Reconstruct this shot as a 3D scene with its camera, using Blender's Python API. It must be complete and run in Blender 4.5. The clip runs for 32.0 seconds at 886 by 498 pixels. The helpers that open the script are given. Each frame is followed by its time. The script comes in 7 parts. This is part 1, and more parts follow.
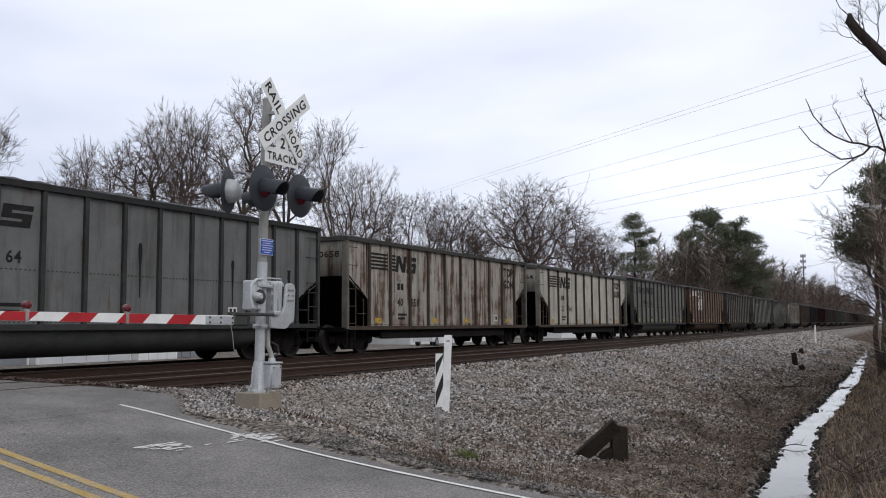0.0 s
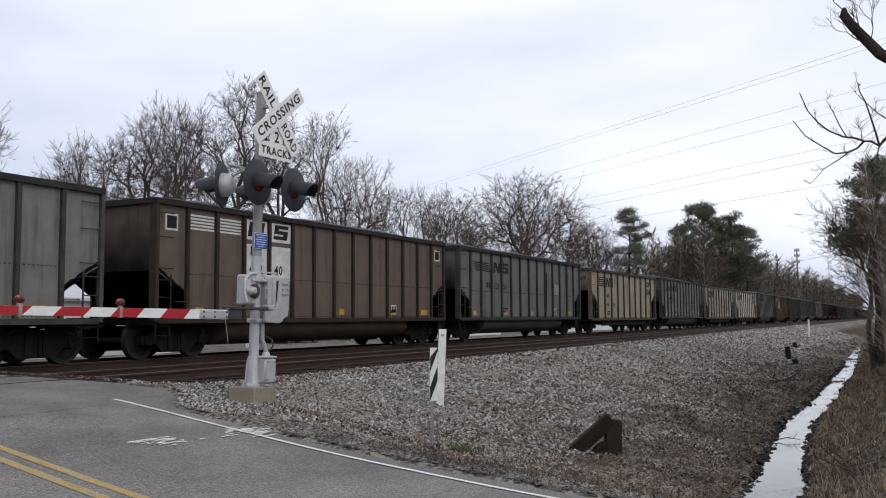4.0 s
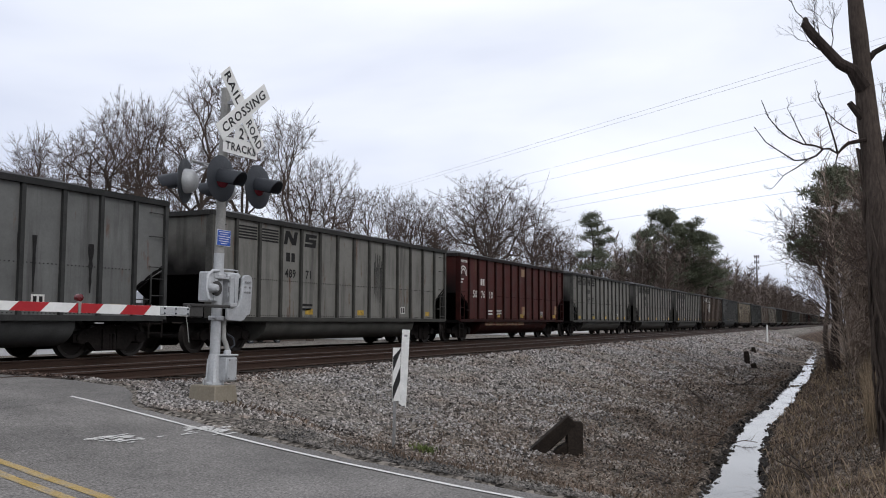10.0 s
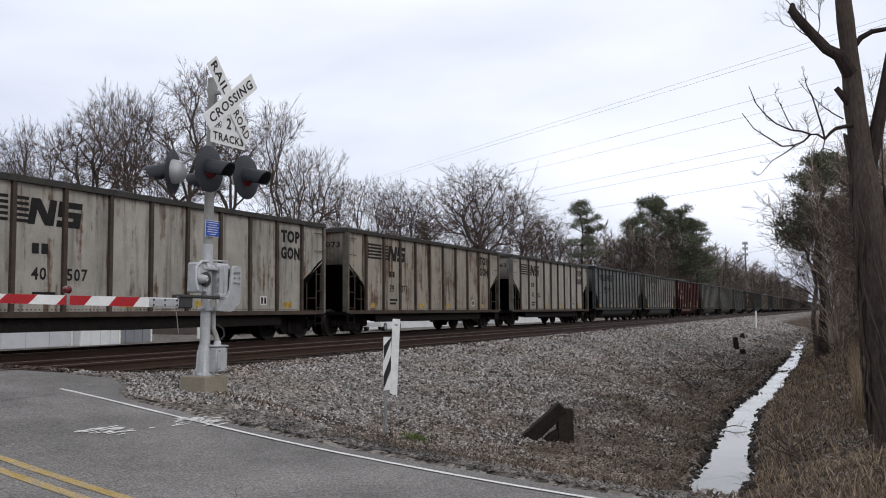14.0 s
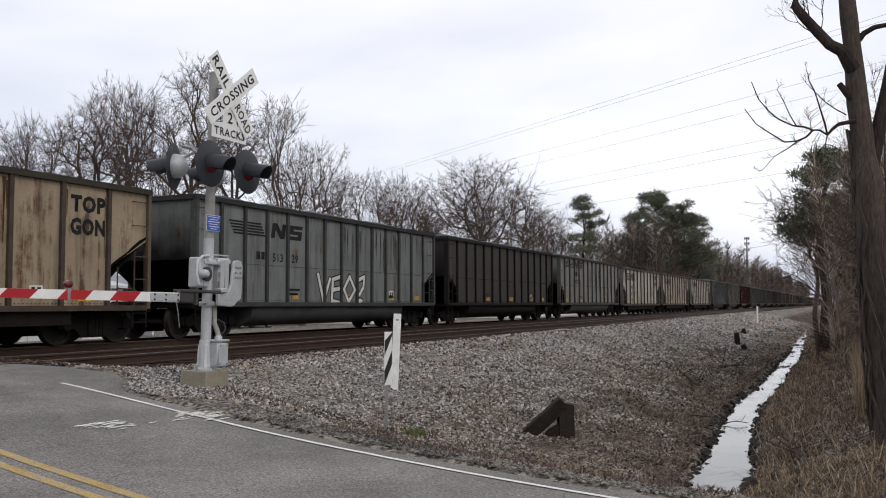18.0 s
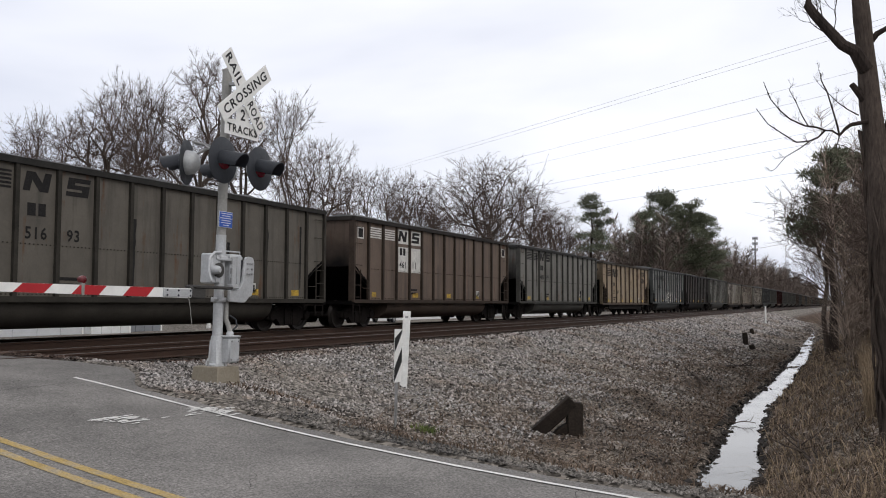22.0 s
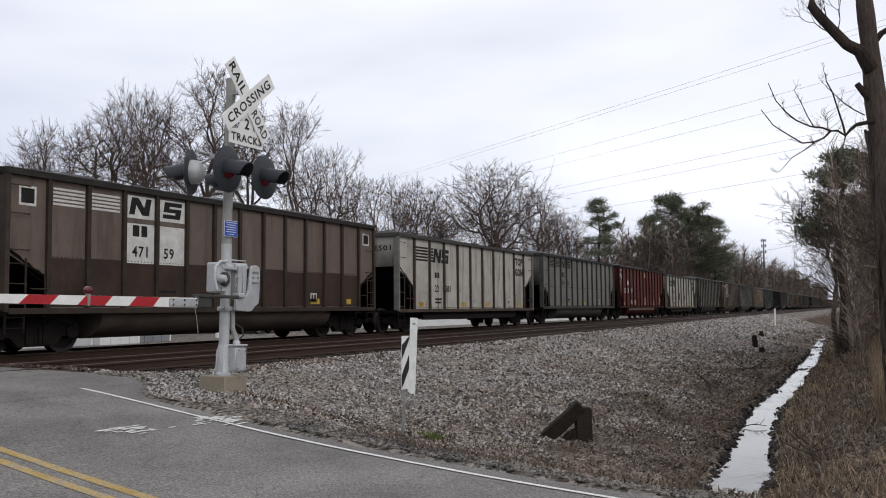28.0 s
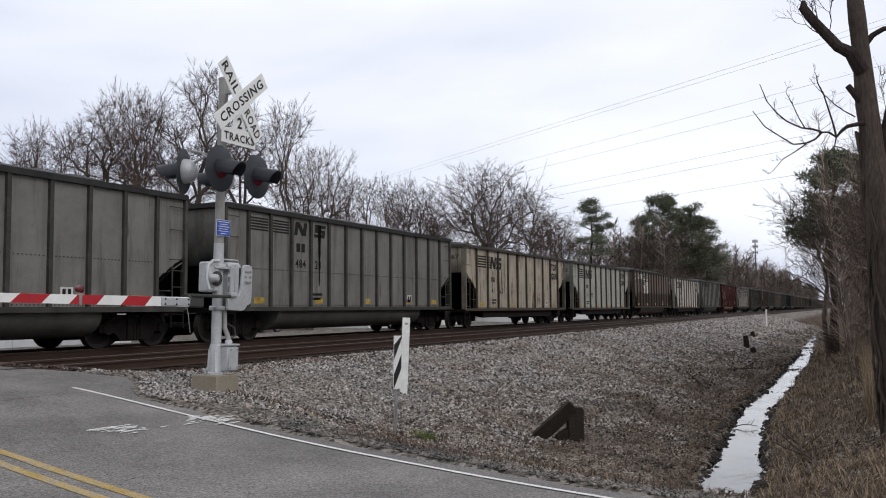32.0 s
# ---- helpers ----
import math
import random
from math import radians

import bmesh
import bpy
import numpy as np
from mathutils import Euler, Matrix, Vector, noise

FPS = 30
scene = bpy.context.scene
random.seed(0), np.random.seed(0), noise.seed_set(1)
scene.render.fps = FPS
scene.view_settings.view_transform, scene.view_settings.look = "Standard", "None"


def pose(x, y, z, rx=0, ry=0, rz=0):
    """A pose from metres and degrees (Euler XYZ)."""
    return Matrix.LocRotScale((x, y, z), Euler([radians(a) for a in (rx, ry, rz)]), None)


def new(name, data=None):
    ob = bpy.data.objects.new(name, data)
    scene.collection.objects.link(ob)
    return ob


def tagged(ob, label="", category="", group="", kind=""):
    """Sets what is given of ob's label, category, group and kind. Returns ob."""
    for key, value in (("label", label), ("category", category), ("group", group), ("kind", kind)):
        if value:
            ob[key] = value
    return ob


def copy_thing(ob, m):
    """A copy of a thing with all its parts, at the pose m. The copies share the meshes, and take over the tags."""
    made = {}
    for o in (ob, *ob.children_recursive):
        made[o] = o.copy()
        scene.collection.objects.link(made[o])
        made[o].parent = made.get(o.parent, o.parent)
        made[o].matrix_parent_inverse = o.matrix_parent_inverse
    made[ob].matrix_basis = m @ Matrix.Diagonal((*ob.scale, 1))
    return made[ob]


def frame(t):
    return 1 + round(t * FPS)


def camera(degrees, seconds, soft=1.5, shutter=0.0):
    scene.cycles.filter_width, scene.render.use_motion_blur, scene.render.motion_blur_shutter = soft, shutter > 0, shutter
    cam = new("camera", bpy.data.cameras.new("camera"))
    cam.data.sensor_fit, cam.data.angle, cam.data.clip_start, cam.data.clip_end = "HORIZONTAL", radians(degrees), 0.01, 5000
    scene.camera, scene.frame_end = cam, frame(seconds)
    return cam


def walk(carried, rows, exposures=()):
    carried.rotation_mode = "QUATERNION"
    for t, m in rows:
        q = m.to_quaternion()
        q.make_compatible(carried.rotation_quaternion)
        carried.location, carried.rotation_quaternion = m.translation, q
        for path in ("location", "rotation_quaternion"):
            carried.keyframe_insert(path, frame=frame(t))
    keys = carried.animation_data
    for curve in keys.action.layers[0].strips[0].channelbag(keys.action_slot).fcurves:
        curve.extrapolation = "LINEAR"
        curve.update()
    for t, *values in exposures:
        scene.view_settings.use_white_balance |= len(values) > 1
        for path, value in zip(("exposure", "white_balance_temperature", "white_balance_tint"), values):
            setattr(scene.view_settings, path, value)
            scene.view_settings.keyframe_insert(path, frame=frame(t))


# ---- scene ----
# The camera stands on the near road shoulder; x runs along the track, y towards it, z is 0 at the rail tops.
cam = camera(52.21, 32.0, soft=1.0)
# seconds, place, heading from the track's line, tilt, roll
PATH = [
    (0, 0.019, -0.003, 0.885, 27.196, 4.825, -0.402), (0.5, 0.022, -0.009, 0.891, 27.105, 4.703, -0.339), (1, 0.030, -0.010, 0.892, 27.097, 4.578, -0.370),
    (1.5, 0.018, -0.004, 0.883, 27.153, 4.613, -0.395), (2, 0.020, -0.001, 0.886, 27.171, 4.503, -0.172), (2.5, 0.024, -0.005, 0.877, 27.050, 4.673, -0.317),
    (3, 0.028, -0.002, 0.883, 27.036, 4.677, -0.560), (3.5, 0.027, -0.002, 0.887, 26.911, 4.610, -0.490), (5.5, 0.019, -0.015, 0.883, 26.817, 4.101, -0.277),
    (6, 0.029, -0.009, 0.887, 26.955, 4.249, -0.240), (6.5, 0.029, -0.005, 0.878, 26.777, 4.360, -0.325), (7, 0.014, -0.005, 0.864, 26.520, 4.793, -0.376),
    (7.5, 0.020, 0.003, 0.855, 26.134, 5.110, -0.245), (8, 0.022, -0.010, 0.851, 25.927, 4.847, -0.134), (8.5, 0.016, -0.008, 0.860, 25.658, 4.640, 0.300),
    (9, 0.025, -0.008, 0.853, 25.314, 4.582, 0.348), (9.5, 0.021, -0.015, 0.854, 25.001, 4.592, 0.040), (10, 0.029, -0.004, 0.858, 24.613, 4.573, 0.207),
    (10.5, 0.039, 0.001, 0.847, 24.347, 4.519, 0.068), (11, 0.029, 0.005, 0.855, 24.191, 4.423, 0.006), (11.5, 0.036, -0.002, 0.854, 24.135, 4.363, 0.056),
    (12, 0.031, -0.003, 0.862, 24.343, 4.142, -0.104), (12.5, 0.034, -0.005, 0.854, 24.336, 4.156, -0.170), (13, 0.037, 0.001, 0.855, 24.104, 4.138, -0.055),
    (13.5, 0.034, -0.003, 0.855, 24.023, 4.026, -0.207), (14, 0.034, -0.005, 0.848, 23.959, 3.902, -0.378), (14.5, 0.029, -0.002, 0.852, 24.056, 3.957, -0.388),
    (16.5, 0.018, -0.001, 0.861, 24.005, 3.737, -0.092), (17, 0.031, -0.000, 0.859, 23.940, 3.624, -0.225), (17.5, 0.036, -0.004, 0.852, 23.952, 3.523, -0.231),
    (18, 0.047, -0.002, 0.860, 24.053, 3.545, -0.222), (18.5, 0.031, -0.002, 0.864, 24.116, 3.526, -0.137), (19, 0.024, -0.007, 0.855, 24.290, 3.554, -0.339),
    (19.5, 0.011, -0.003, 0.859, 24.431, 3.364, -0.211), (20, 0.000, 0.000, 0.865, 24.411, 3.203, -0.016), (20.5, 0.002, 0.016, 0.863, 24.267, 3.351, 0.167),
    (21, -0.005, 0.020, 0.864, 24.440, 3.351, 0.057), (21.5, -0.002, 0.016, 0.856, 24.503, 3.484, 0.116), (22, -0.000, 0.032, 0.860, 24.518, 3.403, 0.212),
    (22.5, -0.005, 0.025, 0.860, 24.502, 3.598, 0.259), (23, 0.002, 0.031, 0.857, 24.572, 3.782, 0.116), (23.5, -0.010, 0.034, 0.856, 24.502, 3.708, 0.145),
    (24, 0.015, 0.038, 0.852, 24.294, 3.807, -0.003), (24.5, 0.013, 0.031, 0.858, 24.298, 3.705, 0.273), (25, 0.020, 0.025, 0.860, 24.368, 3.450, 0.264),
    (25.5, 0.013, 0.022, 0.856, 24.675, 3.571, 0.003), (27.5, 0.027, 0.014, 0.863, 24.966, 3.804, -0.241), (28, 0.032, 0.016, 0.854, 25.002, 3.821, -0.541),
    (28.5, 0.024, 0.016, 0.856, 24.924, 3.993, -0.441), (29, 0.019, 0.009, 0.858, 24.879, 3.946, -0.531), (29.5, 0.026, 0.013, 0.858, 24.777, 3.884, -0.420),
    (30, 0.016, 0.008, 0.855, 24.713, 4.020, -0.696), (30.5, 0.026, 0.009, 0.861, 24.573, 3.896, -0.801), (31, 0.018, 0.012, 0.859, 24.497, 3.763, -0.610),
    (31.5, 0.029, 0.012, 0.850, 24.462, 3.843, -0.549), (32, 0.018, 0.008, 0.855, 24.529, 3.802, -0.415),
]
walk(cam, [(t, pose(x, y, z, 90 + tilt, 0, head - 90) @ pose(0, 0, 0, 0, 0, roll)) for t, x, y, z, head, tilt, roll in PATH],
     exposures=[(0, 0.0, 6500, 10), (14, 0.0, 6560, 10), (17, 0.05, 6800, 10), (25, 0.06, 6820, 10), (28, 0.0, 6700, 10), (32, 0.02, 6620, 10)])

# ---- world and light: a bright overcast winter sky ----
SUN_UP, SUN_TURN = radians(42), radians(200)
world = bpy.data.worlds.new("overcast_sky")
scene.world = world
world.use_nodes = True
wn, wl = world.node_tree.nodes, world.node_tree.links
wn.clear()
w_out, w_bg = wn.new("ShaderNodeOutputWorld"), wn.new("ShaderNodeBackground")
w_sky = wn.new("ShaderNodeTexSky")
w_sky.sky_type, w_sky.sun_disc, w_sky.sun_elevation, w_sky.sun_rotation = "NISHITA", False, SUN_UP, SUN_TURN
w_sky.air_density, w_sky.dust_density = 1.0, 2.0
w_co, w_map = wn.new("ShaderNodeTexCoord"), wn.new("ShaderNodeMapping")
w_map.inputs["Scale"].default_value = (1.0, 1.0, 3.2)
w_map.inputs["Location"].default_value = (0.35, 0.1, 0.0)
w_noise, w_ramp = wn.new("ShaderNodeTexNoise"), wn.new("ShaderNodeValToRGB")
w_noise.inputs["Scale"].default_value, w_noise.inputs["Detail"].default_value, w_noise.inputs["Roughness"].default_value = 1.7, 5, 0.45
w_noise.inputs["Distortion"].default_value = 0.35
w_ramp.color_ramp.elements[0].position, w_ramp.color_ramp.elements[0].color = 0.3, (6.85, 7.35, 8.85, 1)
w_ramp.color_ramp.elements[1].position, w_ramp.color_ramp.elements[1].color = 0.6, (10.1, 10.45, 11.4, 1)
w_mix = wn.new("ShaderNodeMix")
w_mix.data_type = "RGBA"
w_mix.inputs["Factor"].default_value = 0.9
wl.new(w_co.outputs["Generated"], w_map.inputs["Vector"])
wl.new(w_map.outputs["Vector"], w_noise.inputs["Vector"])
w_sep, w_lift, w_sum = wn.new("ShaderNodeSeparateXYZ"), wn.new("ShaderNodeMapRange"), wn.new("ShaderNodeMath")
w_lift.inputs["From Min"].default_value, w_lift.inputs["From Max"].default_value = 0.0, 0.42
w_lift.inputs["To Min"].default_value, w_lift.inputs["To Max"].default_value = -0.16, 0.12
w_sum.operation = "ADD"
wl.new(w_co.outputs["Generated"], w_sep.inputs[0])
wl.new(w_sep.outputs["Z"], w_lift.inputs["Value"])
wl.new(w_noise.outputs["Fac"], w_sum.inputs[0])
wl.new(w_lift.outputs["Result"], w_sum.inputs[1])
wl.new(w_sum.outputs[0], w_ramp.inputs["Fac"])
wl.new(w_sky.outputs["Color"], w_mix.inputs["A"])
wl.new(w_ramp.outputs["Color"], w_mix.inputs["B"])
wl.new(w_mix.outputs["Result"], w_bg.inputs["Color"])
wl.new(w_bg.outputs["Background"], w_out.inputs["Surface"])
w_bg.inputs["Strength"].default_value = 0.107

sun = new("sun", bpy.data.lights.new("sun", "SUN"))
sun.data.energy, sun.data.angle, sun.data.color = 0.7, radians(25), (1.0, 0.97, 0.92)
sun.matrix_world = pose(0, 0, 60, 48, 0, -20)


# ---- materials ----
def material(name, color, rough=0.8, metal=0.0, grain=(40, 0.12), stain=(2.0, 0.2), tint=None, bump=0.3, stretch=(1, 1, 1), spec=0.4,
             own=False, streak=0.0, streak_color=(0.1, 0.05, 0.028), glow=0.0, island=0.0):
    """A plain surface with fine grain, larger stains, relief and, if asked, streaks that run down it. own: the base colour is the object's own colour."""
    m = bpy.data.materials.new(name)
    m.use_nodes = True
    n, l = m.node_tree.nodes, m.node_tree.links
    b = n["Principled BSDF"]
    b.inputs["Roughness"].default_value, b.inputs["Metallic"].default_value = rough, metal
    b.inputs["Specular IOR Level"].default_value = spec
    co, mp = n.new("ShaderNodeTexCoord"), n.new("ShaderNodeMapping")
    mp.inputs["Scale"].default_value = stretch
    info = n.new("ShaderNodeObjectInfo")
    l.new(co.outputs["Object"], mp.inputs["Vector"])
    shift = n.new("ShaderNodeVectorMath")
    shift.operation = "MULTIPLY_ADD"
    l.new(info.outputs["Random"], shift.inputs[0])
    shift.inputs[1].default_value = (37, 23, 51)
    l.new(mp.outputs["Vector"], shift.inputs[2])

    def noise_at(scale, detail=4, rough_=0.6, vec=None):
        t = n.new("ShaderNodeTexNoise")
        t.inputs["Scale"].default_value, t.inputs["Detail"].default_value, t.inputs["Roughness"].default_value = scale, detail, rough_
        l.new(vec or shift.outputs["Vector"], t.inputs["Vector"])
        return t.outputs["Fac"]

    def ramp(fac, a, b_, lo, hi):
        r = n.new("ShaderNodeMapRange")
        r.inputs["From Min"].default_value, r.inputs["From Max"].default_value = a, b_
        r.inputs["To Min"].default_value, r.inputs["To Max"].default_value = lo, hi
        l.new(fac, r.inputs["Value"])
        return r.outputs["Result"]

    def mix(fac, a, b_, blend="MIX"):
        x = n.new("ShaderNodeMix")
        x.data_type, x.blend_type = "RGBA", blend
        for key, v in (("Factor", fac), ("A", a), ("B", b_)):
            s = [i for i in x.inputs if i.name == key and (i.type == "RGBA" or key == "Factor" and i.type == "VALUE")][0]
            if isinstance(v, (int, float)):
                s.default_value = v
            elif isinstance(v, tuple):
                s.default_value = (*v, 1) if len(v) == 3 else v
            else:
                l.new(v, s)
        return [o for o in x.outputs if o.type == "RGBA"][0]

    base = info.outputs["Color"]
    fine, broad = noise_at(grain[0]), noise_at(stain[0], 6, 0.65)
    if not own:
        rgb = n.new("ShaderNodeRGB")
        rgb.outputs[0].default_value = (*color, 1)
        base = rgb.outputs[0]
    if tint:
        base = mix(ramp(broad, 0.42, 0.62, 0, 1), base, tuple(tint))
    dark = n.new("ShaderNodeMath")
    dark.operation = "MULTIPLY"
    l.new(ramp(fine, 0.3, 0.7, 1 - grain[1], 1 + grain[1]), dark.inputs[0])
    l.new(ramp(broad, 0.3, 0.7, 1 - stain[1], 1 + stain[1]), dark.inputs[1])
    value = dark.outputs[0]
    if island:
        geo, mul = n.new("ShaderNodeNewGeometry"), n.new("ShaderNodeMath")
        mul.operation = "MULTIPLY"
        l.new(ramp(geo.outputs["Random Per Island"], 0, 1, 1 - island, 1 + island), mul.inputs[0])
        l.new(value, mul.inputs[1])
        value = mul.outputs[0]
    gray = n.new("ShaderNodeCombineColor")
    for i in range(3):
        l.new(value, gray.inputs[i])
    base = mix(1.0, base, gray.outputs[0], "MULTIPLY")
    if streak:
        sm, ss = n.new("ShaderNodeMapping"), n.new("ShaderNodeVectorMath")
        sm.inputs["Scale"].default_value = (5.5, 5.5, 0.42)
        l.new(shift.outputs["Vector"], sm.inputs["Vector"])
        run = noise_at(1.0, 5, 0.6, sm.outputs["Vector"])
        level = n.new("ShaderNodeMath")
        level.operation = "MULTIPLY_ADD"
        l.new(info.outputs["Alpha"], level.inputs[0])
        level.inputs[1].default_value = 0.24
        l.new(run, level.inputs[2])
        patch = noise_at(1.1, 6, 0.7)
        both = n.new("ShaderNodeMath")
        both.operation = "MULTIPLY_ADD"
        l.new(patch, both.inputs[0])
        both.inputs[1].default_value = 0.8
        l.new(level.outputs[0], both.inputs[2])
        base = mix(ramp(both.outputs[0], 1.1, 1.24, 0, 0.9), base, tuple(streak_color))
        base = mix(ramp(both.outputs[0], 1.22, 1.36, 0, 0.85), base, (0.035, 0.022, 0.016))
        gm = n.new("ShaderNodeMapping")
        gm.inputs["Scale"].default_value, gm.inputs["Location"].default_value = (3.2, 3.2, 0.3), (7, 3, 1)
        l.new(shift.outputs["Vector"], gm.inputs["Vector"])
        grime = noise_at(1.0, 6, 0.65, gm.outputs["Vector"])
        base = mix(ramp(grime, 0.5, 0.76, 0, 0.75), base, (0.03, 0.028, 0.025))
    l.new(base, b.inputs["Base Color"])
    if bump:
        bp = n.new("ShaderNodeBump")
        bp.inputs["Strength"].default_value, bp.inputs["Distance"].default_value = bump, 0.01
        l.new(fine, bp.inputs["Height"])
        l.new(bp.outputs["Normal"], b.inputs["Normal"])
    l.new(ramp(broad, 0.3, 0.7, max(rough - 0.12, 0.02), min(rough + 0.12, 1)), b.inputs["Roughness"])
    if glow:
        b.inputs["Emission Color"].default_value, b.inputs["Emission Strength"].default_value = (*color, 1), glow
    return m


asphalt = material("worn_asphalt", (0.148, 0.14, 0.132), 0.88, grain=(50, 0.45), stain=(0.7, 0.35), bump=0.6, spec=0.15)
line_white = material("worn_white_road_paint", (0.62, 0.61, 0.58), 0.7, grain=(60, 0.25), stain=(9, 0.25), tint=(0.48, 0.47, 0.45))
line_yellow = material("worn_yellow_road_paint", (0.4, 0.27, 0.07), 0.7, grain=(60, 0.45), stain=(6, 0.5), tint=(0.2, 0.165, 0.11))
soil = material("gravelly_soil", (0.075, 0.058, 0.046), 0.95, grain=(24, 0.6), stain=(0.7, 0.35), tint=(0.11, 0.095, 0.08), bump=0.9, spec=0.04)
def add_pebbles(m, scale, low, high):
    """Small stones of uneven brightness over a material's colour."""
    n, l = m.node_tree.nodes, m.node_tree.links
    b = n["Principled BSDF"]
    old = b.inputs["Base Color"].links[0].from_socket
    co, v, r = n.new("ShaderNodeTexCoord"), n.new("ShaderNodeTexVoronoi"), n.new("ShaderNodeMapRange")
    v.inputs["Scale"].default_value = scale
    sep, mul = n.new("ShaderNodeSeparateColor"), n.new("ShaderNodeMix")
    mul.data_type, mul.blend_type = "RGBA", "MULTIPLY"
    mul.inputs["Factor"].default_value = 1.0
    gray = n.new("ShaderNodeCombineColor")
    l.new(co.outputs["Object"], v.inputs["Vector"])
    l.new(v.outputs["Color"], sep.inputs[0])
    l.new(sep.outputs[0], r.inputs["Value"])
    r.inputs["To Min"].default_value, r.inputs["To Max"].default_value = low, high
    for i in range(3):
        l.new(r.outputs["Result"], gray.inputs[i])
    sock = [i for i in mul.inputs if i.type == "RGBA"]
    l.new(old, sock[0])
    l.new(gray.outputs[0], sock[1])
    l.new([o for o in mul.outputs if o.type == "RGBA"][0], b.inputs["Base Color"])


def add_ground_bands(m):
    """Grey gravel by the track, brown litter lower down, a tan dirt shoulder along the road and damp dark patches."""
    n, l = m.node_tree.nodes, m.node_tree.links
    b = n["Principled BSDF"]
    co, sep = n.new("ShaderNodeTexCoord"), n.new("ShaderNodeSeparateXYZ")
    l.new(co.outputs["Object"], sep.inputs[0])

    def noise_at(scale):
        t = n.new("ShaderNodeTexNoise")
        t.inputs["Scale"].default_value, t.inputs["Detail"].default_value, t.inputs["Roughness"].default_value = scale, 5, 0.65
        l.new(co.outputs["Object"], t.inputs["Vector"])
        return t.outputs["Fac"]

    def math_(op, a, c, d=None):
        t = n.new("ShaderNodeMath")
        t.operation = op
        for i, v in enumerate((a, c, d)):
            if v is not None:
                if isinstance(v, (int, float)):
                    t.inputs[i].default_value = v
                else:
                    l.new(v, t.inputs[i])
        return t.outputs[0]

    def ramp(v, a, c):
        t = n.new("ShaderNodeMapRange")
        t.inputs["From Min"].default_value, t.inputs["From Max"].default_value = a, c
        l.new(v, t.inputs["Value"])
        return t.outputs["Result"]

    def lay(fac, under, color):
        t = n.new("ShaderNodeMix")
        t.data_type = "RGBA"
        l.new(fac, t.inputs["Factor"])
        sock = [i for i in t.inputs if i.type == "RGBA"]
        l.new(under, sock[0])
        sock[1].default_value = (*color, 1)
        return [o for o in t.outputs if o.type == "RGBA"][0]

    base = b.inputs["Base Color"].links[0].from_socket
    wob = noise_at(0.6)
    up = math_("MULTIPLY_ADD", wob, 5.0, sep.outputs["Y"])
    base = lay(ramp(up, 8.6, 10.6), base, (0.125, 0.113, 0.1))
    far = math_("MULTIPLY", ramp(sep.outputs["X"], 80, 92), ramp(sep.outputs["Y"], 8.3, 7.2))
    base = lay(far, base, (0.05, 0.034, 0.024))
    base = lay(math_("MULTIPLY", ramp(noise_at(0.9), 0.54, 0.64), 0.75), base, (0.026, 0.022, 0.02))
    base = lay(math_("MULTIPLY", ramp(sep.outputs["Y"], 10.8, 11.2), ramp(sep.outputs["Y"], 19.6, 19.0)), base, (0.034, 0.025, 0.021))
    edge = math_("MULTIPLY_ADD", sep.outputs["Y"], -0.2, sep.outputs["X"])
    edge = math_("MULTIPLY_ADD", wob, 1.6, edge)
    base = lay(math_("MULTIPLY", ramp(edge, 9.1, 8.7), ramp(sep.outputs["Y"], 10.0, 8.0)), base, (0.112, 0.1, 0.087))
    l.new(base, b.inputs["Base Color"])


add_ground_bands(soil)
add_pebbles(soil, 24, 0.2, 2.3)
add_pebbles(asphalt, 75, 0.72, 1.28)
mud = material("wet_black_mud", (0.022, 0.018, 0.015), 0.7, grain=(20, 0.4), stain=(0.9, 0.3), bump=0.8, spec=0.2)
def add_dirt(m):
    """Stones further down the slope are caked with dark earth, in patches."""
    n, l = m.node_tree.nodes, m.node_tree.links
    b = n["Principled BSDF"]
    old = b.inputs["Base Color"].links[0].from_socket
    co, sep, t, add, r, mx = [n.new("ShaderNode" + k) for k in ("TexCoord", "SeparateXYZ", "TexNoise", "Math", "MapRange", "Mix")]
    t.inputs["Scale"].default_value, t.inputs["Detail"].default_value, t.inputs["Roughness"].default_value = 0.5, 5, 0.65
    add.operation, add.inputs[1].default_value = "MULTIPLY_ADD", 9.0
    mx.data_type, mx.blend_type = "RGBA", "MULTIPLY"
    l.new(co.outputs["Object"], sep.inputs[0])
    l.new(co.outputs["Object"], t.inputs["Vector"])
    l.new(t.outputs["Fac"], add.inputs[0])
    l.new(sep.outputs["Y"], add.inputs[2])
    l.new(add.outputs[0], r.inputs["Value"])
    r.inputs["From Min"].default_value, r.inputs["From Max"].default_value = 10.5, 8.0
    l.new(r.outputs["Result"], mx.inputs["Factor"])
    sock = [i for i in mx.inputs if i.type == "RGBA"]
    l.new(old, sock[0])
    sock[1].default_value = (0.5, 0.47, 0.44, 1)
    l.new([o for o in mx.outputs if o.type == "RGBA"][0], b.inputs["Base Color"])


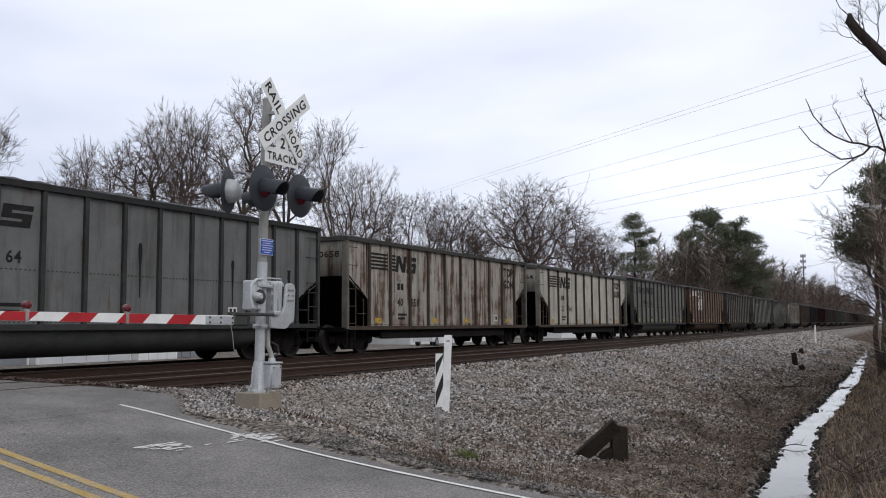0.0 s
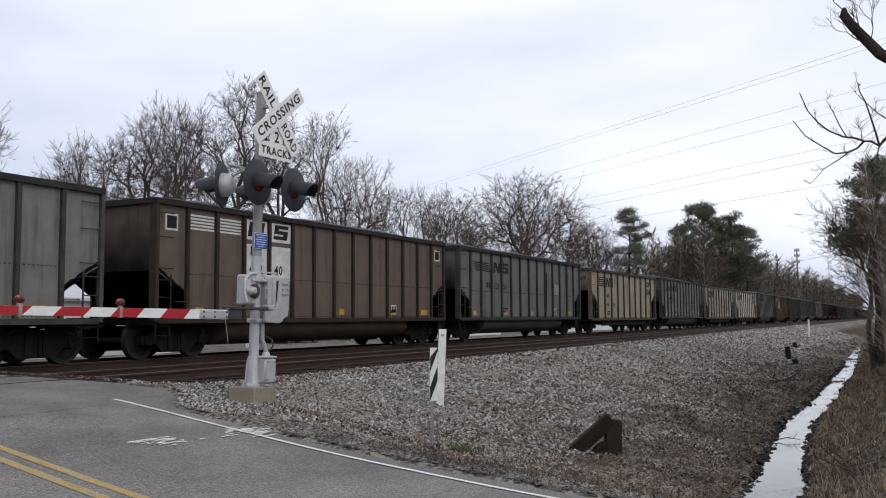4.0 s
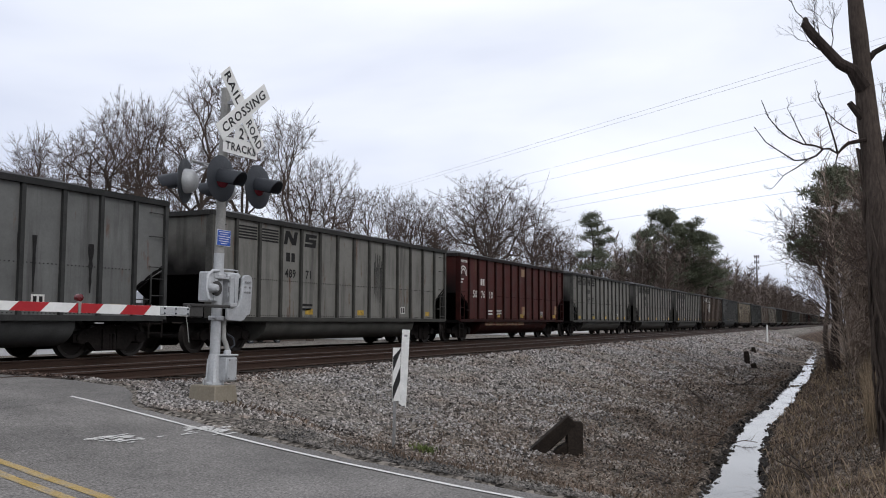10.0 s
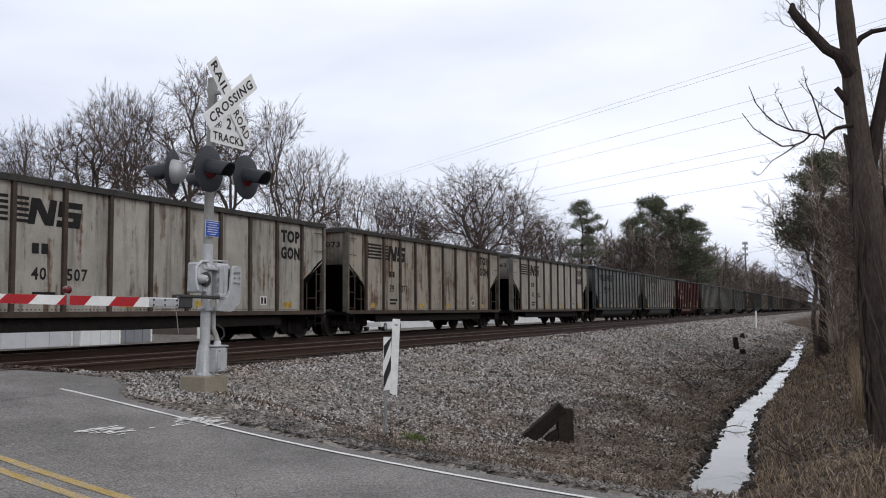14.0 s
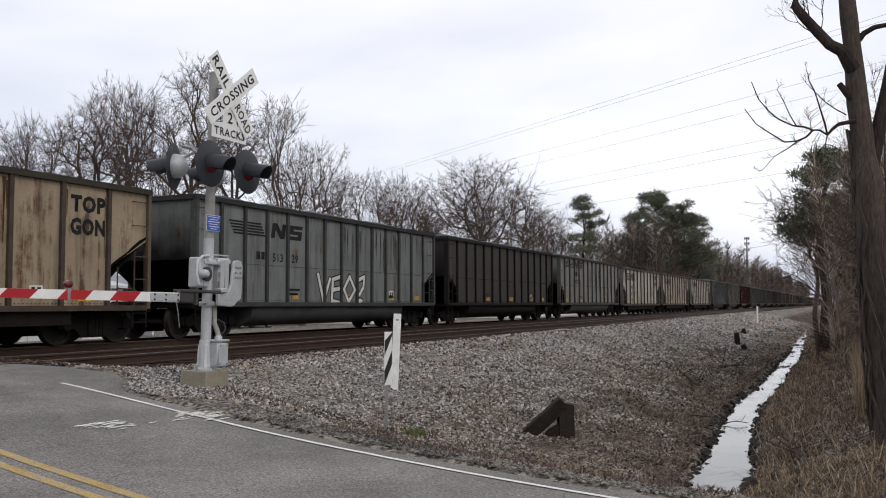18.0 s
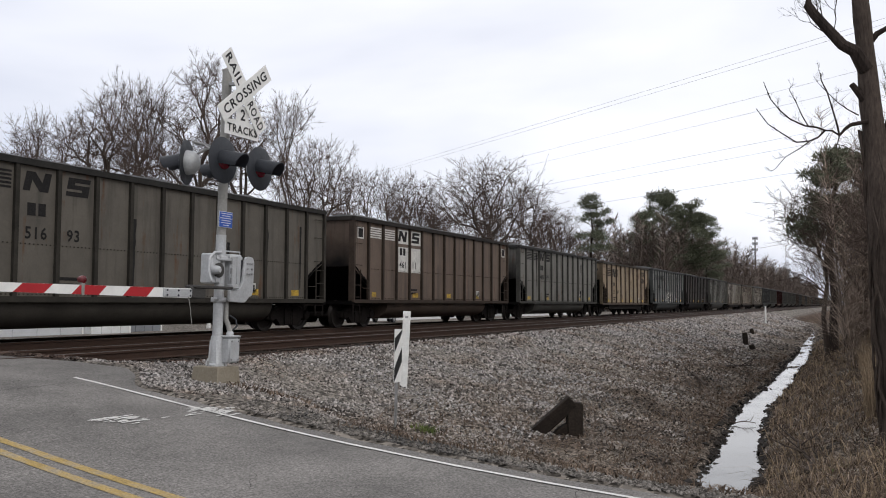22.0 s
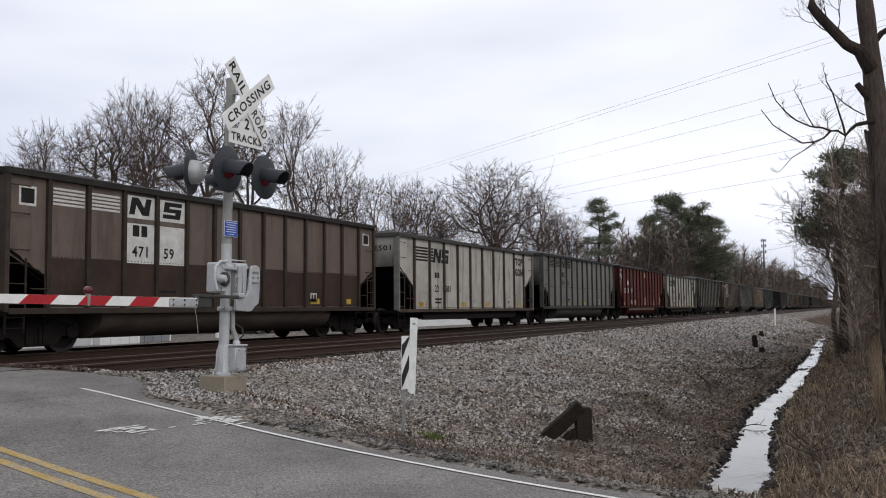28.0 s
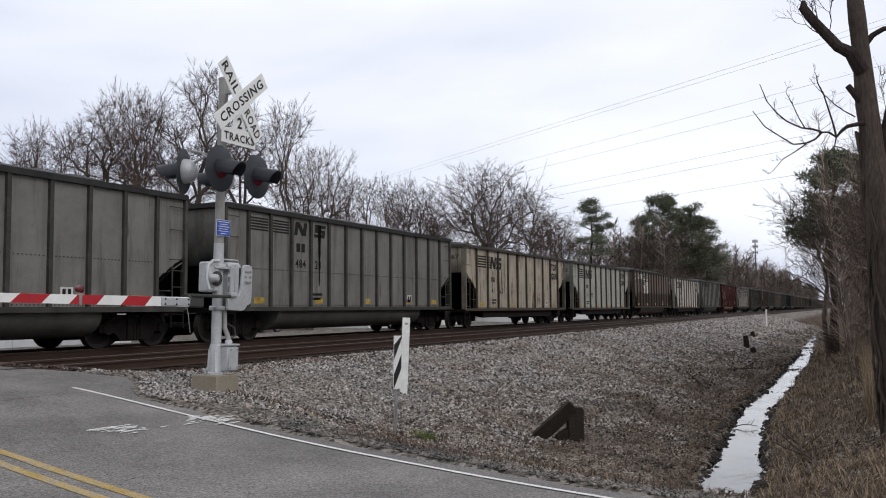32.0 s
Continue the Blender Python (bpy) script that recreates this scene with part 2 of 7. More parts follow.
stone_grey = material("grey_ballast_stone", (0.315, 0.297, 0.285), 0.9, grain=(30, 0.35), stain=(0.55, 0.5), tint=(0.15, 0.124, 0.104), bump=0.4, island=0.88, spec=0.08)
add_dirt(stone_grey)
bed_stone = material("rust_stained_ballast", (0.075, 0.054, 0.045), 0.9, grain=(30, 0.35), stain=(0.8, 0.5), bump=0.4, island=0.8, spec=0.06)
gate_glass = material("dull_red_gate_lamp", (0.1, 0.006, 0.01), 0.3, grain=(60, 0.1), stain=(5, 0.1), spec=0.5)
rust_rail = material("rusty_rail_steel", (0.05, 0.03, 0.022), 0.7, 0.2, grain=(60, 0.2), stain=(3, 0.2), spec=0.2)
rail_top = material("polished_rail_head", (0.16, 0.15, 0.145), 0.5, 0.6, grain=(60, 0.1), stain=(6, 0.1))
tie_wood = material("creosoted_tie_wood", (0.023, 0.018, 0.0145), 0.95, spec=0.1, grain=(30, 0.3), stain=(4, 0.3), stretch=(1, 0.2, 1))
car_paint = material("weathered_car_paint", (0.2, 0.2, 0.18), 0.7, spec=0.2, grain=(22, 0.06), stain=(1.3, 0.2), own=True, streak=1.0, bump=0.12)
def add_soot(m, low, high):
    """Coal soot that has crept up from the end openings."""
    n, l = m.node_tree.nodes, m.node_tree.links
    b = n["Principled BSDF"]
    old = b.inputs["Base Color"].links[0].from_socket
    co, sep, t, add, r, mx = [n.new("ShaderNode" + k) for k in ("TexCoord", "SeparateXYZ", "TexNoise", "Math", "MapRange", "Mix")]
    t.inputs["Scale"].default_value, t.inputs["Detail"].default_value = 1.3, 6
    add.operation, add.inputs[1].default_value = "MULTIPLY_ADD", 1.1
    mx.data_type = "RGBA"
    l.new(co.outputs["Object"], sep.inputs[0])
    l.new(co.outputs["Object"], t.inputs["Vector"])
    l.new(t.outputs["Fac"], add.inputs[0])
    l.new(sep.outputs["Z"], add.inputs[2])
    l.new(add.outputs[0], r.inputs["Value"])
    r.inputs["From Min"].default_value, r.inputs["From Max"].default_value = high + 0.55, low + 0.55
    l.new(r.outputs["Result"], mx.inputs["Factor"])
    sock = [i for i in mx.inputs if i.type == "RGBA"]
    l.new(old, sock[0])
    sock[1].default_value = (0.007, 0.006, 0.006, 1)
    l.new([o for o in mx.outputs if o.type == "RGBA"][0], b.inputs["Base Color"])


end_paint = material("sooty_car_end_paint", (0.2, 0.2, 0.18), 0.75, spec=0.15, grain=(22, 0.06), stain=(1.3, 0.2), own=True, streak=1.0, bump=0.12)
add_soot(end_paint, 2.2, 3.2)
# on tub cars its object colour also carries the shade of the posts
car_rib = material("dirty_and_shaded_car_steel", (0.1, 0.1, 0.09), 0.8, grain=(30, 0.15), stain=(2.5, 0.35), own=True, spec=0.12)
soot = material("coal_black_grime", (0.006, 0.0055, 0.0055), 0.95, grain=(20, 0.3), stain=(2, 0.3), spec=0.05)
running = material("dark_running_gear_steel", (0.015, 0.0125, 0.0115), 0.9, 0.0, grain=(25, 0.3), stain=(4, 0.3), spec=0.08)
wheel_steel = material("worn_wheel_steel", (0.03, 0.026, 0.024), 0.6, 0.2, grain=(40, 0.2), stain=(4, 0.2), spec=0.15)
coal = material("loose_coal", (0.014, 0.013, 0.013), 0.6, grain=(12, 0.5), stain=(3, 0.4), bump=1.0, spec=0.15)
tub_paint = material("mottled_tub_paint", (0.075, 0.072, 0.066), 0.7, grain=(25, 0.1), stain=(1.4, 0.3), own=True, spec=0.12)
mark_dark = material("faded_dark_stencil", (0.019, 0.018, 0.018), 0.7, grain=(30, 0.3), stain=(5, 0.3), spec=0.08)
mark_white = material("faded_white_stencil", (0.52, 0.51, 0.48), 0.7, grain=(30, 0.15), stain=(5, 0.2))
mark_yellow = material("yellow_reflector_patch", (0.36, 0.23, 0.03), 0.6, grain=(30, 0.3), stain=(7, 0.6))
silver = material("aluminium_signal_paint", (0.42, 0.43, 0.44), 0.5, 0.25, grain=(40, 0.08), stain=(5, 0.14))
dull_mast = material("weathered_mast_paint", (0.27, 0.265, 0.25), 0.65, 0.1, grain=(40, 0.1), stain=(5, 0.2))
sign_white = material("white_sign_sheeting", (0.72, 0.72, 0.7), 0.5, grain=(30, 0.04), stain=(4, 0.07))
sign_black = material("black_sign_letters", (0.012, 0.012, 0.013), 0.6)
sign_blue = material("blue_notice_enamel", (0.02, 0.085, 0.38), 0.45, grain=(30, 0.05), stain=(6, 0.1))
gate_red = material("red_reflective_tape", (0.36, 0.012, 0.018), 0.5, grain=(30, 0.06), stain=(6, 0.12))
lamp_black = material("black_lamp_backing", (0.02, 0.023, 0.029), 0.55, grain=(30, 0.1), stain=(5, 0.15))
lens_red = material("dark_red_lens", (0.13, 0.006, 0.016), 0.15, grain=(60, 0.1), stain=(5, 0.1), spec=0.6)
concrete = material("rough_concrete", (0.24, 0.21, 0.16), 0.9, grain=(40, 0.15), stain=(4, 0.25), tint=(0.17, 0.145, 0.11))
bracket_grey = material("grimy_bracket_steel", (0.045, 0.043, 0.041), 0.8, 0.1, grain=(40, 0.2), stain=(5, 0.3))
post_white = material("white_painted_post", (0.68, 0.68, 0.66), 0.6, grain=(40, 0.06), stain=(5, 0.15))
galv = material("galvanised_steel_post", (0.3, 0.3, 0.3), 0.5, 0.5, grain=(40, 0.1), stain=(5, 0.15))
bark = material("grey_brown_bark", (0.066, 0.052, 0.044), 0.95, grain=(28, 0.35), stain=(2.5, 0.25), stretch=(1, 1, 0.25), bump=1.0, spec=0.08)
bark_dark = material("dark_furrowed_bark", (0.04, 0.031, 0.027), 0.95, grain=(28, 0.4), stain=(2.5, 0.3), stretch=(1, 1, 0.2), bump=1.0, spec=0.08)
twig = material("grey_brown_twig", (0.08, 0.06, 0.051), 0.95, grain=(20, 0.2), stain=(1, 0.2), bump=0.0, spec=0.08)
needle = material("dull_pine_needles", (0.095, 0.105, 0.07), 0.85, grain=(10, 0.3), stain=(0.8, 0.35), bump=0.0, island=0.35, spec=0.15)
dry_grass = material("dry_winter_grass", (0.25, 0.19, 0.13), 0.95, grain=(8, 0.2), stain=(0.8, 0.25), bump=0.0, island=0.4, spec=0.06)
crumb = material("dark_asphalt_crumbs", (0.1, 0.095, 0.09), 0.95, grain=(30, 0.3), stain=(0.8, 0.4), tint=(0.2, 0.18, 0.16), bump=0.3, island=0.7, spec=0.08)
dead_leaf = material("dead_brown_leaves", (0.12, 0.09, 0.069), 0.95, grain=(10, 0.3), stain=(1, 0.3), bump=0.0, island=0.5, spec=0.06)
green_grass = material("small_green_weeds", (0.09, 0.12, 0.03), 0.9, grain=(10, 0.3), stain=(2, 0.3), bump=0.0, island=0.4)
thicket_wood = material("pale_grey_brown_scrub", (0.24, 0.19, 0.155), 0.95, grain=(6, 0.2), stain=(0.3, 0.25), bump=0.0, island=0.4, spec=0.06)
far_wood = material("bare_brown_brushwood", (0.17, 0.138, 0.12), 0.95, grain=(6, 0.2), stain=(0.3, 0.25), bump=0.0, island=0.35, spec=0.06)
water = material("still_ditch_water", (0.03, 0.028, 0.022), 0.04, grain=(2, 0.1), stain=(0.6, 0.1), bump=0.02, spec=0.9)
cladding = material("pale_grey_sheet_cladding", (0.5, 0.51, 0.53), 0.6, grain=(20, 0.05), stain=(1, 0.1))
cladding_dark = material("mid_grey_sheet_cladding", (0.2, 0.21, 0.23), 0.6, grain=(20, 0.05), stain=(1, 0.12))
siding = material("white_house_siding", (0.62, 0.63, 0.63), 0.7, grain=(20, 0.05), stain=(1, 0.1))
roofing = material("light_grey_roofing", (0.46, 0.47, 0.49), 0.7, grain=(20, 0.1), stain=(1, 0.12))
glass_dark = material("dark_window_glass", (0.03, 0.035, 0.04), 0.08, grain=(5, 0.05), stain=(1, 0.05), bump=0.0, spec=0.8)
brick_red = material("dull_red_brickwork", (0.1, 0.078, 0.068), 0.9, grain=(30, 0.2), stain=(2, 0.2))
cable_black = material("weathered_power_cable", (0.3, 0.31, 0.34), 0.7)
steel_far = material("grey_steel_tower", (0.16, 0.16, 0.17), 0.7)
red_paint = material("faded_red_vehicle_paint", (0.16, 0.022, 0.02), 0.5)


# ---- mesh helpers ----
def mesh(name, bm, mat):
    me = bpy.data.meshes.new(name)
    bm.normal_update()
    bm.to_mesh(me)
    bm.free()
    me.materials.append(mat)
    me.shade_smooth()
    me.set_sharp_from_angle(angle=radians(38))
    return me


def part(name, bm, mat, parent, label="", at=None):
    """Links a bmesh, or a mesh that others use too, as one mesh object under a thing or a part."""
    ob = new(name, bm if isinstance(bm, bpy.types.Mesh) else mesh(name, bm, mat))
    ob.parent = parent
    if at is not None:
        ob.matrix_basis = at
    return tagged(ob, label)


def thing(name, label, category, at=None, group="", kind=""):
    ob = new(name)
    ob.empty_display_size = 0.2
    if at is not None:
        ob.matrix_basis = at
    return tagged(ob, label, category, group, kind)


def solid(name, bm, mat, label, category, at=None, group="", kind=""):
    ob = new(name, bm if isinstance(bm, bpy.types.Mesh) else mesh(name, bm, mat))
    if at is not None:
        ob.matrix_basis = at
    return tagged(ob, label, category, group, kind)


def box(x0, x1, y0, y1, z0, z1, bevel=0.0, bm=None, m=None):
    bm = bm or bmesh.new()
    v = [bm.verts.new((x, y, z)) for x in (x0, x1) for y in (y0, y1) for z in (z0, z1)]
    f = [bm.faces.new([v[i] for i in q]) for q in ((0, 1, 3, 2), (4, 6, 7, 5), (0, 4, 5, 1), (2, 3, 7, 6), (0, 2, 6, 4), (1, 5, 7, 3))]
    if bevel:
        e = list({e for q in f for e in q.edges})
        r = bmesh.ops.bevel(bm, geom=e, offset=bevel, segments=1, affect="EDGES")
        v = list({w for q in r["faces"] for w in q.verts} | {w for w in v if w.is_valid})
    if m is not None:
        bmesh.ops.transform(bm, matrix=m, verts=v)
    return bm


def tube(points, radii, sides=6, bm=None, caps=True):
    """A round bar along points."""
    bm = bm or bmesh.new()
    pts = [Vector(p) for p in points]
    if isinstance(radii, (int, float)):
        radii = [radii] * len(pts)
    rings, ref = [], None
    for i, p in enumerate(pts):
        d = (pts[min(i + 1, len(pts) - 1)] - pts[max(i - 1, 0)]).normalized()
        if ref is None:
            ref = d.orthogonal().normalized()
        a = (ref - d * ref.dot(d))
        a = a.normalized() if a.length > 1e-6 else d.orthogonal().normalized()
        ref, b = a, d.cross(a)
        rings.append([bm.verts.new(p + (a * math.cos(k * math.tau / sides) + b * math.sin(k * math.tau / sides)) * radii[i]) for k in range(sides)])
    for r0, r1 in zip(rings, rings[1:]):
        for k in range(sides):
            bm.faces.new((r0[k], r0[(k + 1) % sides], r1[(k + 1) % sides], r1[k]))
    if caps:
        bm.faces.new(rings[0][::-1])
        bm.faces.new(rings[-1])
    return bm


def prism(outline, y0, y1, bm=None):
    """An outline in x and z, drawn out from y0 to y1."""
    bm = bm or bmesh.new()
    a = [bm.verts.new((x, y0, z)) for x, z in outline]
    b = [bm.verts.new((x, y1, z)) for x, z in outline]
    n = len(a)
    bm.faces.new(a)
    bm.faces.new(b[::-1])
    for i in range(n):
        bm.faces.new((a[i], b[i], b[(i + 1) % n], a[(i + 1) % n]))
    bmesh.ops.recalc_face_normals(bm, faces=bm.faces[:])
    return bm


def lathe(profile, sides=24, bm=None, m=None):
    """Turns (radius, height) pairs about the z axis."""
    bm = bm or bmesh.new()
    rings = []
    for r, z in profile:
        rings.append([bm.verts.new((r * math.cos(k * math.tau / sides), r * math.sin(k * math.tau / sides), z)) for k in range(sides)])
    for r0, r1 in zip(rings, rings[1:]):
        for k in range(sides):
            bm.faces.new((r0[k], r0[(k + 1) % sides], r1[(k + 1) % sides], r1[k]))
    bm.faces.new(rings[0][::-1])
    bm.faces.new(rings[-1])
    if m is not None:
        bmesh.ops.transform(bm, matrix=m, verts=[v for r in rings for v in r])
    return bm


def lettering(words, height, width=None, depth=0.004, bold=0.02):
    """Words as a mesh, in the x and z plane, facing -y, centred."""
    cu = bpy.data.curves.new("letters", "FONT")
    cu.body, cu.size, cu.extrude, cu.align_x, cu.align_y = words, 1.0, 0.0, "CENTER", "CENTER"
    cu.resolution_u, cu.offset, cu.space_character = 2, bold, 1.12
    ob = bpy.data.objects.new("letters", cu)
    scene.collection.objects.link(ob)
    me = bpy.data.meshes.new_from_object(ob.evaluated_get(bpy.context.evaluated_depsgraph_get()))
    bpy.data.objects.remove(ob)
    bpy.data.curves.remove(cu)
    co = np.array([v.co[:] for v in me.vertices])
    lo, hi = co.min(0), co.max(0)
    k = height / (hi[1] - lo[1])
    kx = width / (hi[0] - lo[0]) if width else k
    for v in me.vertices:
        v.co = ((v.co.x - (lo[0] + hi[0]) / 2) * kx, -depth, (v.co.y - (lo[1] + hi[1]) / 2) * k)
    return me


def letters(name, words, height, mat, parent, at, width=None, label="", bold=0.02):
    me = lettering(words, height, width, 0.004, bold)
    me.materials.clear()
    me.materials.append(mat)
    return part(name, me, mat, parent, label, at)


# ---- the ground: road, embankment, ditch and banks ----
NEAR_TRACK, FAR_TRACK, GAUGE = 12.49, 16.76, 1.51
PROFILE = ((-400, -0.9), (-8, -0.75), (-3, -0.8), (-1.2, -1.0), (0.5, -1.5), (1.26, -1.84), (1.46, -2.06), (2.1, -2.06), (2.3, -1.86), (4.0, -1.66), (6.5, -1.2),
           (8.6, -0.72), (9.9, -0.36), (10.7, -0.22), (21.0, -0.21), (22.5, -0.55), (26, -0.75), (60, -0.6), (4000, -0.6))
WATER = -1.95


def smooth(a):
    a = np.clip(a, 0, 1)
    return a * a * (3 - 2 * a)


ROAD_LINE = ((-400, -1.0), (-20, -0.82), (0, -0.66), (2.2, -0.598), (3.2, -0.552), (4.4, -0.481), (5.2, -0.425), (6.4, -0.316), (7.1, -0.25), (8.8, -0.085), (9.8, -0.03), (10.8, -0.008), (18.6, -0.008), (20, -0.05), (24, -0.42), (27.6, -0.61), (4000, -0.61))


def road_z(y):
    """The road climbs to the crossing and falls away behind it."""
    return sum(np.interp(y + k, [p[0] for p in ROAD_LINE], [p[1] for p in ROAD_LINE]) for k in (-0.6, -0.3, 0, 0.3, 0.6)) / 5


def road_edge(y):
    """x of the road's paved edge, which flares out at the crossing."""
    return 6.98 + 0.2 * y + 0.95 * smooth((y - 7.8) / 1.6)


def ditch_shift(x):
    """How far the ditch has wandered from its first line."""
    return np.interp(x, [5, 14.7, 16, 19.5, 24.6, 29, 33.5, 46.6, 56, 106, 150], [0.05, 0.12, 0.2, 0.43, 0.72, 0.76, 0.72, 0.87, 0.97, 2.8, 3.6])


def value_noise(x, y, scale, seed):
    """Smooth random heights between -1 and 1 over the plan."""
    x, y = np.asarray(x, float) * scale, np.asarray(y, float) * scale
    xi, yi = np.floor(x), np.floor(y)
    fx, fy = smooth(x - xi), smooth(y - yi)

    def corner(i, j):
        h = np.sin((xi + i) * 127.1 + (yi + j) * 311.7 + seed * 74.7) * 43758.5453
        return 2 * (h - np.floor(h)) - 1

    return (corner(0, 0) * (1 - fx) + corner(1, 0) * fx) * (1 - fy) + (corner(0, 1) * (1 - fx) + corner(1, 1) * fx) * fy


def relief(x, y):
    """Lumps, hollows and the ragged edges of the ditch."""
    x, y = np.asarray(x, float), np.asarray(y, float)
    off = (y - 1.8 - ditch_shift(x)) / 0.9
    low = np.clip((8.0 - y) / 3, 0, 1)
    r = 0.05 * value_noise(x, y, 1.4, 1) + 0.035 * value_noise(x, y, 4.0, 2) + low * 0.19 * value_noise(x, y, 0.55, 3)
    r = r + np.exp(-off * off) * np.clip((x - 12) / 6, 0.25, 1) * (0.06 * value_noise(x, y, 1.1, 4) + 0.08 * value_noise(x, y, 3.1, 5) + 0.05 * value_noise(x, y, 8.0, 6) - 0.19 * low * value_noise(x, y, 0.55, 3))
    on = (y > -10) & (y < 11) & (x > -20) & (x < 200)
    return np.where(on, r, 0.0) * np.clip((x - road_edge(y) - 0.2) / 2, 0, 1) * np.clip((10.6 - y) / 2, 0, 1)


def top_z(x, y):
    return ground_z(x, y) + relief(x, y)


def ground_z(x, y):
    x, y = np.asarray(x, float), np.asarray(y, float)
    yy = y - ditch_shift(x) * np.clip((8 - y) / 5, 0, 1) * np.clip((y + 6) / 6, 0, 1)
    z = np.interp(yy, [p[0] for p in PROFILE], [p[1] for p in PROFILE])
    rd = x - road_edge(y)
    far = smooth((y - 8.9) / 1.3)
    on = smooth((rd - 0.2 - 0.8 * smooth((y - 5) / 2) * (1 - far)) / (3.0 - 2.4 * far))
    left = smooth((-rd - 7.6) / 4)
    z = np.where(rd > 0, road_z(y) * (1 - on) + z * on, road_z(y))
    flat = np.where((y < 9), -0.7, np.where(y < 21.5, -0.2, -0.6))
    z = np.where(rd < -7.6, road_z(y) * (1 - left) + flat * left, z)
    return z


def lines(*spans):
    out = []
    for a, b, step in spans:
        out += list(np.arange(a, b, step))
    return out


def build_ground():
    xs = lines((-3000, -200, 400), (-200, -20, 15), (-20, 4, 1.0), (4, 34, 0.16), (34, 70, 0.5), (70, 200, 2.5), (200, 600, 20), (600, 4001, 200))
    ys = lines((-3000, -100, 290), (-100, -10, 6), (-10, -4, 0.5), (-4, 11.2, 0.16), (11.2, 24, 0.8), (24, 80, 4), (80, 400, 40), (400, 3001, 260))
    X, Y = np.meshgrid(xs, ys, indexing="ij")
    Z = ground_z(X, Y)
    rd = X - road_edge(Y)
    Z = Z + relief(X, Y)
    Z = np.where((rd < 0.02) & (rd > -7.7), Z - 0.05, Z)
    nx, ny = X.shape
    idx = np.arange(nx * ny).reshape(nx, ny)
    faces = np.stack([idx[:-1, :-1], idx[1:, :-1], idx[1:, 1:], idx[:-1, 1:]], -1).reshape(-1, 4)
    me = bpy.data.meshes.new("ground")
    me.from_pydata(np.stack([X, Y, Z], -1).reshape(-1, 3).tolist(), [], faces.tolist())
    for p in me.polygons:
        p.use_smooth = True
    me.materials.append(soil)
    return tagged(new("ground", me), "gravelly embankment and brown winter ground", "ground", kind="structure")


def strip(points_left, points_right, lift, name, mat):
    bm = bmesh.new()
    a = [bm.verts.new((x, y, float(road_z(y)) + lift)) for x, y in points_left]
    b = [bm.verts.new((x, y, float(road_z(y)) + lift)) for x, y in points_right]
    for i in range(len(a) - 1):
        bm.faces.new((a[i], b[i], b[i + 1], a[i + 1]))
    return mesh(name, bm, mat)


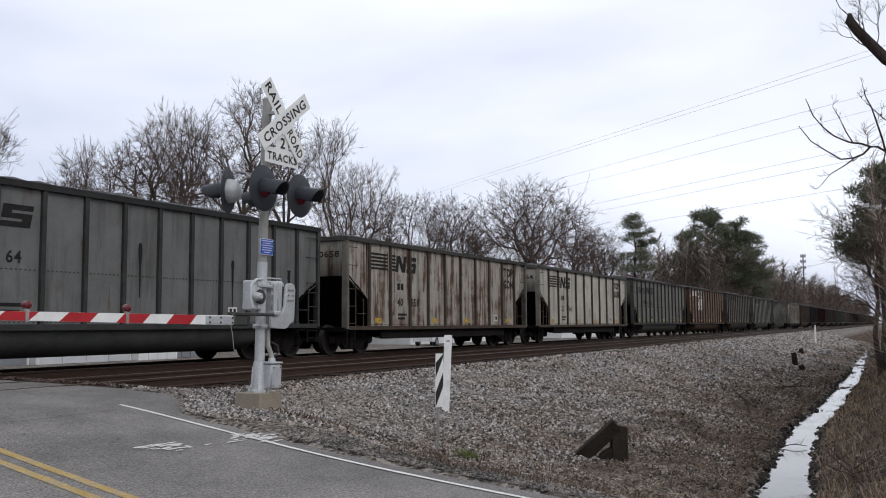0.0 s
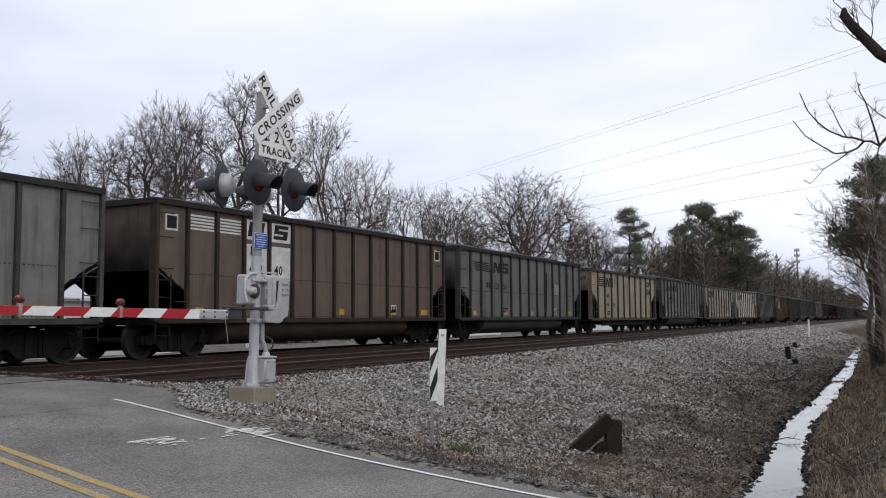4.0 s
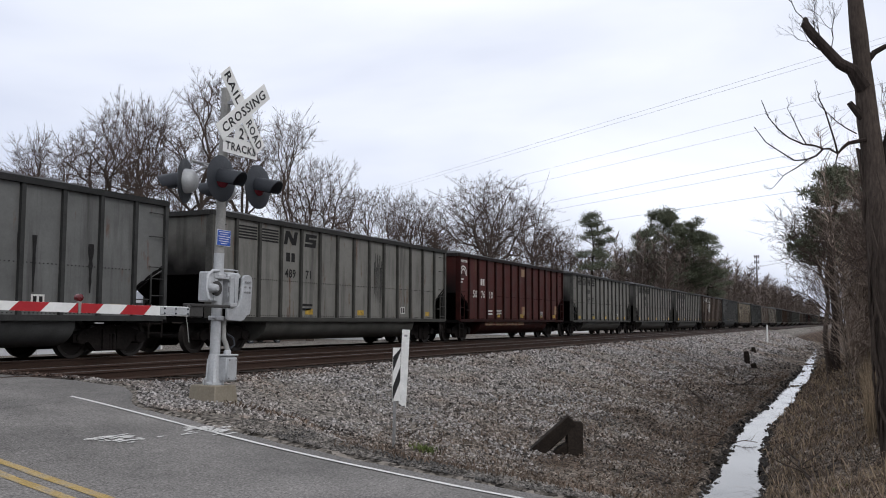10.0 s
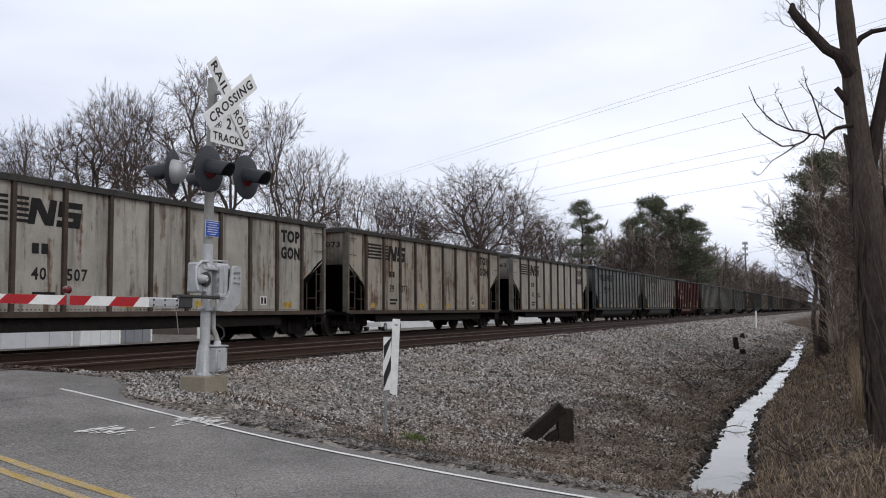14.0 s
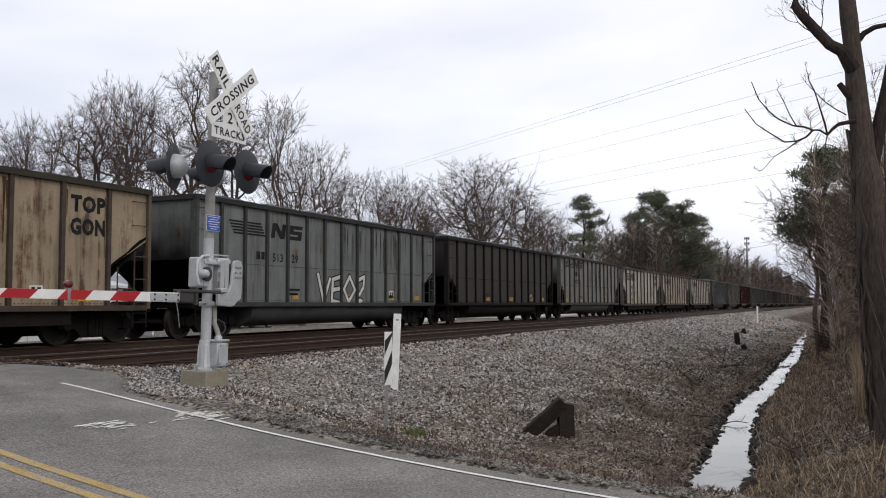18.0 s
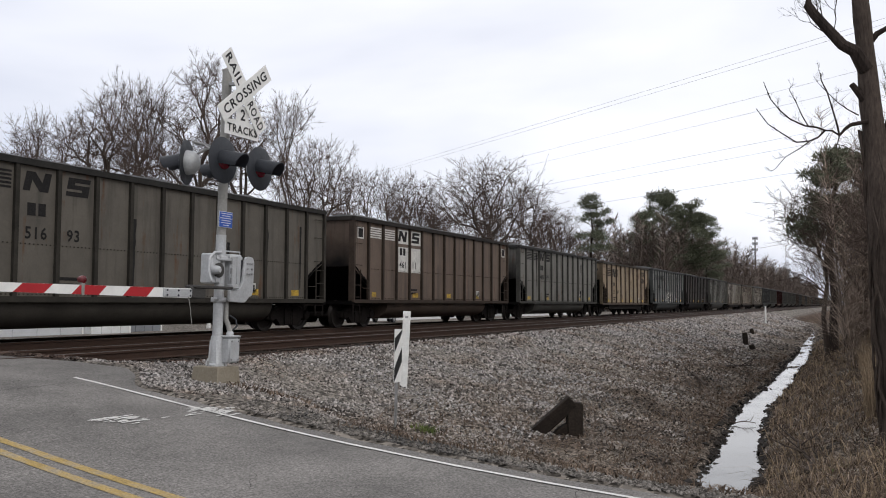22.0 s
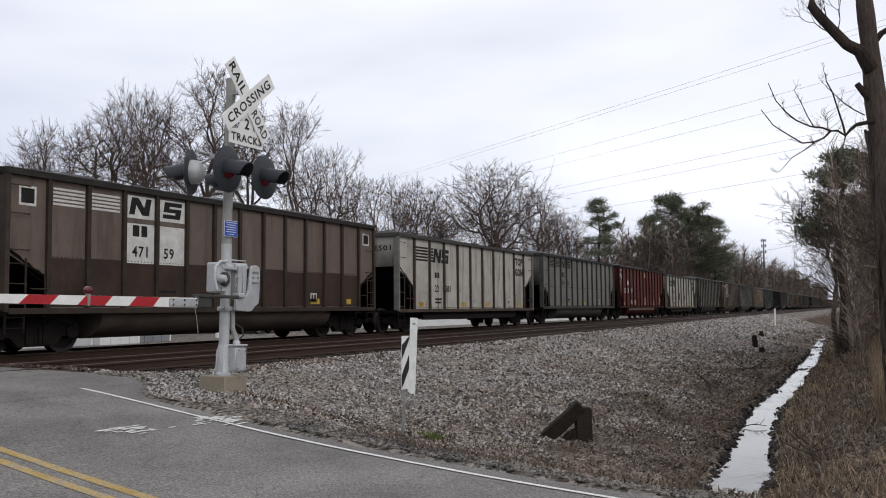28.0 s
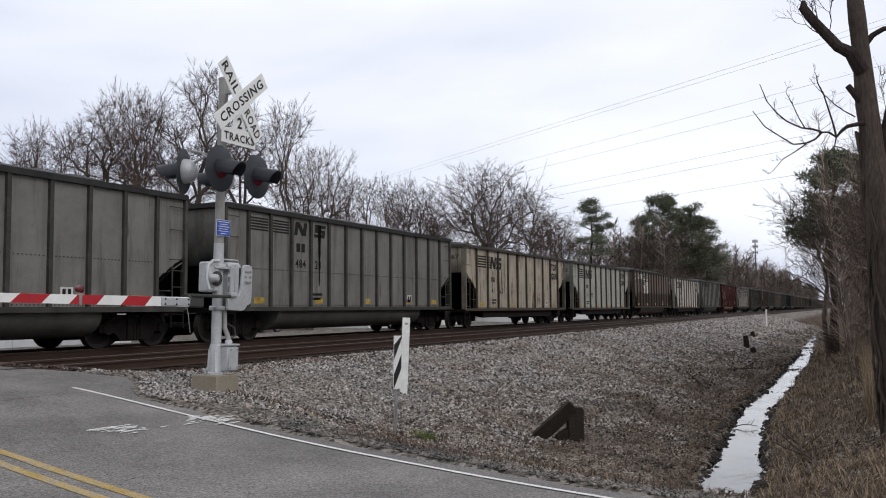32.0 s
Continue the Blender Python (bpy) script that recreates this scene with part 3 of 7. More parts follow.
def build_road():
    ys = lines((-120, -6, 6), (-6, 24, 0.25), (24, 130, 6))
    rng = random.Random(4)
    cut = lambda y: (10.75 < y < 18.6)
    bm = bmesh.new()
    rows = []
    for y in ys:
        e = float(road_edge(y)) + (rng.uniform(-0.04, 0.04) if abs(y) < 20 else 0)
        w = [-7.6, -5, -2.4, -0.6, -0.08, 0.0]
        row = [bm.verts.new((e + k, y, float(road_z(y)) + (0.0 if i < 4 else -0.01 if i == 4 else -0.06))) for i, k in enumerate(w)]
        rows.append(row)
    for r0, r1 in zip(rows, rows[1:]):
        for a, b, c, d_ in zip(r0, r0[1:], r1[1:], r1):
            bm.faces.new((a, b, c, d_))
    road = tagged(new("road", mesh("road", bm, asphalt)), "cracked grey asphalt road rising to the crossing", "road", kind="structure")
    ysl = lines((-40, 9.0, 0.3))
    wob = lambda y, k: 0.012 * noise.noise((y * 3, k, 0))
    part("edge_line", strip([(6.59 + 0.2 * y + wob(y, 1), y) for y in ysl], [(6.65 + 0.2 * y + wob(y, 2), y) for y in ysl], 0.004, "edge_line", line_white), line_white, road, "worn white edge line")
    for k, off in enumerate((3.84, 4.06)):
        part("centre_line", strip([(off + 0.2 * y + wob(y, 3 + k), y) for y in ysl], [(off + 0.1 + 0.2 * y + wob(y, 5 + k), y) for y in ysl], 0.004, "centre_line", line_yellow), line_yellow, road, "worn double yellow centre line")
    # patches of old white paint by the edge line and in the lane
    for x0, y0, n, rad in ((7.92, 6.4, 40, 0.3), (6.85, 6.6, 40, 0.3)):
        for i in range(n):
            cx, cy = x0 + rng.gauss(0, rad * 0.42), y0 + rng.gauss(0, rad * 0.34)
            b = bmesh.new()
            k = [rng.uniform(0.4, 1) for _ in range(9)]
            lx, ly = rng.uniform(0.04, 0.17), rng.uniform(0.01, 0.028)
            b.faces.new([b.verts.new((cx + lx * k[j] * math.cos(j * math.tau / 9), cy + ly * k[j] * math.sin(j * math.tau / 9), float(road_z(cy + ly * k[j] * math.sin(j * math.tau / 9))) + 0.0045 + 0.0002 * i)) for j in range(9)])
            part("paint_patch", b, line_white, road, "scuffed remains of white paint")
    # cracks and tar joints
    for i in range(46):
        y0, x0 = rng.uniform(1.5, 9.5), rng.uniform(3.4, 7.4)
        p, a = [], rng.uniform(-0.3, 0.3) + (0 if i % 3 else 1.4)
        x, y = x0 + 0.2 * y0, y0
        for j in range(rng.randint(5, 12)):
            p.append((x, y))
            a += rng.uniform(-0.6, 0.6)
            x, y = x + 0.09 * math.cos(a), y + 0.09 * math.sin(a)
        wd = rng.uniform(0.0008, 0.0022)
        l_ = [(q[0], q[1] - wd) for q in p]
        r_ = [(q[0], q[1] + wd) for q in p]
        part("crack", strip(l_, r_, 0.0035, "crack", soot), soot, road, "dark crack in the asphalt")
    # the old joint across the lane
    j_ = [(2.0 + 0.3 * i, 8.55 + 0.02 * math.sin(i * 1.7)) for i in range(21)]
    part("seam", strip(j_, [(x, y + 0.007) for x, y in j_], 0.0035, "seam", soot), soot, road, "dark seam across the asphalt")
    return road


def rail_mesh(x0, x1):
    out = [(-0.075, -0.172), (0.075, -0.172), (0.075, -0.16), (0.012, -0.14), (0.012, -0.045), (0.036, -0.036), (0.036, -0.006), (0.028, 0.0), (-0.028, 0.0), (-0.036, -0.006), (-0.036, -0.036), (-0.012, -0.045), (-0.012, -0.14), (-0.075, -0.16)]
    bm = bmesh.new()
    a = [bm.verts.new((x0, y, z)) for y, z in out]
    b = [bm.verts.new((x1, y, z)) for y, z in out]
    n = len(out)
    for i in range(n):
        bm.faces.new((a[i], a[(i + 1) % n], b[(i + 1) % n], b[i]))
    bmesh.ops.recalc_face_normals(bm, faces=bm.faces[:])
    return bm


def build_track(y, label):
    track = thing("railway_track", label, "railway track", pose(0, y, 0), "the two tracks")
    for s in (-1, 1):
        part("rail", rail_mesh(-300, 1500), rust_rail, track, "rust-brown steel rail", pose(0, s * GAUGE / 2, 0))
        part("rail_head", box(-300, 1500, -0.02, 0.02, -0.002, 0.002), rail_top, track, "worn bright running surface", pose(0, s * GAUGE / 2, 0.0015))
    tie = mesh("tie", box(-0.115, 0.115, -1.3, 1.3, -0.34, -0.178, 0.012), tie_wood)
    plate = mesh("tie_plate", box(-0.1, 0.1, -0.16, 0.16, -0.178, -0.165), rust_rail)
    rng = random.Random(int(y))
    for i in range(150):
        x = 9.6 + i * 0.51 + rng.uniform(-0.03, 0.03)
        t = part("tie", tie, tie_wood, track, "", pose(x, rng.uniform(-0.06, 0.06), rng.uniform(-0.015, 0.012), 0, 0, rng.uniform(-1.5, 1.5)))
    bm = bmesh.new()
    for i in range(500):
        x = 9.6 + (150 + i) * 0.51
        box(x - 0.115, x + 0.115, -1.3, 1.3, -0.34, -0.178, bm=bm)
    rest = part("far_ties", bm, tie_wood, track, "line of dark ties running into the distance")
    tagged(rest, kind="stuff")
    return track


def scatter(name, count, place, size, mat, label, category, seed, flat=0.7):
    """Many small angular stones as one mesh. place(rng, n) gives x and y."""
    r = np.random.RandomState(seed)
    x, y = place(r, count)
    x, y = x[(x - road_edge(y)) > 0.05], y[(x - road_edge(y)) > 0.05]
    n = len(x)
    z = top_z(x, y)
    unit = np.array([(1, 0, 0), (0, 1, 0), (-1, 0, 0), (0, -1, 0), (0.25, 0.2, 0.8), (-0.25, 0.15, 0.75), (0, -0.3, 0.7)], float)
    tri = np.array([(0, 1, 4), (1, 5, 4), (1, 2, 5), (2, 3, 5), (3, 6, 5), (3, 0, 6), (0, 4, 6), (4, 5, 6)])
    s = size(r, n, x)
    v = unit[None] * (1 + r.uniform(-0.3, 0.3, (n, 7, 3)))
    a = r.uniform(0, 2 * np.pi, n)
    c, sn = np.cos(a), np.sin(a)
    v = np.stack([v[..., 0] * c[:, None] - v[..., 1] * sn[:, None], v[..., 0] * sn[:, None] + v[..., 1] * c[:, None], v[..., 2] * flat], -1)
    tilt = r.uniform(-0.6, 0.6, (n, 2))
    v[..., 2] += v[..., 0] * tilt[:, :1] + v[..., 1] * tilt[:, 1:]
    v = v * s[:, None, None] + np.stack([x, y, z + s * r.uniform(-0.1, 0.5, n)], -1)[:, None, :]
    f = (tri[None] + (np.arange(n) * 7)[:, None, None]).reshape(-1, 3)
    me = bpy.data.meshes.new(name)
    me.from_pydata(v.reshape(-1, 3).tolist(), [], f.tolist())
    me.materials.append(mat)
    return tagged(new(name, me), label, category, kind="stuff")


build_ground()
build_road()
near_track = build_track(NEAR_TRACK, "empty railway track of rusty rails on dark ties")
far_track = build_track(FAR_TRACK, "railway track under the coal train")

bm = bmesh.new()
wx = lines((4, 60, 0.35), (60, 112, 1.5))
wa, wb = [], []
for x in wx:
    c = 1.8 + float(ditch_shift(x))
    w = 0.35 - 0.2 * np.clip((x - 55) / 40, 0, 1)
    wa.append(bm.verts.new((x, c - w - 0.3, WATER)))
    wb.append(bm.verts.new((x, c + w + 0.3, WATER)))
for i in range(len(wx) - 1):
    bm.faces.new((wa[i], wa[i + 1], wb[i + 1], wb[i]))
tagged(new("water", mesh("water", bm, water)), "still ditch water that mirrors the pale sky", "water", kind="structure")


def on_slope(r, n):
    """Thick below the track, thinner and patchy towards the ditch."""
    u = r.uniform(0, 1, n)
    x = 8.6 + (125 - 8.6) * u ** 2.5
    y = 11.0 - 9.0 * r.uniform(0, 1, n) ** 1.1
    bare = 0.5 * value_noise(x, y, 0.5, 21) + 0.5 * value_noise(x, y, 1.3, 22) + np.clip((7.0 - y) / 5, 0, 1) * 0.8
    keep = (bare < r.uniform(0.1, 0.75, n)) & ((x - 0.2 * y - 7.0 > r.uniform(0.5, 1.5, n)) | (y > r.uniform(7.0, 8.6, n)))
    return x[keep], y[keep]


def between_rails(r, n):
    u = r.uniform(0, 1, n)
    return 9.5 + 60 * u ** 2, r.uniform(10.4, 14.6, n)


scatter("ballast_stones", 165000, on_slope, lambda r, n, x: (0.013 + 0.03 * r.uniform(0, 1, n) ** 1.6) * (0.66 + 0.34 * np.clip((x - 11) / 8, 0, 1)) * (1 + np.clip((x - 18) / 40, 0, 2.2)), stone_grey, "loose grey ballast stones strewn down the embankment", "gravel", 11, 1.0)
scatter("ballast_bed", 26000, between_rails, lambda r, n, x: r.uniform(0.018, 0.038, n) * (1 + np.clip((x - 18) / 40, 0, 1.2)), bed_stone, "rust-stained ballast stones round the ties", "gravel", 12)


def verge(r, n):
    y = r.uniform(-2.5, 6.5, n)
    return 6.98 + 0.2 * y + 0.05 + 2.6 * r.uniform(0, 1, n) ** 1.5, y


scatter("verge_gravel", 22000, verge, lambda r, n, x: r.uniform(0.007, 0.02, n), crumb, "fine dark gravel along the road's verge", "gravel", 13)


def ditch_edge(r, n):
    x = 11 + 50 * r.uniform(0, 1, n) ** 1.6
    side = r.randint(0, 2, n)
    return x, np.where(side == 0, 1.4, 2.16) + ditch_shift(x) + r.normal(0, 0.07, n)


scatter("ditch_clods", 2600, ditch_edge, lambda r, n, x: r.uniform(0.03, 0.1, n), mud, "dark clods of earth along the water's edge", "earth", 14)


# ---- the coal train ----
PITCH, SPEED, FIRST = 16.18, 14.042, -0.953
# slack in the couplings shifts each car a little, from car 9 back to car -28
SLACK = [0.56, 0.57, 0.59, 0.61, 0.65, 0.7, 0.75, 0.82, 0.95, 0.86, 0.54, 0.8, 0.79, 0.43, 0.08, -0.33, -0.25, -0.4, -0.6, -0.79, -0.55, -0.32, -0.28, -0.1, -0.17, -0.04, -0.16, -0.41, -0.58, -0.51, -0.45, -0.4, -0.52, -0.7, -0.58, -0.52, -0.5, -0.5]


def car_x(k, t):
    """Where car k stands along the track at a time: the train slows a very little."""
    u = (t - 16) / 16
    return FIRST + k * PITCH + SLACK[max(0, 9 - k)] + SPEED * t + 0.648 + 0.656 * u - 1.814 * u * u


def along(outline, x0, x1, bm=None):
    """An outline in y and z, drawn out along x."""
    bm = bm or bmesh.new()
    a = [bm.verts.new((x0, y, z)) for y, z in outline]
    b = [bm.verts.new((x1, y, z)) for y, z in outline]
    n = len(a)
    bm.faces.new(a)
    bm.faces.new(b[::-1])
    for i in range(n):
        bm.faces.new((a[i], b[i], b[(i + 1) % n], a[(i + 1) % n]))
    bmesh.ops.recalc_face_normals(bm, faces=bm.faces[:])
    return bm


def wheelset_mesh():
    bm = bmesh.new()
    for s in (-1, 1):
        prof = [(0.10, -0.07), (0.12, -0.06), (0.36, -0.02), (0.38, -0.06), (0.455, -0.07), (0.458, 0.02), (0.475, 0.045), (0.475, 0.065), (0.38, 0.068), (0.36, 0.02), (0.13, 0.04), (0.10, 0.06)]
        lathe([(r, z) for r, z in prof], 28, bm, pose(0, s * 0.755, 0, 90 * s, 0, 0))
    tube([(0, -1.0, 0), (0, 1.0, 0)], 0.085, 10, bm)
    return mesh("wheelset", bm, wheel_steel)


def side_frame_mesh():
    bm = prism([(-1.12, 0.55), (-1.12, 0.36), (-0.66, 0.36), (-0.45, 0.16), (0.45, 0.16), (0.66, 0.36), (1.12, 0.36), (1.12, 0.55), (0.7, 0.66), (0.45, 0.74), (-0.45, 0.74), (-0.7, 0.66)], -0.09, 0.09)
    prism([(-0.3, 0.2), (-0.12, 0.2), (-0.12, 0.66), (-0.3, 0.66)], -0.14, -0.09, bm)
    prism([(0.12, 0.2), (0.3, 0.2), (0.3, 0.66), (0.12, 0.66)], -0.14, -0.09, bm)
    for x in (-0.89, 0.89):
        lathe([(0.13, -0.16), (0.15, -0.14), (0.15, 0.1), (0.13, 0.12)], 14, bm, pose(x, -0.02, 0.457, 90, 0, 0))
    for x in (-0.06, 0.06):
        tube([(x, -0.1, 0.2), (x, -0.1, 0.55)], 0.05, 8, bm)
    return mesh("side_frame", bm, running)


WHEELSET, SIDE_FRAME = wheelset_mesh(), side_frame_mesh()


def add_bogie(car, x):
    bogie = part("bogie", box(-0.22, 0.22, -0.95, 0.95, 0.42, 0.78, 0.03), running, car, "grimy cast steel bogie", pose(x, 0, 0))
    for s in (-1, 1):
        part("side_frame", SIDE_FRAME, running, bogie, "", pose(0, s * 1.0, 0, 0, 0, 0 if s < 0 else 180))
    for dx in (-0.89, 0.89):
        w = part("wheelset", WHEELSET, wheel_steel, bogie)
        w.matrix_parent_inverse = Matrix.Translation((dx, 0, 0.457))
    return bogie


def coupler_mesh():
    bm = box(-0.55, 0.25, -0.09, 0.09, 0.74, 0.92, 0.02)
    box(0.25, 0.5, -0.17, 0.17, 0.68, 0.98, 0.05, bm)
    return mesh("coupler", bm, running)


COUPLER = coupler_mesh()


def rim_mesh(half, top, wide, deep, mat):
    bm = bmesh.new()
    for s in (-1, 1):
        along([(s * (wide - 0.13), top - deep), (s * (wide + 0.02), top - deep), (s * (wide + 0.02), top), (s * (wide - 0.13), top)], -half - 0.02, half + 0.02, bm)
        box(s * half - 0.07, s * half + 0.07, -wide + 0.1, wide - 0.1, top - deep, top - 0.004, 0, bm)
    return mesh("top_chord", bm, mat)


def coal_mesh(half, top, rise, seed):
    bm = bmesh.new()
    nx, ny = 46, 8
    g = []
    for i in range(nx + 1):
        row = []
        for j in range(ny + 1):
            x, y = (i / nx * 2 - 1) * (half - 0.1), (j / ny * 2 - 1) * 1.45
            e = (1 - (abs(y) / 1.45) ** 2) * min(1, (half - 0.1 - abs(x)) / 1.6)
            row.append(bm.verts.new((x, y, top - 0.22 + rise * e + 0.12 * noise.noise((x * 0.7, y, seed)) + 0.07 * noise.noise((x * 3, y * 3, seed)))))
        g.append(row)
    for i in range(nx):
        for j in range(ny):
            bm.faces.new((g[i][j], g[i + 1][j], g[i + 1][j + 1], g[i][j + 1]))
    return mesh("coal_load", bm, coal)


def ladder_mesh(x0, x1, z0, z1, y, n):
    bm = tube([(x0, y, z0), (x0, y, z1)], 0.022, 6)
    tube([(x1, y, z0), (x1, y, z1)], 0.022, 6, bm)
    for i in range(n):
        z = z0 + 0.12 + (z1 - z0 - 0.24) * i / max(n - 1, 1)
        tube([(x0, y, z), (x1, y, z)], 0.014, 5, bm)
    return bm


def build_car(kind):
    """A coal car at the origin, its rails at z = 0, long side towards -y. kind: tub (deep tub gondola) or flat (rebuilt flat-bottomed gondola)."""
    tub = kind == "tub"
    half, top, wide = (7.33, 3.74, 1.6) if tub else (7.25, 3.64, 1.6)
    bays = 14 if tub else 11
    step = 2 * half / bays
    sill = 0.94 if tub else 0.86
    cut_hi, cut_lo = (2.08, 1.58) if tub else (2.44, 1.7)
    car = thing("coal_gondola", "coal car", "railway car", group="cars of the coal train")
    for s in (-1, 1):
        y0, y1 = (-wide + 0.075, -wide + 0.095) if s < 0 else (wide - 0.095, wide - 0.075)
        if s < 0:
            for i in range(bays):
                xa, xb = -half + i * step, -half + (i + 1) * step
                za, zb = (cut_hi, cut_lo) if i == 0 else (cut_lo, cut_hi) if i == bays - 1 else (sill, sill)
                part("side_panel", prism([(xa, za), (xb, zb), (xb, top - 0.05), (xa, top - 0.05)], y0, y1), car_paint, car)
        else:
            part("side_sheet", prism([(-half, top - 0.05), (-half, cut_hi), (-half + step, cut_lo), (-half + step, sill), (half - step, sill), (half - step, cut_lo), (half, cut_hi), (half, top - 0.05)], y0, y1), car_paint, car)
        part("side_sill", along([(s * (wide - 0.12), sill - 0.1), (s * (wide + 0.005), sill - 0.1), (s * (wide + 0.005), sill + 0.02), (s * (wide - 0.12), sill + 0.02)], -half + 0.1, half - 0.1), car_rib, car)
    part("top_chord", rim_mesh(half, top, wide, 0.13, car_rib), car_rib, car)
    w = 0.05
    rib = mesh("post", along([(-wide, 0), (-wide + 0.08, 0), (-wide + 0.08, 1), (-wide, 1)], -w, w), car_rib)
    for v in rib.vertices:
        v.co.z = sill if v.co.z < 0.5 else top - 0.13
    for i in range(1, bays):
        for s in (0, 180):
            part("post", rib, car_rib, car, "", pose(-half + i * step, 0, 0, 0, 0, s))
    corner = bmesh.new()
    box(-half - 0.01, -half + 0.09, -wide - 0.005, -wide + 0.075, sill - 0.06, top - 0.12, 0, corner)
    box(-half - 0.015, -half + 0.02, -wide + 0.02, -wide + 0.2, sill - 0.06, top - 0.14, 0, corner)
    corner = mesh("corner_post", corner, car_rib)
    corner2 = bmesh.new()
    box(half - 0.09, half + 0.01, -wide - 0.005, -wide + 0.075, sill - 0.06, top - 0.12, 0, corner2)
    box(half - 0.02, half + 0.015, -wide + 0.02, -wide + 0.2, sill - 0.06, top - 0.14, 0, corner2)
    corner2 = mesh("corner_post", corner2, car_rib)
    for me in (corner, corner2):
        for a in (0, 180):
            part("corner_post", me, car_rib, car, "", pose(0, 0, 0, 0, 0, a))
    for s in (-1, 1):
        part("end_sheet", box(min(s * (half - 0.05), s * (half - 0.03)), max(s * (half - 0.05), s * (half - 0.03)), -wide + 0.08, wide - 0.08, cut_hi - 0.02, top - 0.06), end_paint, car)
        ez = [(s * (half - 0.04), cut_hi), (s * (half - step * (1.75 if tub else 1.5)), sill - 0.02), (s * (half - step * (1.75 if tub else 1.5)) - s * 0.03, sill - 0.02), (s * (half - 0.08), cut_hi)]
        part("slope_sheet", prism(ez, -wide + 0.1, wide - 0.1), soot, car, "soot-black sloping end floor")
        part("end_platform", box(min(s * (half - step * 1.3), s * (half + 0.1)), max(s * (half - step * 1.3), s * (half + 0.1)), -wide + 0.05, wide - 0.05, sill - 0.14, sill - 0.02), soot, car, "dirty end platform")
        part("coupler", COUPLER, running, car, "", pose(s * (half + 0.25), 0, 0, 0, 0, 0 if s > 0 else 180))
        # steps and ladders on the corners
        la = ladder_mesh(s * (half - 0.06), s * (half - 0.5), sill - 0.02, cut_hi - (0.12 if tub else 0.3), -wide + 0.03, 3)
        part("ladder", la, car_rib, car, "steel corner ladder")
        st = ladder_mesh(s * (half - 0.06), s * (half - 0.5), sill - 0.5, sill - 0.05, -wide + 0.06, 2)
        part("step", st, running, car, "sill step")
        for z in (0.42, 0.68, 0.88):
            zz = sill + (top - sill) * z
            if zz > cut_hi:
                g = tube([(s * (half - 0.12), -wide + 0.07, zz), (s * (half - 0.12), -wide, zz), (s * (half - 0.56), -wide, zz), (s * (half - 0.56), -wide + 0.07, zz)], 0.011, 5)
                part("grab_iron", g, car_rib, car)
        add_bogie(car, s * 6.12)
    if tub:
        for s in (-1, 1):
            out = [(s * 0.16, 0.86)] + [(s * (0.8 + 0.66 * math.cos(a)), 0.82 - 0.54 * math.sin(a)) for a in [math.pi * (1 - k / 12) for k in range(13)]] + [(s * 1.46, 0.86)]
            part("tub", along(out, -4.7, 4.7), tub_paint, car, "dark rounded underbody tub")
    else:
        for s in (-1, 1):
            part("underframe_beam", box(-5.0, 5.0, min(s * 1.38, s * 1.46), max(s * 1.38, s * 1.46), 0.46, 0.8), running, car, "dark underframe beam")
        part("centre_sill", box(-7.0, 7.0, -0.2, 0.2, 0.6, 0.84), running, car, "dark centre sill")
        part("brake_pipe", tube([(-5.0, -1.2, 0.5), (-1, -1.2, 0.46), (4.9, -1.2, 0.49)], 0.02, 5), running, car, "thin brake pipe")
    part("coal_load", coal_mesh(half, top, 0.52 if tub else 0.46, 3 if tub else 8), coal, car, "heaped black coal")
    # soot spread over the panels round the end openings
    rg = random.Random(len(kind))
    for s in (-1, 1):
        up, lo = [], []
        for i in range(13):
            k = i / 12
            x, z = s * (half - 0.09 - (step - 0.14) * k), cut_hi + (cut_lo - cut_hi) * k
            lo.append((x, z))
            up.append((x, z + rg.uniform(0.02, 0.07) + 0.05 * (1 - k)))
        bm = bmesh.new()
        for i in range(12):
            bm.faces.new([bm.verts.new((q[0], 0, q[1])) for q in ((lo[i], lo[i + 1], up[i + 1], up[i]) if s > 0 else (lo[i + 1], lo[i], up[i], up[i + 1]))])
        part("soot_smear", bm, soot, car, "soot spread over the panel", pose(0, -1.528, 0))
    # handrails and uprights in the end openings
    for s in (-1, 1):
        part("handrail", tube([(s * (half - 0.62), -wide + 0.04, sill + 0.42), (s * (half - 0.62), -wide - 0.02, sill + 0.4), (s * (half - 1.0), -wide - 0.02, sill + 0.4), (s * (half - 1.0), -wide + 0.04, sill + 0.42)], 0.014, 6), car_rib, car, "bent steel handrail")
        part("upright", tube([(s * (half - 1.0), -wide + 0.06, sill - 0.05), (s * (half - 1.0), -wide + 0.06, cut_lo + 0.05)], 0.02, 6), car_rib, car, "thin steel upright")
    # row of rivets half-way up and along the sill
    bm = bmesh.new()
    for z in ((2.02, sill + 0.06) if tub else (sill + 0.06,)):
        for i in range(int((2 * half - 2 * step) / 0.105)):
            x = -half + step + 0.05 + i * 0.105
            box(x - 0.012, x + 0.012, -wide + 0.06, -wide + 0.076, z - 0.012, z + 0.012, 0, bm)
    tagged(part("rivet_strip", bm, car_rib, car, "row of small rivets"), kind="stuff")
    return car


# ---- markings ----
def flag(x0, x1, z0, z1, slant=0.0):
    bm = bmesh.new()
    bm.faces.new([bm.verts.new(p) for p in ((x0, 0, z0), (x1, 0, z0), (x1 + slant, 0, z1), (x0 + slant, 0, z1))])
    return bm


def mark(name, car, bm, mat, label="", y=-1.532):
    return part(name, bm, mat, car, label, pose(0, y, 0))


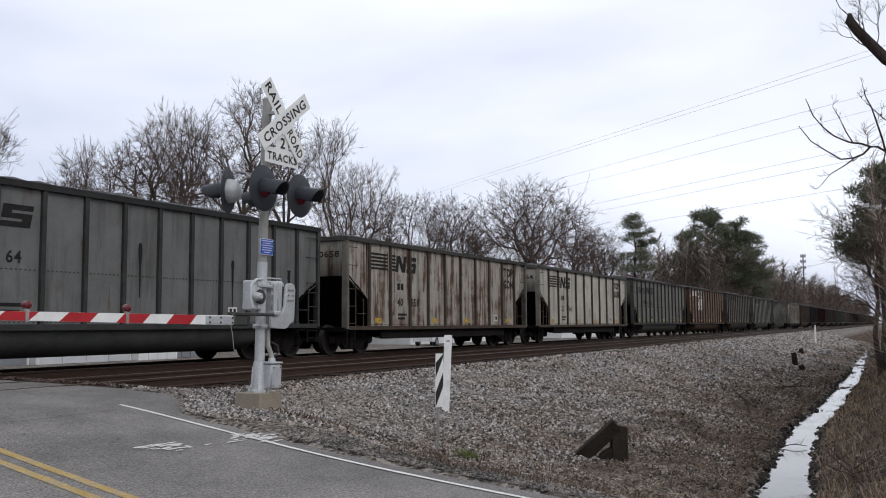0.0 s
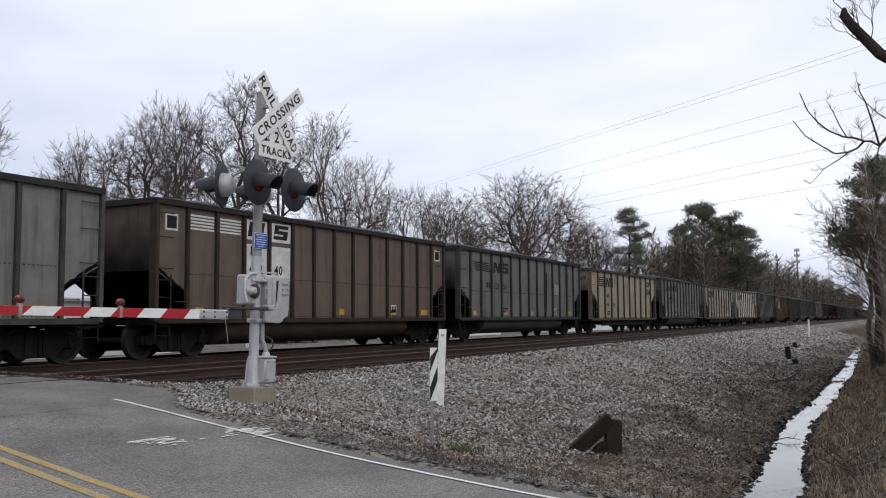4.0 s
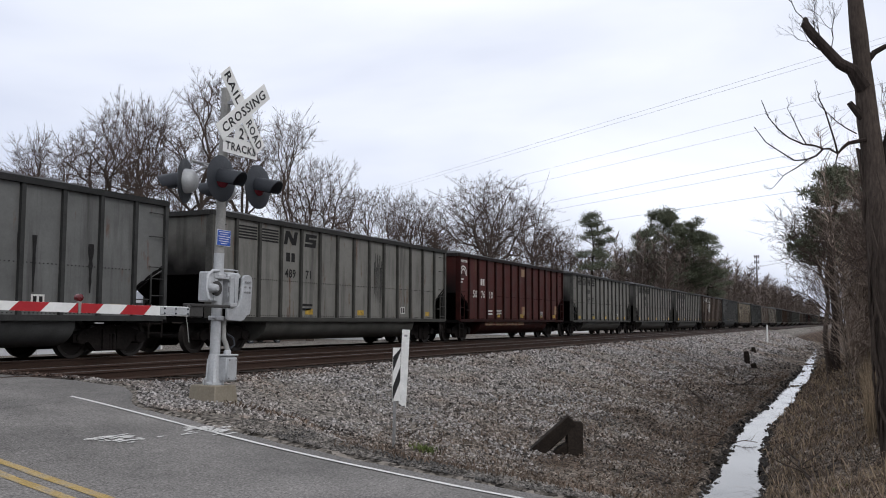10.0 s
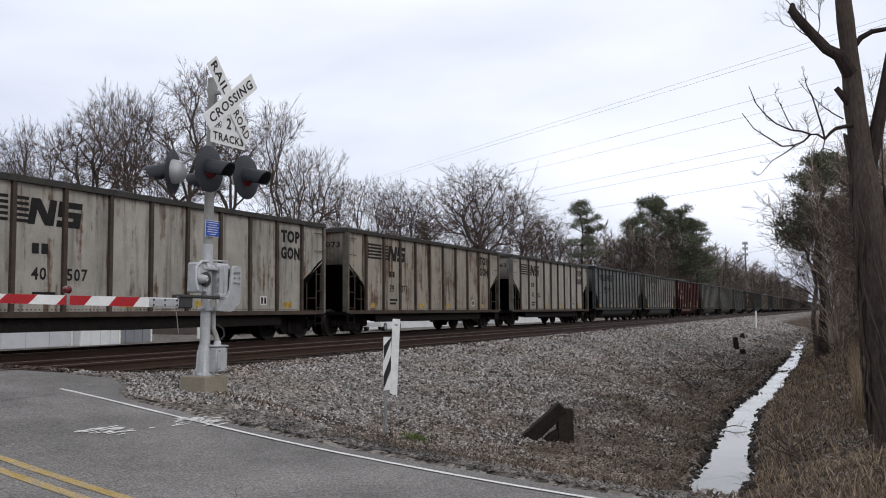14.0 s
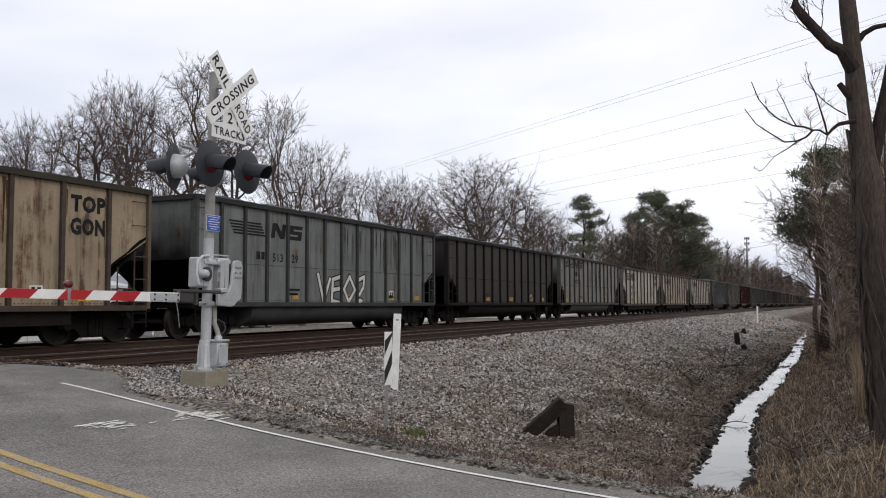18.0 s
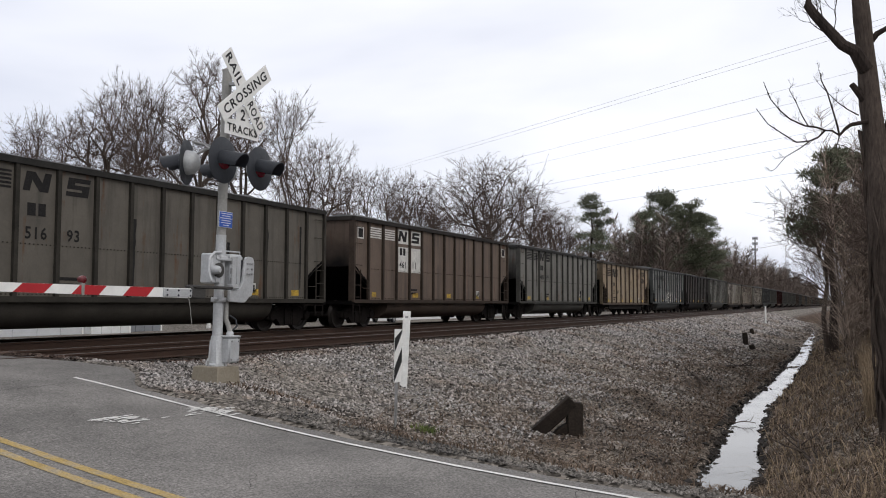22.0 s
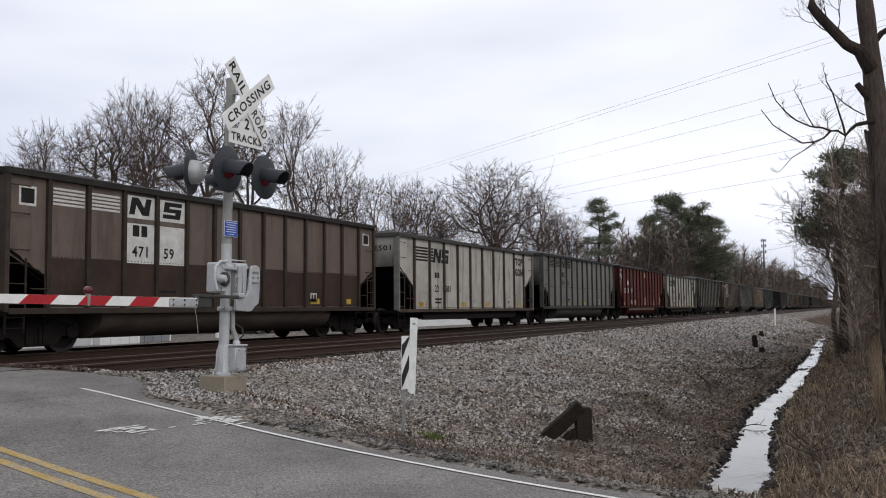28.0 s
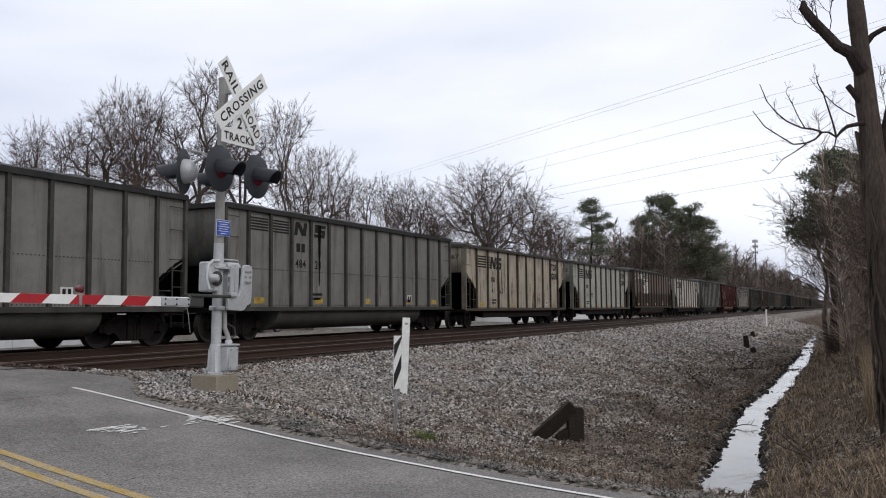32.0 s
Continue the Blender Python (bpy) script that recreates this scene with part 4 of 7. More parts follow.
def emblem(car, x, x2, z, h, w, mat, name="emblem_shape"):
    """Two plain slanted shapes, one after the other."""
    bm = bmesh.new()
    for pts in (((0, 0), (0.24, 0), (0.36, 0.9), (0.12, 1)), ((0.12, 1), (0.42, 1), (0.88, 0), (0.58, 0)), ((0.58, 0), (0.88, 0), (1.0, 1), (0.76, 1))):
        bm.faces.new([bm.verts.new((x + px * w, -0.0004 * len(bm.faces), z + pz * h)) for px, pz in pts])
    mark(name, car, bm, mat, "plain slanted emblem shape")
    bm = bmesh.new()
    for i, (a, b, c, d_) in enumerate(((0, 1, 0.0, 0.25), (0, 1, 0.38, 0.62), (0, 1, 0.75, 1.0), (0, 0.32, 0.5, 0.9), (0.68, 1.0, 0.1, 0.5))):
        bm.faces.new([bm.verts.new((x2 + (px + pz * 0.12) * w * 0.85, -0.0004 * i, z + pz * h)) for px, pz in ((a, c), (b, c), (b, d_), (a, d_))])
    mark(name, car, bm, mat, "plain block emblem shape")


def stripes(car, x0, x1, z0, z1, n, mat, slant=0.0):
    for i in range(n):
        a = z0 + (z1 - z0) * i / n
        h = (z1 - z0) / n * 0.58
        mark("emblem_stripe", car, flag(x0 + slant * i, x1 + slant * i, a, a + h, slant * 0.5), mat)


def digits(car, words, x, z, h, mat, w=None):
    letters("car_number", words, h, mat, car, pose(x, -1.53, z), w)


def small_marks(car, kind, rng, mat):
    """Yellow reflector patches and small data panels along the sill."""
    half, bays = (7.33, 14) if kind == "tub" else (7.25, 11)
    step = 2 * half / bays
    z = 1.02 if kind == "tub" else 0.94
    for i in ((1, 4, 7, 10, 12) if kind == "tub" else (1, 4, 6, 9)):
        x = -half + (i + 0.3) * step
        if rng.random() < 0.85:
            mark("reflector_patch", car, flag(x, x + rng.uniform(0.28, 0.5), z + 0.03, z + 0.2), mark_yellow, "yellow reflective patch")
    x = -half + (10.3 if kind == "tub" else 8.4) * step
    mark("data_panel", car, flag(x, x + 0.34, z + 0.1, z + 0.36), mark_white, "small white data panel")
    for k in range(2):
        mark("data_bar", car, flag(x + 0.05 + k * 0.15, x + 0.14 + k * 0.15, z + 0.14, z + 0.32), mark_dark, y=-1.536)
    x = -half + (4.1 if kind == "tub" else 2.4) * step
    for k in range(2):
        mark("data_bar", car, flag(x, x + 0.6 - 0.1 * k, z + 0.28 - 0.13 * k, z + 0.35 - 0.13 * k), mat)


def dress_tub(car, number, style, rng):
    half, step = 7.33, 14.66 / 14
    px = lambda b: -half + b * step
    if style == "plain":
        small_marks(car, "tub", rng, mark_dark)
        return
    if style == "red":
        x = px(0.2)
        for k, r in enumerate((0.62, 0.42)):
            bm = bmesh.new()
            n = 10
            a = [(x + 0.3 + r * 0.62 * math.cos(t), 2.86 + r * 0.62 * math.sin(t)) for t in [math.pi * (1.0 - 1.05 * i / n) for i in range(n + 1)]]
            b = [(x + 0.3 + (r - 0.12) * 0.62 * math.cos(t), 2.86 + (r - 0.12) * 0.62 * math.sin(t)) for t in [math.pi * (1.0 - 1.05 * i / n) for i in range(n + 1)]]
            va, vb = [bm.verts.new((q[0], 0, q[1])) for q in a], [bm.verts.new((q[0], 0, q[1])) for q in b]
            for i in range(n):
                bm.faces.new((va[i], va[i + 1], vb[i + 1], vb[i]))
            mark("emblem_arc", car, bm, mark_white, "plain white curved emblem shape")
        for k in range(2):
            mark("emblem_bar", car, flag(x - 0.09, x + 0.22 + 0.1 * k, 2.5 + 0.12 * k, 2.56 + 0.12 * k), mark_white)
        mark("name_bar", car, flag(x - 0.08, x + 0.72, 3.38, 3.48), mark_white, "plain white bar in place of a name")
        for k in range(2):
            mark("initial_block", car, flag(px(2.33) + 0.25 * k, px(2.33) + 0.2 + 0.25 * k, 2.46, 2.75), mark_white)
        for k, b in enumerate((1.52, 2.4, 3.35)):
            digits(car, (number + "      ")[2 * k:2 * k + 2], px(b) + 0.2, 2.06, 0.33, mark_white)
        mark("panel_patch", car, flag(px(7.47), px(8.0) - 0.08, 3.08, 3.46), material_patch, "faded tan square patch")
        mark("panel_patch", car, flag(px(7.47), px(7.92), 1.16, 1.6), material_patch, "faded tan square patch")
        mark("panel_patch", car, flag(px(12.6), px(12.95), 1.25, 1.7), material_patch, "faded tan square patch")
        for k in range(2):
            mark("data_bar", car, flag(px(3.15), px(3.7), 1.3 - 0.14 * k, 1.37 - 0.14 * k), mark_white)
            mark("data_bar", car, flag(px(4.2), px(4.8), 1.33 - 0.12 * k, 1.39 - 0.12 * k), mark_white)
        for k in range(8 if number.endswith("59") else 5):
            x = -4.2 + 1.05 * k
            part("tub_band", box(x, x + 1.03, -1.475, -1.455, 0.68, 0.86), material_patch, car, "rust-and-cream band on the tub")
        small_marks(car, "tub", rng, mark_white)
        return
    pale = style == "brown"
    if pale:
        for b in (3, 4):
            mark("white_panel", car, flag(px(b) + 0.06, px(b + 1) - 0.06, 3.02, 3.54), mark_white, "faded white panel", -1.53)
            mark("white_panel", car, flag(px(b) + 0.06, px(b + 1) - 0.06, 1.98, 2.9), mark_white, "faded white panel", -1.53)
        for x in (px(0.32), px(13.3)):
            mark("square_frame", car, flag(x, x + 0.42, 3.02, 3.42), mark_white, "white-edged dark square", -1.53)
            mark("square", car, flag(x + 0.05, x + 0.37, 3.07, 3.37), mark_dark, "", -1.534)
    if style == "slant":
        stripes(car, px(1.55), px(2.3), 2.84, 3.24, 5, mark_dark, -0.05)
        stripes(car, px(2.3), px(2.95), 2.84, 3.24, 5, mark_dark, -0.05)
        emblem(car, px(3.2), px(4.08), 2.83, 0.44, 0.8, mark_dark)
        digits(car, number[:3], px(3.55), 2.26, 0.25, mark_dark)
        digits(car, number[3:], px(4.4), 2.26, 0.25, mark_dark)
        mark("initial_bar", car, flag(px(2.54), px(2.72), 2.18, 2.4), mark_dark)
        mark("initial_bar", car, flag(px(2.77), px(2.92), 2.18, 2.4), mark_dark)
    else:
        m = mark_white if pale else mark_dark
        stripes(car, px(1.12), px(1.92), 3.1, 3.5, 5, m)
        stripes(car, px(2.1), px(2.9), 3.1, 3.5, 5, m)
        emblem(car, px(3.16), px(4.2), 3.1, 0.4, 0.72, mark_dark)
        mark("initial_bar", car, flag(px(3.28), px(3.48), 2.6, 2.86), mark_dark)
        mark("initial_bar", car, flag(px(3.54), px(3.72), 2.6, 2.86), mark_dark)
        digits(car, number[:3], px(3.5), 2.25, 0.26, mark_dark)
        digits(car, number[3:], px(4.42), 2.25, 0.26, mark_dark)
    small_marks(car, "tub", rng, mark_dark)


def drip(car, x, z1, z0, w, rng, mat=None):
    bm = bmesh.new()
    n = 9
    a, b = [], []
    for i in range(n + 1):
        z = z1 + (z0 - z1) * i / n
        ww = w * (1 - 0.7 * i / n) * rng.uniform(0.6, 1.2)
        a.append(bm.verts.new((x - ww, 0, z)))
        b.append(bm.verts.new((x + ww, 0, z)))
    for i in range(n):
        bm.faces.new((a[i], b[i], b[i + 1], a[i + 1]))
    mark("dark_drip", car, bm, mat or soot, "dark run of grime", -1.5355)


def extras(car, k, kind, rng):
    """What sets single cars apart."""
    half = 7.33 if kind == "tub" else 7.25
    step = 2 * half / (14 if kind == "tub" else 11)
    px = lambda b: -half + b * step
    if k == -16:
        drip(car, px(3) + 0.14 - 0.5, 3.5, 1.7, 0.06, rng)
        drip(car, px(10.7), 3.2, 2.6, 0.08, rng)
        drip(car, px(10.6), 1.6, 0.98, 0.14, rng)
    if k == -1:
        mark("faded_plate", car, flag(px(10.26), px(10.92), 2.05, 2.56), material_pale, "pale scuffed plate on the side", -1.53)
    if k == -26:
        drip(car, px(4.5), 3.5, 1.6, 0.1, rng)
    if k == -14:
        for _ in range(34):
            drip(car, px(rng.randint(7, 12)) + rng.uniform(0.1, 0.95), rng.uniform(3.2, 3.5), rng.uniform(1.9, 2.8), rng.uniform(0.012, 0.035), rng, grime_run)
    if k == -7:
        for j in range(9):
            drip(car, px(8.4) + 0.065 * j, rng.uniform(2.7, 3.45), rng.uniform(1.0, 2.0), rng.uniform(0.015, 0.04), rng, grime_run)
    if k == -12:
        for _ in range(10):
            drip(car, rng.uniform(px(2), px(12)), rng.uniform(2.8, 3.5), rng.uniform(1.2, 2.2), rng.uniform(0.03, 0.07), rng)
    if k in (1, -1, -8, -18):
        for _ in range(4):
            drip(car, rng.uniform(px(5), px(13)), rng.uniform(2.4, 3.2), rng.uniform(1.1, 1.6), rng.uniform(0.04, 0.09), rng, mark_dark)
    if k in (-10, 2, -25, -15):
        for _ in range(16):
            drip(car, px(rng.randint(1, 10)) + rng.choice((-1, 1)) * rng.uniform(0.07, 0.2), rng.uniform(3.3, 3.5), rng.uniform(1.2, 2.8), rng.uniform(0.015, 0.05), rng, rust_run)
    if k == -11:
        for _ in range(9):
            drip(car, rng.uniform(px(0.1), px(0.95)), 3.5, rng.uniform(2.4, 3.1), rng.uniform(0.03, 0.08), rng, rust_run)
    if k == -23:
        for i in range(14):
            if 0 < i < 13:
                mark("foot_band", car, flag(px(i) + 0.055, px(i + 1) - 0.055, 0.98, 1.98 + 0.02 * (i % 3)), foot_brown, "darker brown band along the foot", -1.5285)
    if k == -14:
        shapes = (((5.66, 1.85), (5.98, 0.98), (6.36, 1.72)), ((6.98, 1.8), (6.52, 1.7), (6.46, 1.0), (7.02, 0.94)), ((6.5, 1.36), (6.95, 1.42)),
                  ((7.56, 1.82), (7.2, 1.4), (7.5, 0.98), (7.9, 1.38), (7.56, 1.82)), ((8.12, 1.72), (8.52, 1.84), (8.46, 1.48), (8.2, 1.22)), ((8.2, 1.02), (8.36, 1.0)))
        for lay, (wd, mat) in enumerate(((0.11, mark_dark), (0.065, mark_white))):
            for line in shapes:
                for (a, z0), (b, z1) in zip(line, line[1:]):
                    p, q = Vector((px(a), 0, z0)), Vector((px(b), 0, z1))
                    d = (q - p).normalized()
                    n = Vector((d.z, 0, -d.x)) * wd
                    p, q = p - d * wd * 0.6, q + d * wd * 0.6
                    bm = bmesh.new()
                    bm.faces.new([bm.verts.new(v) for v in (p - n, q - n * 0.9, q + n * 0.9, p + n)])
                    mark("sprayed_stroke", car, bm, mat, "white sprayed stroke" if lay else "dark edge of a sprayed stroke", -1.5345 - 0.002 * lay - rng.uniform(0, 0.0008))


def dress_flat(car, number, rng, squares=False):
    half, step = 7.25, 14.5 / 11
    px = lambda b: -half + b * step
    for a, b in ((1.12, 1.92), (2.07, 2.3)):
        stripes(car, px(a), px(b), 2.7, 3.28, 5, mark_dark)
    emblem(car, px(2.28), px(2.84), 2.68, 0.55, 0.76, mark_dark)
    mark("initial_bar", car, flag(px(2.38), px(2.51), 2.08, 2.3), mark_dark)
    mark("initial_bar", car, flag(px(2.56), px(2.69), 2.08, 2.3), mark_dark)
    digits(car, number[:2], px(2.52), 1.67, 0.27, mark_dark)
    digits(car, number[2:], px(3.3), 1.67, 0.27, mark_dark)
    letters("stencil", "TOP", 0.38, mark_dark, car, pose(px(9.56), -1.53, 3.1), 1.0, "", 0.05)
    letters("stencil", "GON", 0.38, mark_dark, car, pose(px(9.56), -1.53, 2.6), 1.0, "", 0.05)
    letters("end_number", number, 0.2, mark_dark, car, pose(-half + 0.028, -0.8, 3.1, 0, 0, -90), 0.95)
    if squares:
        for b, w, h in ((4.3, 0.62, 0.6), (6.3, 0.45, 0.42)):
            mark("dark_patch", car, flag(px(b), px(b) + w, 1.5, 1.5 + h), bracket_grey, "dark square patch", -1.53)
    small_marks(car, "flat", rng, mark_dark)


material_pale = material("scuffed_pale_plate", (0.3, 0.3, 0.28), 0.75, grain=(30, 0.3), stain=(6, 0.5), tint=(0.16, 0.16, 0.15), spec=0.1)
grime_run = material("grey_grime_run", (0.045, 0.045, 0.042), 0.85, grain=(30, 0.3), stain=(3, 0.4), spec=0.08)
rust_run = material("brown_rust_run", (0.075, 0.04, 0.025), 0.85, grain=(30, 0.3), stain=(3, 0.4), spec=0.08)
foot_brown = material("dark_brown_band", (0.045, 0.03, 0.024), 0.7, grain=(30, 0.2), stain=(2, 0.3), spec=0.1)
material_patch = material("faded_cream_patch", (0.33, 0.22, 0.13), 0.7, grain=(30, 0.2), stain=(3, 0.4), tint=(0.16, 0.06, 0.04))
GREY, BLUE_GREY, GREEN_GREY = (0.157, 0.152, 0.138), (0.124, 0.125, 0.121), (0.168, 0.163, 0.147)
CREAM, TAN, RED, BROWN, BLACK, DULL = (0.31, 0.288, 0.25), (0.28, 0.24, 0.178), (0.06, 0.015, 0.012), (0.11, 0.082, 0.065), (0.04, 0.034, 0.032), (0.1, 0.09, 0.076)
# place in the train, kind, number, dress, colour, rust, label
TRAIN = [
    (2, "flat", "40658", "", CREAM, 0.95, "cream coal car with heavy rust running down its panels"),
    (1, "tub", "52264", "slant", BLUE_GREY, 0.25, "dark blue-grey coal car with streaked ribbed sides"),
    (0, "flat", "44599", "", TAN, 0.35, "pale tan coal car with black end openings"),
    (-1, "tub", "52656", "slant", BLUE_GREY, 0.2, "dark blue-grey coal car with ribbed steel sides"),
    (-2, "tub", "46240", "brown", BROWN, 0.3, "faded brown coal car with white panels behind its emblem"),
    (-3, "tub", "50078", "bars", GREY, 0.15, "grey coal car with ribbed steel sides"),
    (-4, "tub", "48992", "bars", GREY, 0.2, "grey coal car with a sooty end sheet"),
    (-5, "tub", "47407", "bars", GREY, 0.15, "olive-grey coal car with striped emblem"),
    (-6, "tub", "507610", "red", RED, 0.3, "oxide red coal car with white emblem and numbers"),
    (-7, "tub", "48971", "bars", GREEN_GREY, 0.3, "pale green-grey coal car with dark runs"),
    (-8, "tub", "52478", "slant", BLUE_GREY, 0.2, "blue-grey coal car with slanted emblem"),
    (-9, "flat", "41962", "", CREAM, 0.3, "cream coal car with dark steel posts"),
    (-10, "flat", "39073", "", (0.28, 0.25, 0.205), 0.78, "dirty cream coal car with broad rust stains"),
    (-11, "flat", "40507", "", CREAM, 0.5, "cream coal car with a rust-stained end"),
    (-12, "tub", "47350", "bars", GREEN_GREY, 0.4, "green-grey coal car with dark streaks"),
    (-13, "tub", "", "plain", BLACK, 0.2, "almost black coal car without emblem"),
    (-14, "tub", "51329", "slant", (0.14, 0.147, 0.142), 0.35, "grey coal car with white sprayed scrawl near its sill"),
    (-15, "flat", "21604", "", (0.265, 0.207, 0.142), 0.6, "tan rust-tinted coal car"),
    (-16, "tub", "48809", "bars", GREY, 0.2, "grey coal car with a dark drip on its panels"),
    (-17, "tub", "46111", "brown", (0.125, 0.093, 0.074), 0.2, "dusty brown coal car with white panels behind its emblem"),
    (-18, "tub", "51693", "bars", DULL, 0.35, "dull grey coal car with dirty lower sides"),
    (-19, "flat", "40706", "", (0.295, 0.288, 0.252), 0.25, "pale grey coal car with two dark square patches"),
    (-20, "tub", "507659", "red", (0.085, 0.017, 0.013), 0.25, "oxide red coal car with a cream-banded tub"),
    (-21, "tub", "49118", "bars", GREY, 0.2, "grey coal car with ribbed steel sides"),
    (-22, "flat", "22501", "", (0.39, 0.37, 0.33), 0.25, "near-white coal car with black posts"),
    (-23, "tub", "47159", "brown", (0.125, 0.096, 0.079), 0.25, "brown coal car with a darker band along its foot"),
    (-24, "flat", "41593", "", (0.3, 0.303, 0.266), 0.2, "pale green-grey coal car with dark steel posts"),
    (-25, "flat", "41467", "", (0.35, 0.31, 0.245), 0.62, "cream coal car with rust-eaten panels"),
    (-26, "tub", "48423", "bars", GREY, 0.2, "grey coal car with a dark drip over its emblem"),
    (-27, "tub", "48310", "bars", GREY, 0.25, "grey coal car with ribbed steel sides"),
    (-28, "tub", "47702", "bars", GREY, 0.25, "grey coal car with ribbed steel sides"),
    (3, "flat", "22764", "", (0.4, 0.38, 0.33), 0.35, "near-white coal car with black posts"),
    (4, "tub", "51102", "slant", (0.13, 0.128, 0.115), 0.2, "grey coal car with slanted emblem"),
    (5, "tub", "46305", "brown", (0.13, 0.085, 0.06), 0.4, "rusty brown ribbed coal car"),
    (6, "tub", "48100", "bars", DULL, 0.2, "dull grey ribbed coal car"),
    (7, "tub", "48211", "bars", GREY, 0.2, "plain grey ribbed coal car"),
    (8, "tub", "48377", "bars", GREY, 0.2, "plain grey ribbed coal car"),
    (9, "flat", "40110", "", CREAM, 0.4, "cream coal car with posts"),
]
AHEAD = [(GREY, "grey"), (DULL, "dull grey"), (BROWN, "faded brown"), (BLUE_GREY, "dark blue-grey"), (RED, "oxide red"), (CREAM, "cream"), (DULL, "dull grey"), (BLACK, "almost black")]


def tinted(car, color, rust, kind):
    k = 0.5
    for o in car.children_recursive:
        m = o.data.materials[0] if o.type == "MESH" and o.data.materials else None
        if m == end_paint:
            o.color = (*[c * 0.75 for c in color], rust)
        elif m in (car_paint, end_paint):
            o.color = (*color, rust)
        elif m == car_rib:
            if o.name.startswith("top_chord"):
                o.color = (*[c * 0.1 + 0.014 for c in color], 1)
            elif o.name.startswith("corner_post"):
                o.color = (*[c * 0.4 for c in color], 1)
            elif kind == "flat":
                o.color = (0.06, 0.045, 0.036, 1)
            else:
                # tub-car posts: body colour cut to 0.3, painting in their shaded sides
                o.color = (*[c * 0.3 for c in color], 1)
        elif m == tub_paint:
            # the tub takes half the body colour
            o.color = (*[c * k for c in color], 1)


def build_train():
    rng = random.Random(21)
    base = {"tub": build_car("tub"), "flat": build_car("flat")}
    used, cars = set(), []
    rows = list(TRAIN)
    for k in range(10, 34):
        c, word = AHEAD[(k * 5) % len(AHEAD)]
        rows.append((k, "flat" if word == "cream" else "tub", "", "far", c, 0.3, word + " coal car far down the line"))
    for k, kind, number, dress, color, rust, label in rows:
        at = pose(car_x(k, 0), FAR_TRACK, 0)
        if kind in used:
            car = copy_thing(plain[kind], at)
        else:
            used.add(kind)
            plain = dict(base)
            car = copy_thing(base[kind], at)
        tagged(car, label)
        if dress != "far":
            if kind == "tub":
                dress_tub(car, number, dress, rng)
            else:
                dress_flat(car, number, rng, number == "40706")
        if dress != "far":
            extras(car, k, kind, rng)
        tinted(car, color, rust, kind)
        cars.append((k, car))
    for o in base.values():
        for c in list(o.children_recursive) + [o]:
            bpy.data.objects.remove(c)
    return cars


TRAIN_CARS = build_train()


# ---- the crossing signal with its gate ----
SIGNAL_TURN = -2


